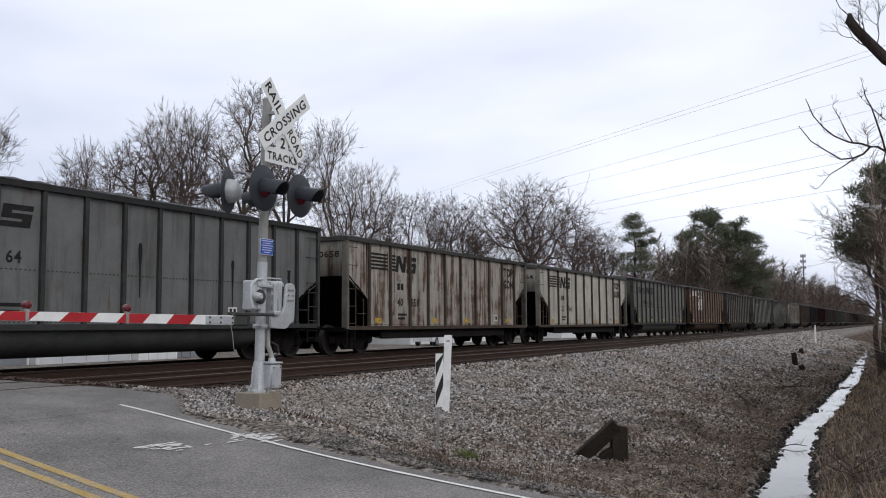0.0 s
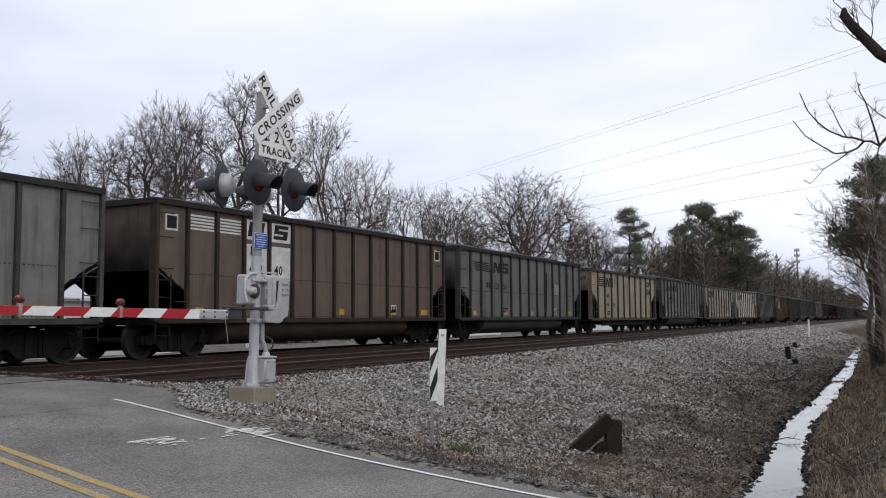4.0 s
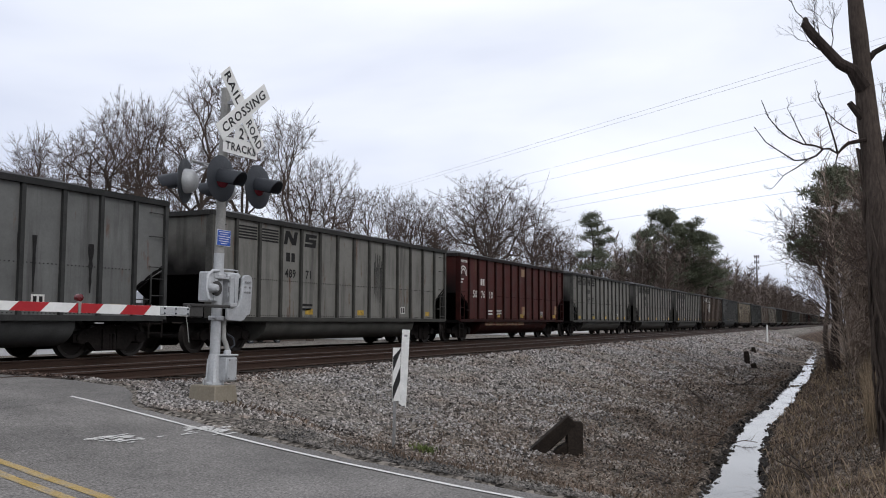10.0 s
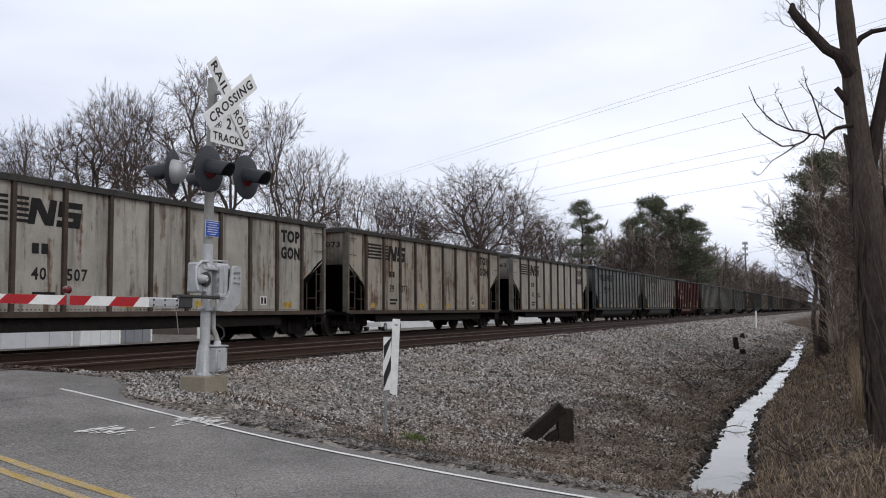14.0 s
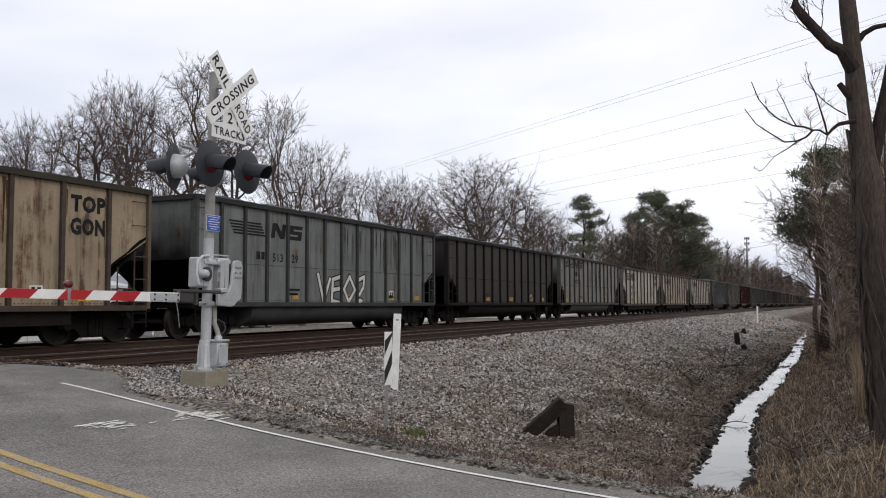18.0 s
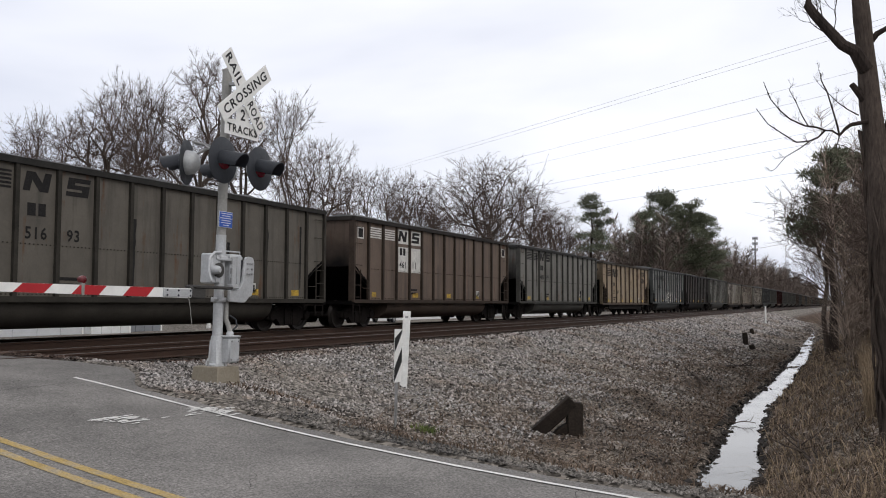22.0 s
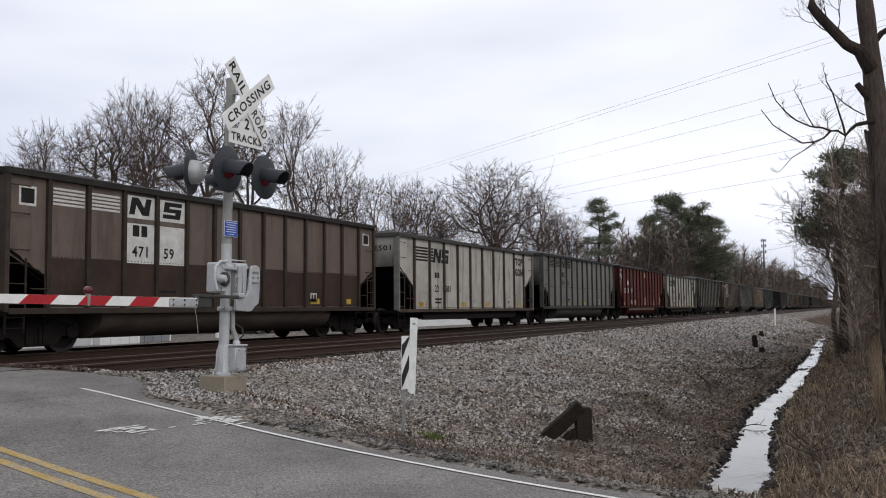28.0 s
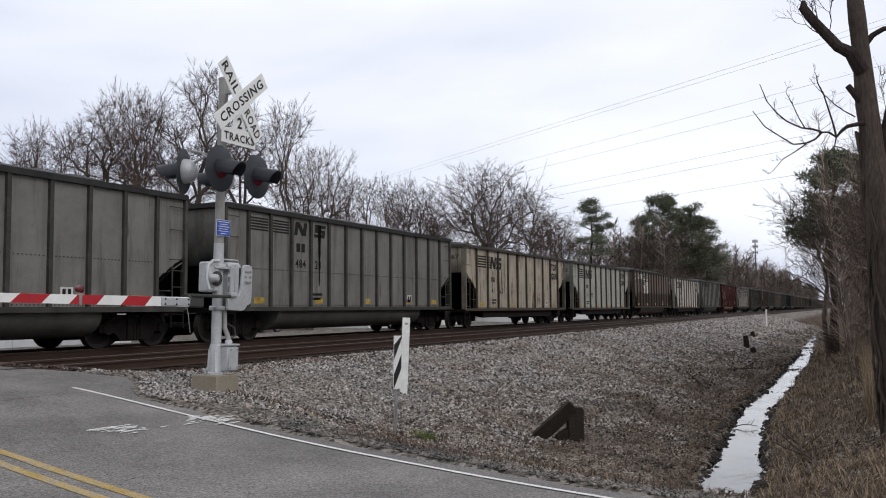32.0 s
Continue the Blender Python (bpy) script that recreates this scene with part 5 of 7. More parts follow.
def build_signal():
    lean = Matrix.Rotation(radians(1.13), 4, Vector((0.786, 0.62, 0)))
    sig = thing("crossing_signal", "silver railway crossing signal with crossbuck, dark lamps and lowered gate", "crossing signal", Matrix.Translation((9.777, 7.817, -0.32)) @ lean @ Matrix.Rotation(radians(SIGNAL_TURN), 4, "Z"))
    foot = bmesh.new()
    prism([(-0.26, -0.14), (0.26, -0.14), (0.21, 0.33), (-0.21, 0.33)], -0.25, 0.25, foot)
    for v in foot.verts:
        if v.co.z > 0.1:
            v.co.y *= 0.85
    bmesh.ops.bevel(foot, geom=foot.edges[:], offset=0.012, segments=1, affect="EDGES")
    part("foundation", foot, concrete, sig, "weathered tan concrete foundation")
    # foot casting with flared ribs, and the junction box
    bm = lathe([(0.14, 0.33), (0.14, 0.35), (0.1, 0.37), (0.088, 0.44), (0.084, 0.7), (0.076, 0.73)], 18)
    for a in range(4):
        m = pose(0, 0, 0, 0, 0, 45 + 90 * a)
        b2 = prism([(0.06, 0.35), (0.14, 0.35), (0.14, 0.37), (0.105, 0.43), (0.095, 0.66), (0.06, 0.69)], -0.018, 0.018)
        bmesh.ops.transform(b2, matrix=m, verts=b2.verts[:])
        tmp = bpy.data.meshes.new("t")
        b2.to_mesh(tmp)
        b2.free()
        bm.from_mesh(tmp)
        bpy.data.meshes.remove(tmp)
    part("foot_casting", bm, silver, sig, "flared cast foot with bolted ribs")
    for a in range(4):
        m = pose(0, 0, 0, 0, 0, 90 * a) @ pose(0.16, 0, 0)
        part("anchor_bolt", tube([m @ Vector((0, 0, 0.33)), m @ Vector((0, 0, 0.4))], 0.016, 6), galv, sig)
    jb = part("junction_box", box(0.0, 0.2, -0.21, -0.03, 0.37, 0.71, 0.02), silver, sig, "silver junction box")
    part("box_lid", box(0.008, 0.192, -0.224, -0.21, 0.39, 0.69, 0.004), silver, jb)
    part("box_cap", box(-0.012, 0.215, -0.228, -0.02, 0.71, 0.735, 0.006), silver, jb)
    for x, z in ((0.03, 0.42), (0.17, 0.42), (0.03, 0.66), (0.17, 0.66)):
        part("bolt", tube([(x, -0.236, z), (x, -0.222, z)], 0.013, 6), galv, jb)
    part("box_gland", lathe([(0.05, 0.735), (0.05, 0.77), (0.035, 0.79)], 12, None, pose(0.11, -0.12, 0)), silver, jb)
    part("conduit", tube([(0.11, -0.12, 0.78), (0.1, -0.1, 0.86), (0.09, -0.06, 0.95), (0.09, -0.05, 1.2)], 0.034, 10), dull_mast, sig, "cable conduit from box to mast")
    part("cable_loop", tube([(0.12, -0.13, 0.78), (0.2, -0.16, 0.86), (0.22, -0.12, 0.95), (0.14, -0.08, 1.0)], 0.012, 6), lamp_black, sig, "thin black cable loop")
    part("mast_lower", tube([(0, 0, 0.5), (0, 0, 2.08)], 0.068, 18), silver, sig, "silver-painted mast")
    part("mast_upper", tube([(0, 0, 2.08), (0, 0, 4.3)], 0.064, 18), dull_mast, sig, "weathered grey upper mast")
    part("mast_cap", lathe([(0.068, 4.3), (0.07, 4.33), (0.04, 4.35)], 14), dull_mast, sig)
    # gate mechanism round the mast
    mech = part("gate_mechanism", box(0.1, 0.34, -0.1, 0.12, 1.34, 1.83, 0.02), silver, sig, "silver gate mechanism case")
    part("case_door", box(0.115, 0.325, -0.116, -0.1, 1.4, 1.8, 0.006), silver, mech)
    part("case_rib", box(0.2, 0.222, -0.13, -0.116, 1.4, 1.8, 0.004), silver, mech)
    part("door_gap", box(0.29, 0.318, -0.122, -0.116, 1.44, 1.76), lamp_black, mech, "dark slot beside the door")
    for z in (1.47, 1.6, 1.73):
        part("hinge", tube([(0.1, -0.115, z - 0.035), (0.1, -0.115, z + 0.035)], 0.015, 8), galv, mech)
    part("latch", box(0.3, 0.35, -0.15, -0.116, 1.58, 1.63, 0.006), galv, mech)
    plate = prism([(0.02, 1.19), (0.3, 1.175), (0.37, 1.195), (0.42, 1.25), (0.49, 1.28), (0.51, 1.37), (0.515, 1.73), (0.49, 1.79), (0.43, 1.81), (0.35, 1.8), (0.32, 1.76), (0.29, 1.48), (0.25, 1.4), (0.19, 1.355), (0.02, 1.34)], -0.17, -0.125)
    bmesh.ops.bevel(plate, geom=plate.edges[:], offset=0.006, segments=1, affect="EDGES")
    part("counterweight_plate", plate, silver, sig, "rounded silver counterweight arm with bolts")
    for i in range(9):
        x, z = 0.36 + 0.05 * (i % 3), 1.57 + 0.07 * (i // 3)
        if i != 4:
            part("plate_bolt", tube([(x, -0.186, z), (x, -0.168, z)], 0.016, 6), galv, sig)
    for z in (1.74, 1.18):
        part("clamp", lathe([(0.098, z), (0.105, z + 0.01), (0.105, z + 0.05), (0.098, z + 0.06)], 18), silver, sig, "mast clamp ring")
        for x in (-0.12, 0.12):
            part("clamp_bolt", tube([(x, -0.1, z + 0.03), (x, -0.04, z + 0.03)], 0.015, 6), galv, sig)
    part("clamp_bar", box(-0.2, 0.22, -0.12, -0.085, 1.73, 1.765, 0.006), silver, sig, "flat clamp bar across the mast")
    part("bracket", box(-0.8, -0.06, -0.29, -0.13, 1.345, 1.385, 0.01), bracket_grey, sig, "dirty dark arm bracket")
    part("bracket_tip", box(0.02, 0.16, -0.22, -0.1, 1.36, 1.42, 0.012), silver, sig)
    part("arm_socket", box(-0.82, -0.55, -0.27, -0.2, 1.21, 1.37, 0.02), bracket_grey, sig, "dark arm socket below the bracket")
    part("drive_cover", box(-0.28, -0.09, -0.1, 0.1, 1.42, 1.82, 0.02), silver, sig, "drive cover")
    part("cover_rib", box(-0.2, -0.17, -0.112, -0.1, 1.44, 1.8, 0.004), silver, sig)
    part("knob", lathe([(0.06, 0), (0.062, 0.02), (0.05, 0.09), (0.03, 0.11)], 16, None, pose(-0.24, -0.1, 1.6, 90, 0, 0)), silver, sig, "round release knob")
    part("hub", lathe([(0.1, 0), (0.1, 0.02), (0.07, 0.04)], 18, None, pose(-0.15, -0.1, 1.6, 90, 0, 0)), bracket_grey, sig, "dark drive hub")
    part("hose", tube([(-0.1, -0.1, 1.84), (-0.24, -0.11, 1.83), (-0.34, -0.12, 1.76), (-0.37, -0.13, 1.6), (-0.35, -0.16, 1.45)], 0.02, 10), silver, sig, "pale cable loop")
    part("top_bar", tube([(0.1, 0.0, 1.83), (0.1, 0.0, 1.87), (0.4, 0.0, 1.87), (0.4, 0.0, 1.83)], 0.01, 6), silver, sig)
    # the lowered arm with its stripes, a little thinner towards the tip
    y0, zc, x0, x1 = -0.25, 1.28, -0.8, -5.6
    hh = lambda x: 0.06 - 0.005 * (-x - 0.8)
    arm_part = part("gate_arm", prism([(x0, zc - hh(x0)), (x0, zc + hh(x0)), (x1, zc + hh(x1)), (x1, zc - hh(x1))], y0, y0 + 0.03), sign_white, sig, "white gate arm with slanted red stripes")
    x = -1.56
    while x > -5.5:
        a, b, sl = x, x - 0.37, -0.11
        bm = bmesh.new()
        bm.faces.new([bm.verts.new(p) for p in ((b, y0 - 0.003, zc - hh(b)), (a, y0 - 0.003, zc - hh(a)), (a - sl, y0 - 0.003, zc + hh(a)), (b - sl, y0 - 0.003, zc + hh(b)))])
        part("red_stripe", bm, gate_red, arm_part)
        x -= 0.72
    part("arm_splice", box(-1.3, -0.78, y0 - 0.012, y0 + 0.04, zc - 0.05, zc + 0.05, 0.004), silver, arm_part, "silver arm splice")
    for xx in (-0.84, -1.05, -1.24):
        for z in (-0.03, 0.03):
            part("splice_bolt", tube([(xx, y0 - 0.022, zc + z), (xx, y0 - 0.01, zc + z)], 0.012, 6), lamp_black, arm_part)
    for xx in (-2.5, -3.74, -4.95):
        lamp = part("gate_lamp", lathe([(0.02, -0.045), (0.034, -0.04), (0.042, -0.02), (0.042, 0.025), (0.026, 0.036)], 16, None, pose(xx, y0 + 0.015, zc + 0.11, 90, 0, 0)), gate_glass, arm_part, "small red gate lamp")
        part("lamp_stem", box(xx - 0.02, xx + 0.02, y0 - 0.01, y0 + 0.035, zc - 0.06, zc + 0.1, 0.004), dull_mast, lamp)
    part("loose_wire", tube([(-0.86, y0, 1.24), (-0.84, y0 - 0.02, 1.1), (-0.8, y0, 1.0), (-0.78, y0, 0.9)], 0.005, 6), dull_mast, sig, "thin hanging wire")
    # flashing lamps: a pair facing each way
    part("cross_arm", tube([(-0.5, 0.1, 3.26), (0.5, 0.1, 3.26)], 0.022, 10), galv, sig, "steel lamp cross-arm")
    for face in (0, 180):
        for x in (-0.38, 0.38):
            m = pose(0, 0, 3.02, 0, 0, face) @ pose(x, -0.3, 0, 0, 0, 24 if face else 4)
            disc = lathe([(0.3, 0.0), (0.305, 0.008), (0.29, 0.016), (0.1, 0.02)], 28, None, m @ pose(0, 0, 0, 90, 0, 0))
            d_ = part("lamp_backing", disc, lamp_black, sig, "black round lamp backing")
            part("lens", lathe([(0.125, 0.02), (0.12, 0.035), (0.06, 0.052), (0.01, 0.056)], 20, None, m @ pose(0, 0, 0, 90, 0, 0)), lens_red, d_, "dark red unlit lens")
            hood = bmesh.new()
            n, l0 = 14, []
            for k in range(n + 1):
                a = math.pi * (-0.12 + 1.24 * k / n)
                r1 = 0.135
                reach = 0.27 + 0.1 * math.sin(math.pi * k / n)
                ring = [(r1 * math.cos(a), -0.01, r1 * math.sin(a)), ((r1 - 0.012) * math.cos(a), -reach, (r1 - 0.012) * math.sin(a) - 0.05),
                        ((r1 - 0.022) * math.cos(a), -reach, (r1 - 0.022) * math.sin(a) - 0.05), ((r1 - 0.01) * math.cos(a), -0.01, (r1 - 0.01) * math.sin(a))]
                l0.append([hood.verts.new(m @ Vector(q)) for q in ring])
            for p, q in zip(l0, l0[1:]):
                for j in range(4):
                    hood.faces.new((p[j], p[(j + 1) % 4], q[(j + 1) % 4], q[j]))
            part("hood", hood, lamp_black, d_, "long black lamp hood")
            part("housing", lathe([(0.04, -0.16), (0.1, -0.15), (0.15, -0.1), (0.165, -0.02), (0.165, 0.0)], 20, None, m @ pose(0, 0, 0, 90, 0, 0)), silver, d_, "silver lamp housing")
            part("drop_pipe", tube([m @ Vector((0, 0.1, 0.1)), m @ Vector((0, 0.28, 0.2))], 0.018, 6), galv, d_)
    # crossbuck and track-count plate
    cz, cy = 4.0, -0.32
    for k, (ang, y) in enumerate(((39, cy), (-49, cy + 0.012))):
        blade = box(-0.61, 0.61, -0.004, 0.004, -0.115, 0.115)
        m = pose(0, y, cz, 0, -ang, 0)
        bmesh.ops.transform(blade, matrix=m, verts=blade.verts[:])
        bl = part("crossbuck_blade", blade, sign_white, sig, "white crossbuck blade with black letters")
        if k == 0:
            letters("word", "CROSSING", 0.13, sign_black, bl, m @ pose(0, -0.003, 0), 1.06)
        else:
            letters("word", "RAIL", 0.135, sign_black, bl, m @ pose(-0.35, -0.003, 0), 0.44)
            letters("word", "ROAD", 0.135, sign_black, bl, m @ pose(0.37, -0.003, 0), 0.42)
    for z in (cz - 0.13, cz + 0.13):
        part("sign_bracket", box(-0.03, 0.03, cy + 0.02, 0.0, z - 0.02, z + 0.02), galv, sig, "steel sign bracket")
    tp = prism([(-0.35, 3.39), (0.35, 3.39), (0.35, 3.58), (0.13, 3.61), (0.12, 3.81), (-0.12, 3.81), (-0.13, 3.61), (-0.35, 3.58)], cy + 0.03, cy + 0.036)
    tpp = part("track_count_plate", tp, sign_white, sig, "white track-count plate")
    letters("word", "TRACKS", 0.11, sign_black, tpp, pose(0, cy + 0.028, 3.485), 0.62)
    letters("numeral", "2", 0.15, sign_black, tpp, pose(0, cy + 0.028, 3.69))
    # small blue notice
    bl = part("blue_notice", box(-0.155, 0.115, -0.085, -0.08, 2.175, 2.39, 0.0), sign_white, sig, "small blue notice with white border")
    part("notice_field", box(-0.149, 0.109, -0.089, -0.085, 2.181, 2.384), sign_blue, bl)
    for i in range(6):
        w = (0.11, 0.08, 0.115, 0.09, 0.1, 0.06)[i]
        part("text_bar", box(-0.02 - w, -0.02 + w, -0.091, -0.089, 2.358 - i * 0.031, 2.366 - i * 0.031), sign_white, bl)
    return sig


build_signal()


# ---- small things on the embankment ----
def build_marker():
    ob = thing("hazard_marker", "black and white striped hazard marker on a thin post", "road marker", pose(12.5, 6.53, -1.3, 0, 1.5, 1))
    part("post", box(-0.03, 0.03, -0.012, 0.012, 0.0, 1.75), galv, ob, "thin steel post")
    panel = part("panel", box(-0.13, 0.13, -0.024, -0.018, 0.93, 1.75, 0.0), sign_white, ob, "white panel with slanted black bars")
    for i in range(4):
        z = 0.46 + 0.46 * i
        pts = [(-0.13, z), (0.13, z + 0.32), (0.13, z + 0.55), (-0.13, z + 0.23)]
        pts = [(x, min(max(zz, 0.932), 1.748)) for x, zz in pts]
        if len({(round(x, 3), round(zz, 3)) for x, zz in pts}) < 4:
            continue
        bm = bmesh.new()
        bm.faces.new([bm.verts.new((x, -0.0255, zz)) for x, zz in pts])
        part("black_bar", bm, sign_black, panel)
    return ob


build_marker()
ob = thing("white_marker_post", "leaning flat white marker post on the gravel slope", "marker post", pose(16.06, 8.21, float(top_z(16.06, 8.21)), 0, 2.5, -62))
part("post", box(-0.075, 0.075, -0.014, 0.014, -0.2, 1.5, 0.006), post_white, ob)
part("cap_strip", box(-0.03, 0.03, -0.018, 0.018, 1.36, 1.4), galv, ob)

ob = thing("rotten_sleeper", "dark rotten sleeper stub with a leaning plank on the slope", "sleeper", pose(16.1, 4.75, -1.5, 0, 0, -68))
bm = box(-0.13, 0.16, -0.13, 0.13, -0.4, 0.56, 0.02)
for v in bm.verts:
    v.co += Vector((noise.noise(v.co * 5) * 0.03, noise.noise(v.co * 5 + Vector((4, 0, 0))) * 0.03, noise.noise(v.co * 4) * 0.04))
part("stub", bm, tie_wood, ob, "upright rotten stub")
bm = box(-0.52, 0.52, -0.15, 0.15, -0.12, 0.12, 0.02)
bmesh.ops.transform(bm, matrix=pose(-0.4, 0.02, 0.24, 0, -42, 0), verts=bm.verts[:])
part("plank", bm, tie_wood, ob, "leaning weathered plank")
# added dark wedge: stands in for the shade between plank and stub
bm = prism([(-0.62, -0.3), (-0.1, -0.3), (-0.1, 0.2), (-0.3, 0.08)], -0.1, 0.12)
part("splinter", bm, tie_wood, ob, "added dark wedge in place of the shade between plank and stub")

ob = thing("kilometre_post", "slim white post on the embankment", "marker post", pose(88, 7.6, -0.95))
part("post", tube([(0, 0, -0.3), (0, 0, 1.6)], 0.075, 8), post_white, ob)
for x, y, h in ((52.0, 5.55, 0.75), (66, 6.6, 0.4), (50, 5.0, 0.3)):
    bm = tube([(0, 0, -0.2), (0.03, 0.02, h * 0.5), (0.0, 0.05, h)], [0.16, 0.15, 0.13], 8)
    solid("wood_stump", bm, tie_wood, "short dark stump on the embankment", "stump", pose(x, y, float(ground_z(x, y))), "stumps on the slope")


def fallen_branch(x, y, turn, length, rad, mat, seed, label):
    r = random.Random(seed)
    p, pts = Vector((x, y, 0)), []
    a = radians(turn)
    n = 9
    for i in range(n):
        pts.append(Vector((p.x, p.y, max(float(ground_z(p.x, p.y)), WATER) + rad * 1.5 + r.uniform(0, 0.05))))
        a += r.uniform(-0.18, 0.18)
        p = p + Vector((math.cos(a), math.sin(a), 0)) * length / n
    bm = tube(pts, [rad * (1 - 0.7 * i / n) for i in range(n)], 6)
    for i in (2, 4, 5, 6, 7):
        d_ = Vector((r.uniform(-1, 1), r.uniform(-1, 1), r.uniform(0.2, 0.9))).normalized()
        tube([pts[i], pts[i] + d_ * length * 0.1, pts[i] + d_ * length * 0.18 + Vector((0, 0, 0.04))], [rad * 0.4, rad * 0.3, rad * 0.1], 4, bm)
    return solid("fallen_branch", bm, mat, label, "branch", group="fallen branches")


fallen_branch(13.6, 0.7, -12, 4.2, 0.04, bark, 5, "grey fallen branch across the near bank")
fallen_branch(28.5, 4.2, 12, 3.4, 0.05, bark, 6, "broken branch lying on the gravel slope")
fallen_branch(36, 4.6, 8, 4.0, 0.05, bark_dark, 7, "dark branch lying by the ditch")
fallen_branch(22, 3.4, -70, 1.4, 0.02, twig, 10, "pale twig on the slope")


# ---- buildings and vehicles beyond the track ----
def wall_window(parent, x, z, w=0.9, h=1.3, y=0.0):
    win = part("window", box(x, x + w, y - 0.06, y - 0.01, z, z + h), post_white, parent, "white-framed window")
    part("pane", box(x + 0.08, x + w / 2 - 0.03, y - 0.066, y - 0.06, z + 0.08, z + h - 0.08), glass_dark, win)
    part("pane", box(x + w / 2 + 0.03, x + w - 0.08, y - 0.066, y - 0.06, z + 0.08, z + h - 0.08), glass_dark, win)


def gable_house(name, label, x0, x1, y0, y1, eave, ridge, wall_mat, roof_mat, windows=(), panels=0):
    h = thing(name, label, "building", pose(x0, y0, -0.75))
    w, d_ = x1 - x0, y1 - y0
    bm = box(0, w, 0, d_, 0, eave)
    part("wall", bm, wall_mat, h)
    bm = bmesh.new()
    o = 0.35
    tri = [(-o, eave - 0.1), (d_ / 2, ridge), (d_ + o, eave - 0.1), (d_ + o, eave + 0.05), (d_ / 2, ridge + 0.16), (-o, eave + 0.05)]
    along(tri, -o, w + o, bm)
    part("roof", bm, roof_mat, h)
    for s in (0.02, w - 0.02):
        part("gable", along([(0, eave), (d_, eave), (d_ / 2, ridge)], s - 0.02, s + 0.02), wall_mat, h)
    for x in windows:
        wall_window(h, x, 0.9)
    for s in (0.0, w):
        part("corner_board", box(s - 0.06, s + 0.06, -0.03, 0.05, 0, eave), post_white, h)
    for i in range(panels):
        x = i * w / panels
        part("cladding_rib", box(x - 0.02, x + 0.02, -0.04, 0, 0, eave), wall_mat, h)
    return h


gable_house("grey_house", "grey sided house with white-framed windows", 13.0, 27.2, 34.5, 43, 2.6, 3.6, cladding_dark, roofing, (1.5, 5, 9, 11.5, 12.9))
gable_house("workshop", "long pale sheet-clad workshop behind the railway", 27.3, 32.6, 34, 42, 2.7, 3.4, cladding, roofing, (), 4)
gable_house("store_shed", "white sheet-clad store shed", 32.7, 35.2, 33.5, 40, 2.6, 3.2, siding, roofing, (), 4)
gable_house("dark_shed", "dark grey metal shed", 35.4, 38.6, 34.5, 41, 2.6, 3.3, cladding_dark, cladding_dark, (), 5)
gable_house("brick_house", "low dull brick house with pale roof", 50, 62, 40, 48, 2.6, 3.8, brick_red, roofing, (2, 6, 9.5))
gable_house("white_shed", "low white shed with a pale sloping roof", 66, 86, 37, 48, 2.0, 3.4, siding, roofing, (3, 8, 13))
gable_house("long_barn", "long low white barn seen under the cars", 100, 130, 36, 46, 2.2, 3.4, siding, roofing, (4, 12, 20))


def parked_car(name, label, x, y, mat, turn=0):
    c = thing(name, label, "car", pose(x, y, -0.72, 0, 0, turn), "parked vehicles")
    body = prism([(-2.2, 0.35), (-2.25, 0.7), (-2.0, 0.9), (-1.3, 0.98), (-0.7, 1.42), (0.7, 1.45), (1.3, 1.0), (2.1, 0.88), (2.25, 0.6), (2.2, 0.35)], -0.85, 0.85)
    part("body", body, mat, c)
    part("window", prism([(-1.15, 0.98), (-0.65, 1.36), (0.65, 1.38), (1.1, 1.0)], -0.87, -0.855), glass_dark, c)
    for wx_ in (-1.4, 1.4):
        for s in (-1, 1):
            w = part("wheel", lathe([(0.2, -0.1), (0.32, -0.1), (0.33, 0.1), (0.2, 0.1)], 16, None, pose(wx_, s * 0.78, 0.33, 90, 0, 0)), lamp_black, c)
            part("rim", lathe([(0.05, -0.11), (0.2, -0.105), (0.2, 0.105), (0.05, 0.11)], 12, None, pose(wx_, s * 0.78, 0.33, 90, 0, 0)), galv, w)
    return c


parked_car("parked_car", "white parked car beyond the track", 42, 44, cladding)
parked_car("parked_car", "silver parked car beyond the track", 47.5, 46, silver, 8)
parked_car("parked_car", "faded red parked car beyond the track", 52.5, 38.5, red_paint, -5)
parked_car("parked_car", "white parked car beside the low shed", 64.5, 34, siding, 4)
ob = thing("light_pole", "white light pole beyond the track", "light pole", pose(43.2, 35, -0.7))
part("pole", tube([(0, 0, 0), (0, 0, 3.0)], 0.12, 8), post_white, ob)
part("lamp_head", box(-0.5, 0.1, -0.12, 0.12, 3.0, 3.12, 0.02), galv, ob)

# distant mast with aerials
ob = thing("radio_mast", "grey radio mast with aerials above the woods", "mast", pose(630, 60, -0.6))
part("pole", tube([(0, 0, 0), (0, 0, 46)], [0.7, 0.4], 8), steel_far, ob)
for z in (37, 41, 44.5):
    a = part("aerial_ring", lathe([(1.0, z), (1.1, z + 0.2), (1.1, z + 0.4), (1.0, z + 0.6)], 8), steel_far, ob)
    for k in range(6):
        m = pose(0, 0, z + 0.4, 0, 0, k * 60)
        bm = box(1.3, 1.7, -0.3, 0.3, -1.0, 1.0)
        bmesh.ops.transform(bm, matrix=m, verts=bm.verts[:])
        part("aerial", bm, steel_far, a)


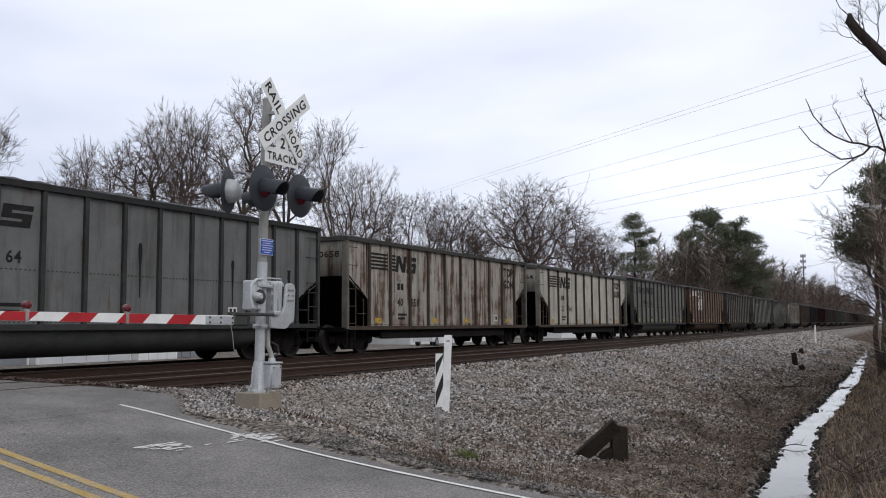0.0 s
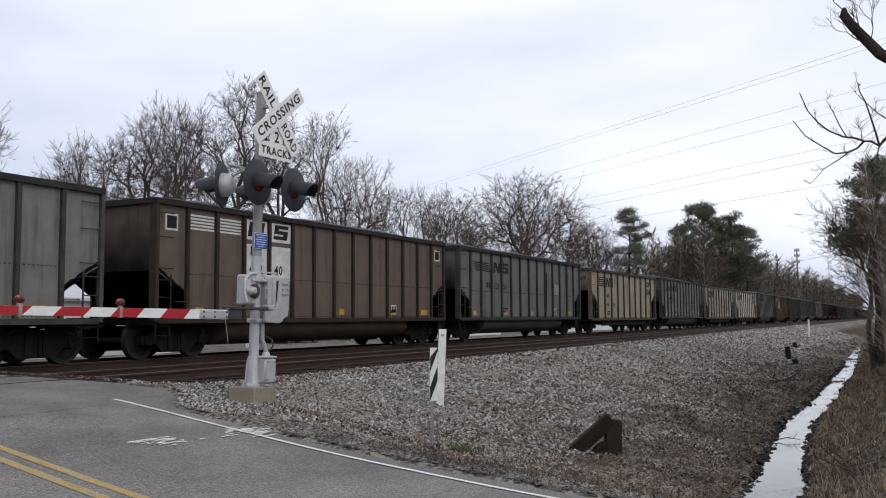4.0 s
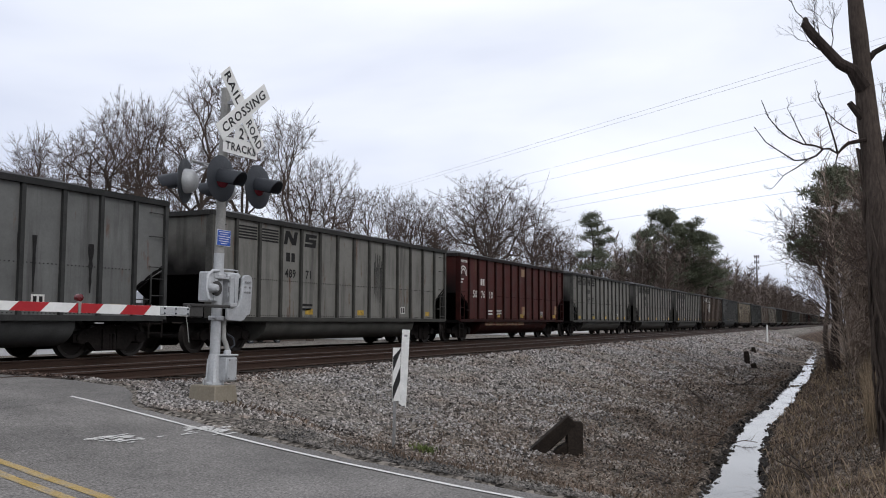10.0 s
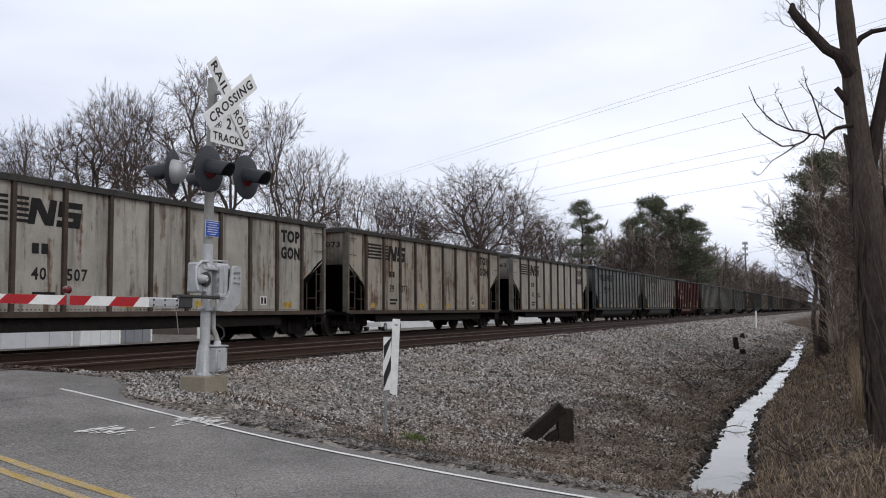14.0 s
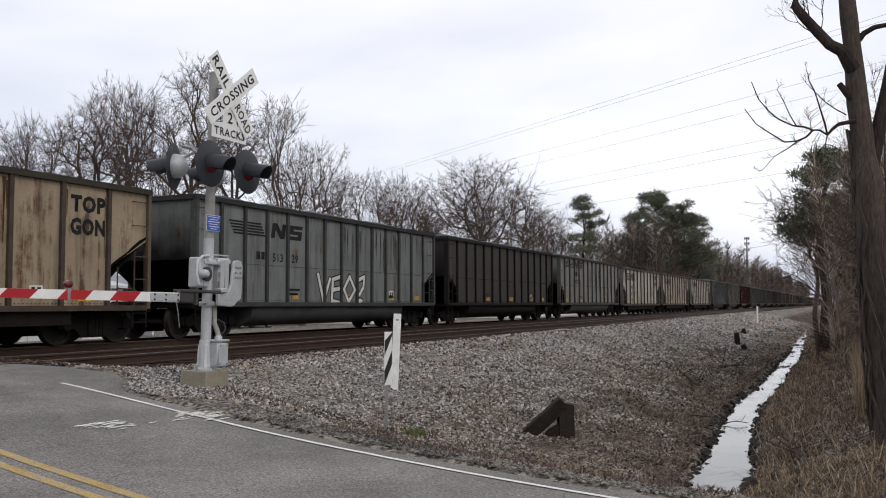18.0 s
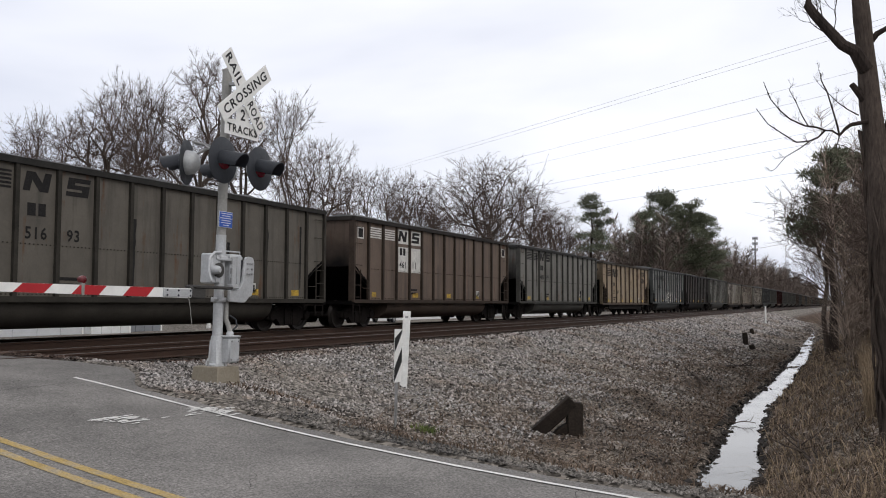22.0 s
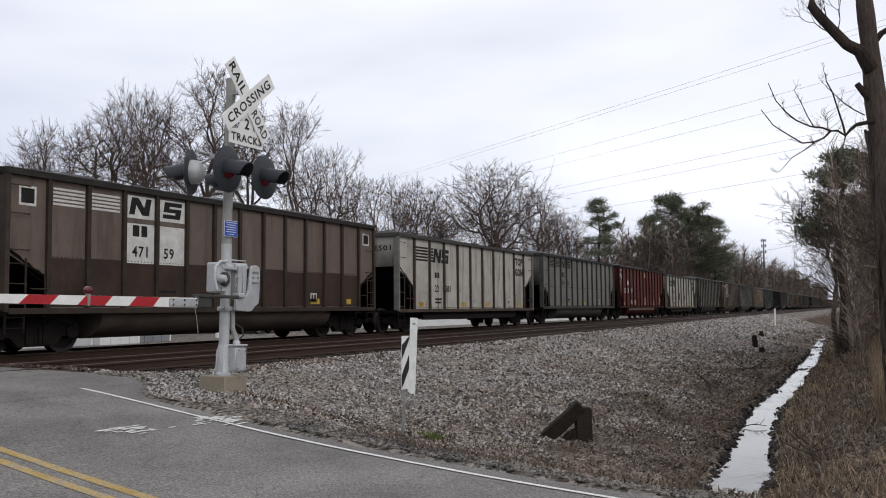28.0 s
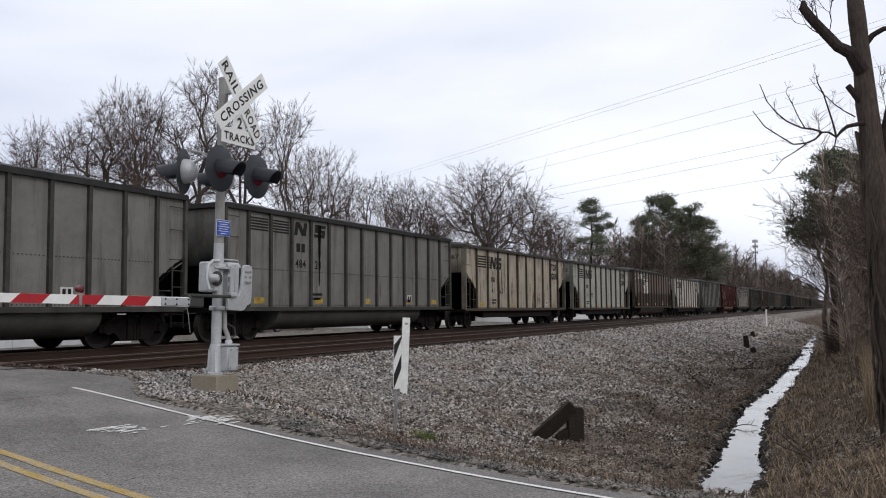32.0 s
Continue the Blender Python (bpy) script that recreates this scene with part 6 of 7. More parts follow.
# ---- power lines overhead ----
def power_line(slope_x, slope_y, slope_z, dist, height_gain, label):
    base = Vector((0, 0, 0.87)) + Vector((slope_x, slope_y, slope_z)) * dist
    d_ = Vector((math.cos(radians(53)), math.sin(radians(53)), 0))
    pts = []
    for i in range(-8, 41):
        s = i * 10.0
        pts.append(base + d_ * s + Vector((0, 0, height_gain * ((s - 60) / 200) ** 2)))
    solid("power_line", tube(pts, 0.012, 5), cable_black, label, "cable", group="overhead power lines")


for sx, sy, sz, dist in ((1.064, 0.039, 0.29, 70), (1.064, 0.039, 0.284, 70), (1.1, -0.02, 0.262, 70), (1.1, -0.02, 0.243, 70), (1.045, 0.086, 0.178, 72), (1.045, 0.086, 0.166, 72), (1.04, 0.1, 0.136, 74)):
    power_line(sx, sy, sz, dist, 0.6, "thin power line across the pale sky")


# ---- trees and scrub ----
class Wood:
    """Gathers branches as plain lists of corners and faces."""

    def __init__(self):
        self.v, self.f = [], []

    def branch(self, pts, radii, sides):
        base = len(self.v)
        ref = None
        n = len(pts)
        for i, p in enumerate(pts):
            d = pts[min(i + 1, n - 1)] - pts[max(i - 1, 0)]
            d.normalize()
            if ref is None:
                ref = d.orthogonal()
            a = ref - d * ref.dot(d)
            a.normalize()
            ref, b = a, d.cross(a)
            for k in range(sides):
                t = k * math.tau / sides
                self.v.append(p + (a * math.cos(t) + b * math.sin(t)) * radii[i])
        for i in range(n - 1):
            for k in range(sides):
                k2 = (k + 1) % sides
                o = base + i * sides
                self.f.append((o + k, o + k2, o + sides + k2, o + sides + k))

    def mesh(self, name, mat):
        me = bpy.data.meshes.new(name)
        me.from_pydata([p[:] for p in self.v], [], self.f)
        me.materials.append(mat)
        return me


SHARE = (0.24, 0.29, 0.2, 0.15, 0.11, 0.08, 0.055, 0.05)
KIDS = (5, 3, 3, 3, 4, 4, 3)


def grow(thick, thin, rng, p, d, size, r, level, last, spread=0.6, up=0.12, dome=False):
    """One branch with its side branches. The coarse ones go to thick, the fine ones to thin."""
    length = size * SHARE[level] * rng.uniform(0.75, 1.25)
    n = 4 if level < 3 else 3 if level < last else 2
    pts, radii = [p.copy()], [r]
    q, e = p.copy(), d.copy()
    for i in range(n):
        e = e + Vector((rng.uniform(-1, 1), rng.uniform(-1, 1), rng.uniform(-0.8, 1))) * (0.22 if level < 3 else 0.4) + Vector((0, 0, up))
        if dome and level:
            out = q - Vector((0, 0, 0.3))
            e = e + out.normalized() * 0.1
            past = math.sqrt((q.x / 0.44) ** 2 + (q.y / 0.44) ** 2 + ((q.z - 0.56) / 0.46) ** 2)
            if past > 0.96:
                e = e - out.normalized() * 0.5 * (past - 0.9)
                length *= 0.8
        e.normalize()
        q = q + e * (length / n)
        pts.append(q.copy())
        radii.append(r * (1 - 0.28 * (i + 1) / n))
    (thick if level < 3 else thin).branch(pts, radii, 8 if level == 0 else 6 if level < 2 else 4 if level < 4 else 3)
    if level >= last:
        return
    for k in range(KIDS[level]):
        at = n if k < 2 else rng.randint(max(1, n - 2), n)
        axis = e.orthogonal().normalized()
        axis = Matrix.Rotation(rng.uniform(0, math.tau), 3, e) @ axis
        nd = (e + axis * rng.uniform(0.45, 1.15) * spread * (1.0 if level == 0 else 1.5)).normalized()
        grow(thick, thin, rng, pts[at], nd, size, radii[at] * rng.uniform(0.56, 0.76), level + 1, last, spread, up, dome)


def bare_tree(seed, last=6, r=0.034, spread=0.6):
    """A leafless tree about one unit high, as a pair of meshes: trunk with limbs, and twigs."""
    rng = random.Random(seed)
    a, b = Wood(), Wood()
    grow(a, b, rng, Vector((0, 0, -0.02)), Vector((0.03, 0, 1)).normalized(), 0.92, r, 0, last, spread, 0.06, True)
    top = sorted(v.z for v in b.v)[int(len(b.v) * 0.995)]
    for v in a.v + b.v:
        v /= top
    return a.mesh("trunk", bark), b.mesh("crown", twig)


def domed_tree(seed, tips=1500, wide=0.42, low=0.2, fork=0.2, thin=0.0006, lean=0.0, stems=1, shell=0.2, lobed=0.6):
    """A leafless tree one unit high whose boughs part again and again to fill a rounded crown."""
    rng = random.Random(seed)
    thick, fine = Wood(), Wood()
    crown = []
    lobes = [(rng.uniform(0, math.tau), rng.uniform(-0.16, 0.18)) for _ in range(5)]
    tufts = []
    for _ in range(max(8, tips // 40)):
        a, k = rng.uniform(0, math.tau), rng.uniform(-0.45, 1)
        d = Vector((math.cos(a) * math.sqrt(1 - k * k), math.sin(a) * math.sqrt(1 - k * k), k))
        bulge = 1 + sum(h * math.cos(a * (i + 1) + b + k * 2.5) for i, (b, h) in enumerate(lobes)) * lobed
        out = rng.random() ** shell * bulge * 0.9
        tufts.append((Vector((d.x * wide * out, d.y * wide * out, low + (1 - low) * 0.4 + d.z * out * (1 - low) * 0.6)), rng.uniform(0.15, 0.36) * wide))
    while len(crown) < tips:
        q, size = rng.choice(tufts)
        p = q + Vector((rng.gauss(0, size), rng.gauss(0, size), rng.gauss(0, size)))
        if 0.06 < p.z < 1.0:
            crown.append(p)

    def jog(k):
        return Vector((rng.gauss(0, k), rng.gauss(0, k), rng.gauss(0, k)))

    def spike(p, q, r):
        """A fine twig that ends in a point."""
        d = (q - p).normalized()
        a = d.orthogonal().normalized()
        b = d.cross(a)
        o = len(fine.v)
        fine.v += [p + a * r, p + (b * 0.87 - a * 0.5) * r, p - (b * 0.87 + a * 0.5) * r, q]
        fine.f += [(o, o + 1, o + 3), (o + 1, o + 2, o + 3), (o + 2, o, o + 3)]

    def part_ways(p, came, pts, depth):
        n = len(pts)
        r = thin * n ** 0.445
        mid = sum(pts, Vector()) / n
        if n == 1:
            q = pts[0]
        else:
            reach = (mid - p) * rng.uniform(0.28, 0.46)
            q = p + reach + jog(reach.length * 0.1)
            if depth == 0:
                q = Vector((lean * fork, 0, fork))
        span = (q - p).length
        bend = (p + q) / 2 + came * span * 0.07 + jog(span * 0.045)
        d = (q - bend).normalized() if (q - bend).length > 1e-6 else came
        end = thin * max(1, n * 0.72) ** 0.445
        wood = thick if n > 18 else fine
        if n > 3:
            wood.branch([p, bend, q], [r * (1.35 if depth == 0 else 1), (r + end) / 2, end], 8 if depth == 0 else 5 if n > 18 else 3)
        else:
            fine.branch([p, q], [r, end], 3)
        if n == 1:
            out = (q - Vector((0, 0, low * 0.8))).normalized()
            for _ in range(8):
                e = (d * 0.5 + out * 0.45 + jog(0.42)).normalized()
                at = p.lerp(q, rng.uniform(0.25, 1))
                spike(at, at + e * rng.uniform(0.016, 0.038), thin * 0.62)
            return
        # part the tips by the way they lie from here, along the widest spread
        axis = Vector((rng.gauss(0, 1), rng.gauss(0, 1), rng.gauss(0, 0.6)))
        for _ in range(3):
            nxt = Vector()
            for t in pts:
                o = t - mid
                nxt += o * o.dot(axis)
            axis = nxt.normalized() if nxt.length > 1e-9 else axis
        axis = (axis + jog(0.2)).normalized()
        order = sorted(pts, key=lambda t: (t - mid).dot(axis))
        if depth == 0 and n > 400:
            cuts = [0, int(n * rng.uniform(0.25, 0.4)), int(n * rng.uniform(0.6, 0.75)), n]
        else:
            cuts = [0, min(n - 1, max(1, int(n * rng.uniform(0.28, 0.72)))), n]
        for a, b in zip(cuts, cuts[1:]):
            part_ways(q, d, order[a:b], depth + 1)

    for k in range(stems):
        part_ways(Vector((0.03 * k, 0.02 * k, -0.02)), Vector((0, 0, 1)), crown[k::stems], 0)
    return thick.mesh("trunk", bark), fine.mesh("crown", twig)


TREE_KINDS = [domed_tree(3, 1250, 0.21, 0.42, 0.4, lobed=0.8), domed_tree(8, 2500, 0.34, 0.3, 0.27, thin=0.0007, lobed=0.3), domed_tree(14, 900, 0.18, 0.48, 0.44, lean=0.08, lobed=1.0), domed_tree(29, 1000, 0.2, 0.42, 0.34, stems=2, lobed=0.8), domed_tree(41, 700, 0.3, 0.2, 0.3, thin=0.0009),
              bare_tree(52, last=5, r=0.016, spread=0.42), bare_tree(57, last=5, r=0.014, spread=0.5), domed_tree(63, 1100, 0.28, 0.2, 0.25, thin=0.00062, lean=0.2), domed_tree(77, 420, 0.2, 0.45, 0.4, lobed=1.0)]
CROWN_WIDTH = (0.42, 0.68, 0.36, 0.4, 0.6, 0.5, 0.5, 0.56, 0.4)


def stand_tree(kind, x, y, h, wide=1.0, turn=0.0, label="tall bare deciduous tree with fine grey twigs", z=None):
    t = thing("bare_tree", label, "tree", Matrix.Translation((x, y, float(ground_z(x, y)) if z is None else z)) @ Matrix.Rotation(turn, 4, "Z") @ Matrix.Diagonal((h * wide, h * wide, h, 1)), "bare trees")
    part("trunk", TREE_KINDS[kind][0], bark, t, "grey-brown trunk and limbs")
    part("crown", TREE_KINDS[kind][1], twig, t, "crown of fine leafless twigs")
    return t


# x, y, height, crown width, kind
for i, (x, y, h, wd, kind) in enumerate([
        (33.9, 47, 14.7, 5.6, 8), (42.0, 47, 14.3, 5.6, 3), (45.4, 46, 17.4, 6.4, 2), (52.2, 49, 19.5, 6.6, 3), (53.8, 45, 20.4, 8.0, 0), (65.4, 50, 21.4, 7.4, 2), (64.9, 44, 20.9, 6.6, 8), (60.2, 39, 14.6, 7.2, 1),
        (63.9, 56, 17.4, 6.6, 3), (89.4, 50, 16.8, 9.0, 1), (96.8, 48, 18.0, 8.4, 3), (110.3, 44, 20.8, 15.0, 1), (150.3, 52, 22.6, 9.6, 0), (160.4, 50, 20.4, 9.0, 3), (86.8, 45.1, 14.2, 6.4, 8),
        (124, 58, 19.0, 8.0, 2), (138, 56, 21.0, 8.6, 0), (47.5, 56, 14.0, 6.4, 3)]):
    stand_tree(kind, x, y, h, wd / (CROWN_WIDTH[kind] * h), i * 2.1)
rng_t = random.Random(77)
for i in range(26):
    x = 75 + i * 6.5 + rng_t.uniform(-2, 2)
    stand_tree(4, x, 50 + rng_t.uniform(-5, 10), rng_t.uniform(8, 11) + 0.012 * x, rng_t.uniform(0.8, 1.0), rng_t.uniform(0, 6), "bare tree at the edge of the woods")


def pine_meshes(seed, h, crown_from, spread, gap=1.0, round_=1.6):
    rng = random.Random(seed)
    w = Wood()
    pts = [Vector((rng.uniform(-0.15, 0.15) * i * 0.4, rng.uniform(-0.15, 0.15) * i * 0.4, h * i / 7)) for i in range(8)]
    w.branch(pts, [0.26 * (1 - 0.8 * i / 7) for i in range(8)], 8)
    v, f = [], []
    z = h * crown_from
    while z < h:
        k = (z - h * crown_from) / (h * (1 - crown_from))
        for _ in range(rng.randint(3, 5)):
            a = rng.uniform(0, math.tau)
            reach = spread * (1 - 0.75 * k ** round_) * rng.uniform(0.5, 1.1)
            p0 = Vector((pts[min(7, int(z / h * 7))].x, pts[min(7, int(z / h * 7))].y, z))
            p1 = p0 + Vector((math.cos(a), math.sin(a), rng.uniform(0.0, 0.4))) * reach
            w.branch([p0, (p0 + p1) / 2 + Vector((0, 0, -0.1)), p1], [0.06, 0.045, 0.02], 4)
            k_h = h / 11 if h > 12 else 1
            for c in range(5):
                q = p0.lerp(p1, rng.uniform(0.4, 1.05)) + Vector((rng.gauss(0, 0.25), rng.gauss(0, 0.25), rng.gauss(0.1, 0.15))) * k_h
                rad = rng.uniform(0.3, 0.58) * k_h
                for s in range(76):
                    o = Vector((rng.gauss(0, 0.5), rng.gauss(0, 0.5), rng.gauss(0, 0.3))) * rad
                    d = (o.normalized() * 0.7 + Vector((rng.gauss(0, 0.6), rng.gauss(0, 0.6), rng.gauss(0.5, 0.5)))).normalized()
                    side = d.orthogonal().normalized() * 0.032 * k_h
                    b = len(v)
                    v += [q + o - side, q + o + side, q + o + d * rng.uniform(0.14, 0.3) * k_h]
                    f.append((b, b + 1, b + 2))
        z += h * rng.uniform(0.035, 0.06) * gap
    me = bpy.data.meshes.new("crown")
    me.from_pydata([p[:] for p in v], [], f)
    me.materials.append(needle)
    return w.mesh("trunk", bark_dark), me


PINES = [pine_meshes(2, 15, 0.55, 3.1, 1.9, 3.0), pine_meshes(9, 17, 0.3, 4.8, 1.4, 3.5), pine_meshes(12, 10, 0.55, 2.0, 1.4, 3.0), pine_meshes(23, 17, 0.4, 4.4, 1.5, 3.0)]


def stand_pine(kind, x, y, k=1.0, turn=0.0, label="dark green pine with an open crown"):
    t = thing("pine_tree", label, "tree", Matrix.Translation((x, y, float(ground_z(x, y)))) @ Matrix.Rotation(turn, 4, "Z") @ Matrix.Scale(k, 4), "pines")
    part("trunk", PINES[kind][0], bark_dark, t, "dark pine trunk")
    part("crown", PINES[kind][1], needle, t, "clumps of green needles")


for i, (kind, x, y, h) in enumerate([(0, 125, 34, 16.2), (1, 189, 36, 23.8), (3, 196, 33.5, 21.4), (3, 214, 34, 25.0), (1, 226, 33, 22.0), (1, 181, 38, 19.2)]):
    stand_pine(kind, x, y, h / (15 if kind == 0 else 17), i * 1.3)
stand_pine(2, 43, 0.95, 0.86, 1.0, "pine leaning over the ditch on the near bank")
stand_pine(2, 46.5, -0.2, 0.86, 2.2, "pine among the scrub on the near bank")


stand_tree(8, 43.0, 1.15, 8.0, 1.5, 0.6, "leaning bare tree at the edge of the ditch scrub")


def brushwood(name, label, spots, mat, seed, lean=0.15, twigs=60, width=0.05, reach=0.35, low=0.05):
    """Dense leafless scrub or far woods as one mesh. spots: x, y, height."""
    r = random.Random(seed)
    v, f = [], []
    for x, y, h in spots:
        z0 = float(ground_z(x, y)) - 0.1
        base, top = Vector((x, y, z0)), Vector((x + r.uniform(-lean, lean) * h, y + r.uniform(-lean, lean) * h, z0 + h))
        b = len(v)
        wd = width * r.uniform(1.2, 2.6)
        v += [base + Vector((-wd, 0, 0)), base + Vector((wd, 0, 0)), base + Vector((0, wd, 0)), top]
        f += [(b, b + 1, b + 3), (b + 1, b + 2, b + 3), (b + 2, b, b + 3)]
        for _ in range(twigs):
            k = r.uniform(low, 0.98)
            p = base.lerp(top, k)
            ln = h * reach * (1.05 - 0.5 * k) * r.uniform(0.4, 1.0)
            a = r.uniform(0, math.tau)
            d = Vector((math.cos(a), math.sin(a), r.uniform(0.1, 1.3 - 0.6 * k))).normalized()
            q = p + d * ln * 0.55 + Vector((0, 0, r.uniform(-0.05, 0.15) * ln))
            e = (d + Vector((r.uniform(-0.5, 0.5), r.uniform(-0.5, 0.5), r.uniform(-0.1, 0.6)))).normalized()
            t = q + e * ln * 0.5
            o = Vector((d.y, -d.x, 0.3)).normalized() * width * r.uniform(0.35, 0.8)
            b = len(v)
            v += [p - o, p + o, q + o * 0.6, q - o * 0.6, t]
            f += [(b, b + 1, b + 2, b + 3), (b + 3, b + 2, b + 4)]
            for s in range(2):
                e2 = (e + Vector((r.uniform(-1, 1), r.uniform(-1, 1), r.uniform(-0.3, 0.8)))).normalized()
                b = len(v)
                m = p.lerp(q, r.uniform(0.4, 1))
                v += [m - o * 0.5, m + o * 0.5, m + e2 * ln * 0.4]
                f.append((b, b + 1, b + 2))
    me = bpy.data.meshes.new(name)
    me.from_pydata([p[:] for p in v], [], f)
    me.materials.append(mat)
    return tagged(new(name, me), label, "woods", kind="stuff")


rs = random.Random(5)
far_side = [(rs.uniform(55, 240), rs.uniform(40, 64), rs.uniform(5, 9.5)) for _ in range(330)]
brushwood("far_scrub", "brown leafless scrub behind the railway", far_side, far_wood, 31, twigs=90, width=0.07, reach=0.34)
far_line = [(172 + 780 * rs.random() ** 1.4, 33 + rs.random() ** 1.5 * 30, rs.uniform(12.5, 19)) for _ in range(700)]
far_line = [(x, y, h if x < 230 else h + 3.0) for x, y, h in far_line]
brushwood("far_woods", "long line of leafless brown woods into the distance", far_line, far_wood, 32, twigs=130, width=0.17, reach=0.3, low=0.0)
left_line = [(rs.uniform(-40, 60), rs.uniform(60, 95), rs.uniform(6, 10)) for _ in range(90)]
brushwood("left_scrub", "brown leafless scrub behind the houses", left_line, far_wood, 36, twigs=70, width=0.07, reach=0.34)
near_line = [(80 + 600 * rs.random() ** 1.6, -6 - rs.random() * 30, rs.uniform(9, 14)) for _ in range(200)]
brushwood("near_woods", "leafless woods on the near side of the ditch", near_line, far_wood, 33, twigs=70, width=0.09, reach=0.3)
thicket = [(rs.uniform(19, 75), -0.9 - 9 * rs.random() ** 1.3, rs.uniform(3.5, 8.0)) for _ in range(300)]
thicket = [(x, y if x < 40 else y + 0.6, h) for x, y, h in thicket]
thicket += [(x, 0.024 * x - 0.4 - 5 * rs.random() ** 1.2, rs.uniform(5.5, 8.6)) for x in [rs.uniform(30, 62) for _ in range(80)]]
brushwood("thicket", "dense grey-brown scrub hung with vines beside the ditch", thicket, thicket_wood, 34, twigs=150, width=0.018, reach=0.3, lean=0.12)
for i, (x, y, h) in enumerate(((44, 0.45, 8.2), (50, 0.2, 8.5), (58, 0.3, 9), (36, -0.4, 7.5), (31, -1.2, 8.0), (27, -2.6, 8.5), (66, 0.2, 10), (40, -2.2, 9), (24, -1.7, 7.4), (75, 0.4, 10), (33, -4, 9))):
    stand_tree(5 + i % 2, x, y, h, 0.62, i * 1.7, "slender bare tree in the scrub beside the ditch")


for i, (x, y, h, wd) in enumerate(((38, -0.3, 8.0, 1.0), (34, -1.0, 7.2, 1.0), (47, -0.9, 9.6, 1.0), (30, -2.0, 7.6, 1.0), (52, -2.0, 10.0, 1.0), (27, -3.0, 7.6, 1.0))):
    stand_tree(7, x, y, h, wd, i * 1.3, "crooked bare tree in the scrub beside the ditch")


# ---- the big broken tree on the near bank ----
def bank_tree():
    t = thing("vine_clad_tree", "tall broken tree with dark bark and climbing vines", "tree", pose(0, 0, 0))
    w = Wood()
    V = Vector
    w.branch([V((15.62, -0.64, -1.55)), V((15.6, -0.62, -1.1)), V((15.6, -0.57, -0.4)), V((15.6, -0.49, 0.8)), V((15.6, -0.4, 2.05)), V((15.6, -0.36, 2.7)), V((15.6, -0.31, 3.12)), V((15.6, -0.28, 3.57)), V((15.6, -0.24, 4.03)), V((15.6, -0.22, 4.5)), V((15.6, -0.19, 4.95)), V((15.6, -0.16, 5.4)), V((15.6, -0.13, 5.87)), V((15.6, -0.06, 7.0)), V((15.6, 0.0, 8.2))],
             [0.4, 0.33, 0.29, 0.25, 0.225, 0.21, 0.18, 0.175, 0.165, 0.15, 0.14, 0.13, 0.115, 0.1, 0.07], 16)
    for k, p in enumerate(w.v):
        w.v[k] = p + Vector((noise.noise(p * 3.1), noise.noise(p * 3.1 + Vector((9, 0, 0))), 0)) * 0.03
    part("trunk", w.mesh("trunk", bark), bark, t, "dark furrowed trunk")
    w = Wood()
    w.branch([V((15.55, -0.2, 4.55)), V((15.45, -0.04, 4.84)), V((15.4, 0.14, 4.95)), V((15.4, 0.38, 5.27)), V((15.4, 0.54, 5.49)), V((15.4, 0.63, 5.65)), V((15.4, 0.62, 5.76))], [0.13, 0.1, 0.085, 0.078, 0.075, 0.07, 0.03], 10)
    part("limb", w.mesh("limb", bark_dark), bark_dark, t, "broken-off limb")
    w = Wood()
    w.branch([V((15.68, -0.34, 2.7)), V((15.7, -0.4, 3.1)), V((15.7, -0.5, 3.47)), V((15.7, -0.6, 3.93)), V((15.7, -0.69, 4.32)), V((15.7, -0.82, 5.0))], [0.17, 0.14, 0.115, 0.1, 0.095, 0.08], 10)
    w.branch([V((15.6, -0.25, 4.98)), V((15.6, -0.36, 5.12)), V((15.6, -0.52, 5.2)), V((15.6, -0.8, 5.22)), V((15.6, -1.2, 5.1))], [0.05, 0.045, 0.04, 0.035, 0.03], 8)
    part("second_stem", w.mesh("stem", bark_dark), bark_dark, t, "second stem leaning outwards")
    w = Wood()
    w.branch([V((15.55, -0.2, 4.0)), V((15.5, -0.08, 4.18)), V((15.5, 0.02, 4.33))], [0.06, 0.055, 0.045], 8)
    part("stub", w.mesh("stub", bark_dark), bark_dark, t, "short snag")
    rng = random.Random(6)
    thin_, coarse = Wood(), Wood()
    # one crooked bough that reaches out over the ditch and forks into long thin shoots
    bough = (((-0.2, 3.71), (0.05, 3.67), (0.14, 3.59), (0.21, 3.5), (0.32, 3.58), (0.42, 3.59)), ((0.42, 3.59), (0.52, 3.49), (0.66, 3.43), (0.84, 3.43), (1.05, 3.58), (1.26, 3.75), (1.43, 4.01)),
             ((0.42, 3.59), (0.54, 3.65), (0.71, 3.69), (0.92, 3.8), (1.07, 3.95), (1.21, 4.15), (1.31, 4.43)), ((0.21, 3.5), (0.24, 3.67), (0.31, 3.95), (0.37, 4.18), (0.45, 4.37), (0.47, 4.5)),
             ((0.66, 3.43), (0.8, 3.33), (1.0, 3.21), (1.15, 3.04)), ((0.65, 3.66), (0.75, 3.86), (0.83, 4.07), (0.92, 4.26)), ((-0.07, 3.79), (0.09, 3.9), (0.23, 4.03), (0.45, 4.28)), ((0.21, 3.5), (0.24, 3.35), (0.14, 3.32), (0.01, 3.22)))
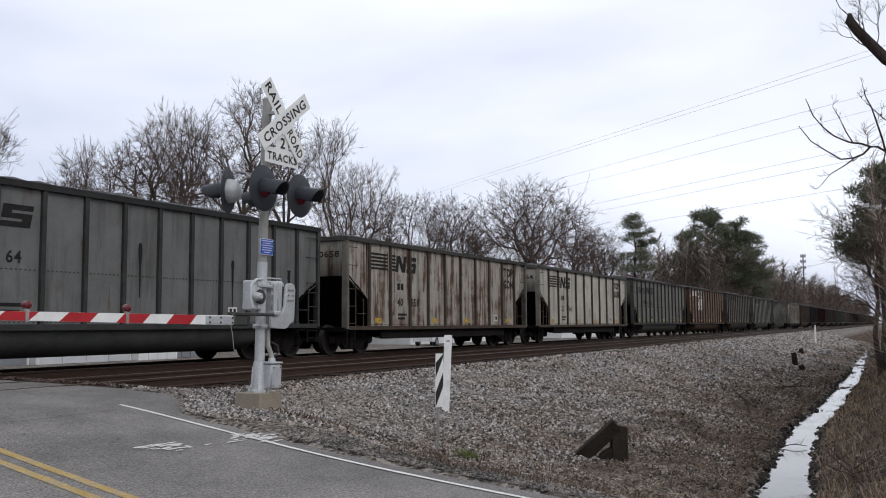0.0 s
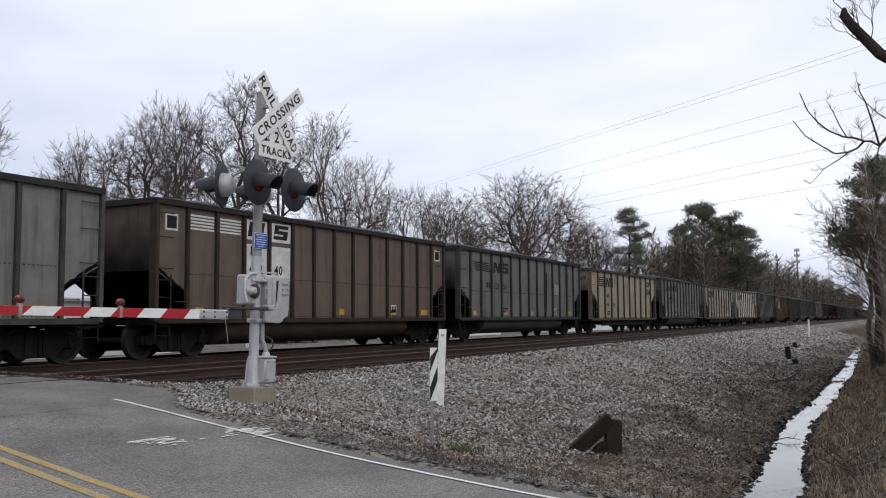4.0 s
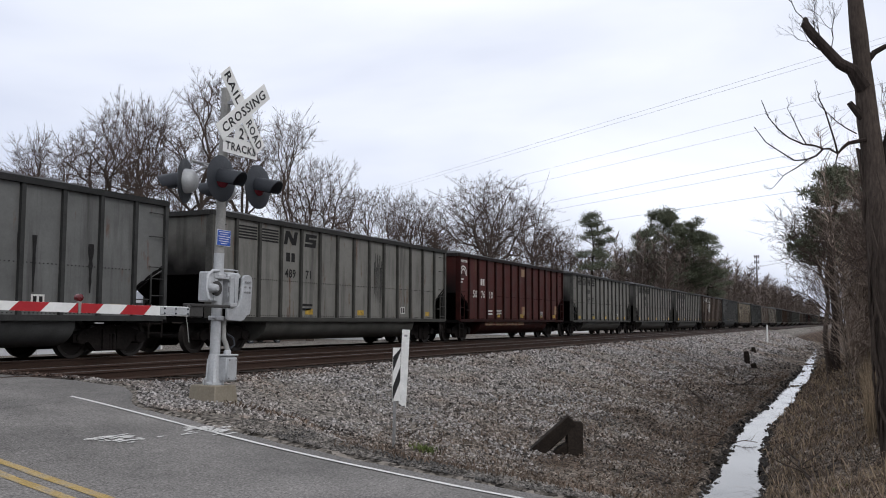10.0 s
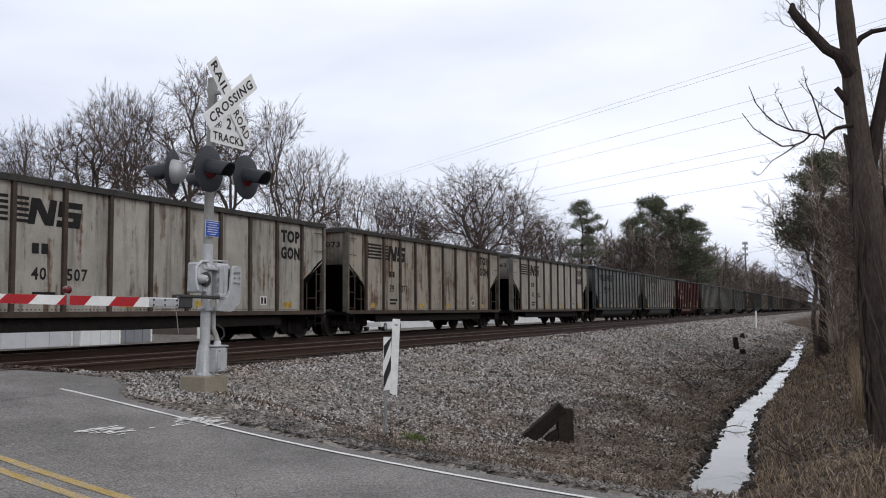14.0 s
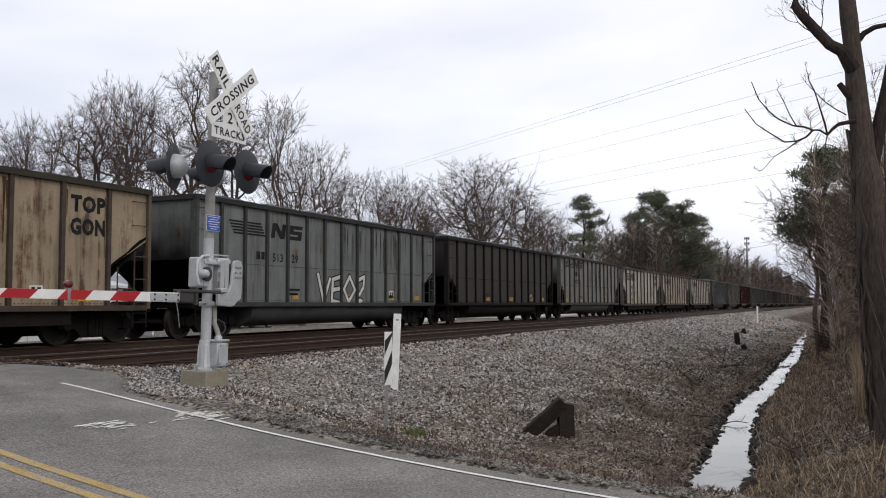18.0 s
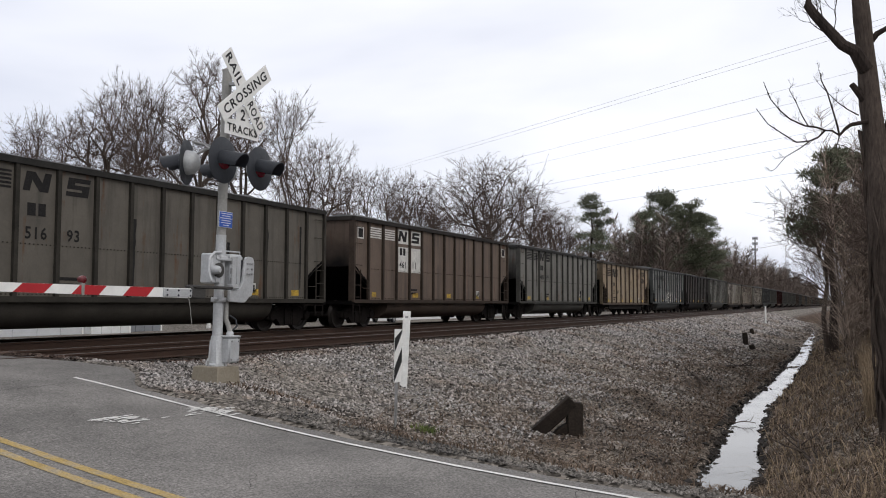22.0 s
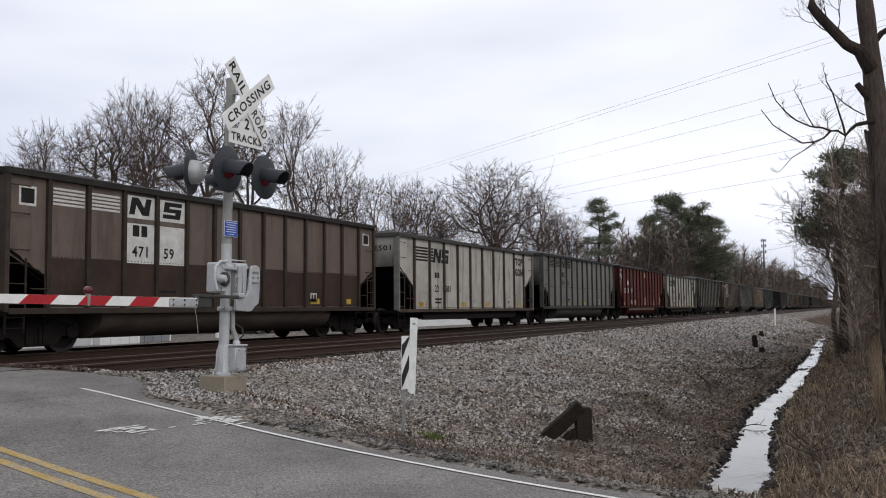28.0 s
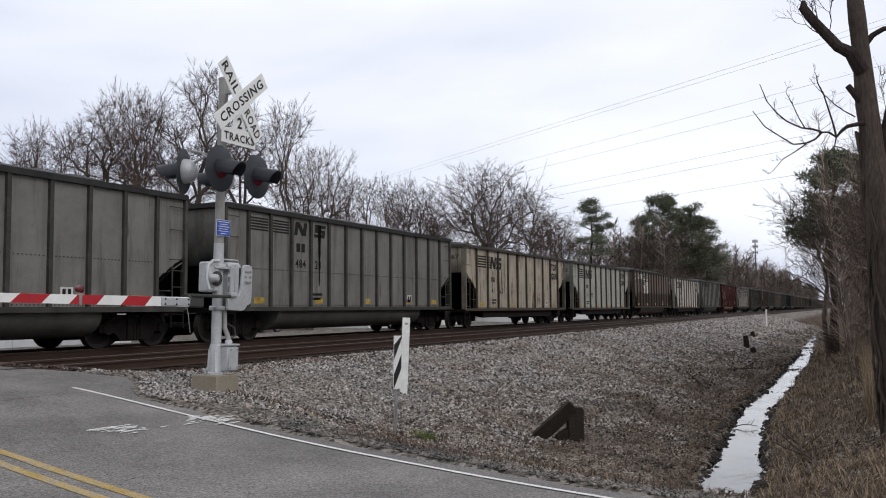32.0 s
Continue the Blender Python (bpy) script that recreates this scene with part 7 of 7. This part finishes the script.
    for k, line in enumerate(bough):
        pts = [V((15.42 - 0.02 * i + 0.04 * rng.uniform(-1, 1) - 0.08 * (k > 0), y, z)) for i, (y, z) in enumerate(line)]
        r0 = 0.034 if k == 0 else 0.017 if k < 4 else 0.011
        coarse.branch(pts, [r0 * (1 - 0.75 * i / len(pts)) for i in range(len(pts))], 6)
        for i in range(1, len(pts)):
            if k and rng.random() < 0.75:
                d = (pts[i] - pts[i - 1]).normalized() + V((rng.uniform(-0.6, 0.6), rng.uniform(-0.4, 0.4), rng.uniform(-0.35, 0.75)))
                grow(coarse, thin_, rng, pts[i], d.normalized(), rng.uniform(0.7, 1.2), 0.005, 4, 6, 0.5, 0.08)
    for p, d in (((15.4, 0.42, 5.3), (-0.1, 0.1, 1)), ((15.4, 0.25, 5.1), (0.1, 0.0, 1)), ((15.4, 0.6, 5.6), (-0.1, 0.2, 1)), ((15.4, 0.5, 5.45), (0, -0.1, 1)), ((15.4, 0.3, 5.12), (-0.1, 0.8, 0.25))):
        grow(coarse, thin_, rng, V(p), V(d).normalized(), 2.6, 0.011, 3, 6, 0.45, 0.05)
    base = len(thin_.v)
    for p in coarse.v:
        thin_.v.append(p)
    for q in coarse.f:
        thin_.f.append(tuple(i + base for i in q))
    tagged(part("twig_spray", thin_.mesh("twig_spray", bark_dark), bark_dark, t, "spray of thin bare twigs"), kind="stuff")
    w = Wood()
    for i in range(24):
        a = rng.uniform(0, math.tau)
        pts = []
        z = -1.2
        while z < rng.uniform(2.2, 4.6):
            k = (z + 1.2) / 6.5
            cx, cy = 15.6, -0.61 + 0.32 * k
            rad = 0.33 - 0.1 * k + rng.uniform(-0.03, 0.06)
            pts.append(V((cx + rad * math.cos(a), cy + rad * math.sin(a), z)))
            a += rng.uniform(-0.4, 0.4)
            z += 0.4
        w.branch(pts, [rng.uniform(0.008, 0.024)] * len(pts), 5)
    part("vine", w.mesh("vine", bark), bark, t, "tangle of climbing vine stems")
    return t


bank_tree()
vines = [(rs.uniform(15.9, 19.5), rs.uniform(-2.4, -0.7), rs.uniform(2.5, 5.5)) for _ in range(34)]
brushwood("vine_tangle", "hanging vine tangle round the broken tree", vines, thicket_wood, 35, twigs=90, width=0.011, reach=0.24, lean=0.1)


# ---- grass, leaves and weeds ----
def blades(name, label, count, place, height, mat, seed, width=0.008, lay=0.35):
    r = np.random.RandomState(seed)
    x, y = place(r, count)
    keep = (x - road_edge(y)) > 0.25
    x, y = x[keep], y[keep]
    n = len(x)
    z = top_z(x, y)
    keep = z > WATER + 0.03
    x, y, z = x[keep], y[keep], z[keep]
    n = len(x)
    h = height(r, n, x)
    a = r.uniform(0, 2 * np.pi, n)
    lean = r.normal(0, lay, (n, 2)) * h[:, None]
    w = width * (1 + np.clip((x - 15) / 20, 0, 2))
    dx, dy = np.cos(a) * w, np.sin(a) * w
    p = np.zeros((n, 5, 3))
    p[:, 0] = np.stack([x - dx, y - dy, z], -1)
    p[:, 1] = np.stack([x + dx, y + dy, z], -1)
    mx, my, mz = x + lean[:, 0] * 0.35, y + lean[:, 1] * 0.35, z + h * 0.6
    p[:, 2] = np.stack([mx + dx * 0.7, my + dy * 0.7, mz], -1)
    p[:, 3] = np.stack([mx - dx * 0.7, my - dy * 0.7, mz], -1)
    p[:, 4] = np.stack([x + lean[:, 0], y + lean[:, 1], z + h * np.clip(1 - np.hypot(lean[:, 0], lean[:, 1]) / np.maximum(h, 1e-3) * 0.5, 0.2, 1)], -1)
    o = np.arange(n) * 5
    f = [(i, i + 1, i + 2, i + 3) for i in o] + [(i + 3, i + 2, i + 4) for i in o]
    me = bpy.data.meshes.new(name)
    me.from_pydata(p.reshape(-1, 3).tolist(), [], f)
    me.materials.append(mat)
    return tagged(new(name, me), label, "grass", kind="stuff")


def bank(r, n):
    x = 10.5 + 55 * r.uniform(0, 1, n) ** 1.7
    return x, 1.25 + ditch_shift(x) - 6.0 * r.uniform(0, 1, n) ** 1.1


def low_slope(r, n):
    x = 9.5 + 40 * r.uniform(0, 1, n) ** 1.8
    return x, 2.4 + ditch_shift(x) + 5.0 * r.uniform(0, 1, n) ** 2.2


def tall_patch(r, n):
    x = 17 + 26 * r.uniform(0, 1, n)
    return x, -0.1 - 2.6 * r.uniform(0, 1, n)


def verge_litter(r, n):
    y = r.uniform(-2.5, 5.0, n)
    return 6.98 + 0.2 * y + 0.2 + 5.5 * r.uniform(0, 1, n) ** 1.1, y


def weeds(r, n):
    cx = np.array([11.6, 13.7, 14.6, 10.9, 12.9])[r.randint(0, 5, n)]
    cy = {11.6: 5.9, 13.7: 0.3, 14.6: -0.3, 10.9: 4.2, 12.9: 6.2}
    return cx + r.normal(0, 0.09, n), np.array([cy[float(c)] for c in cx]) + r.normal(0, 0.09, n)


blades("bank_grass", "flattened dead grass and stalks on the near bank", 40000, bank, lambda r, n, x: r.uniform(0.04, 0.17, n), dead_leaf, 51, lay=1.1)
blades("bank_stalks", "pale dry stalks on the near bank", 9000, bank, lambda r, n, x: r.uniform(0.1, 0.4, n), dry_grass, 54, lay=0.6)
blades("tall_dry_grass", "tall straw-coloured grass beside the ditch", 14000, tall_patch, lambda r, n, x: r.uniform(0.4, 1.1, n), dry_grass, 52, lay=0.2)
blades("slope_litter", "dead brown leaves and stalks among the gravel", 13000, low_slope, lambda r, n, x: r.uniform(0.03, 0.12, n), dead_leaf, 53, width=0.012, lay=1.2)
blades("green_weeds", "small tufts of green weeds", 900, weeds, lambda r, n, x: r.uniform(0.05, 0.16, n), green_grass, 55, width=0.006, lay=0.5)
blades("verge_grass", "dead grass and leaves along the road's verge", 10000, verge_litter, lambda r, n, x: r.uniform(0.03, 0.11, n), dead_leaf, 56, width=0.007, lay=1.0)
blades("bank_debris", "fallen sticks and stems strewn over the near bank", 2600, bank, lambda r, n, x: r.uniform(0.12, 0.4, n), bark, 57, width=0.006, lay=2.0)
blades("bank_straw", "bent straw on the near bank", 5000, bank, lambda r, n, x: r.uniform(0.08, 0.3, n), thicket_wood, 58, width=0.006, lay=1.3)


# ---- what moves: the train rolls away to the right at a steady pace, its wheels turning ----
def motions():
    for k, car in TRAIN_CARS:
        walk(car, [(t, pose(car_x(k, t), FAR_TRACK, 0)) for t in range(0, 33, 4)])
    # one wheelset is keyed; the others, which turn alike, take the same keys
    spin = [(i / FPS, pose(0, 0, 0, 0, math.degrees(SPEED * i / FPS / 0.457), 0)) for i in range(32 * FPS + 1)]
    wheels = [o for k, car in TRAIN_CARS if k < 9 for o in car.children_recursive if o.name.startswith("wheelset")]
    walk(wheels[0], spin)
    keys = wheels[0].animation_data
    for o in wheels[1:]:
        o.rotation_mode = "QUATERNION"
        o.animation_data_create()
        o.animation_data.action = keys.action
        o.animation_data.action_slot = keys.action_slot


motions()
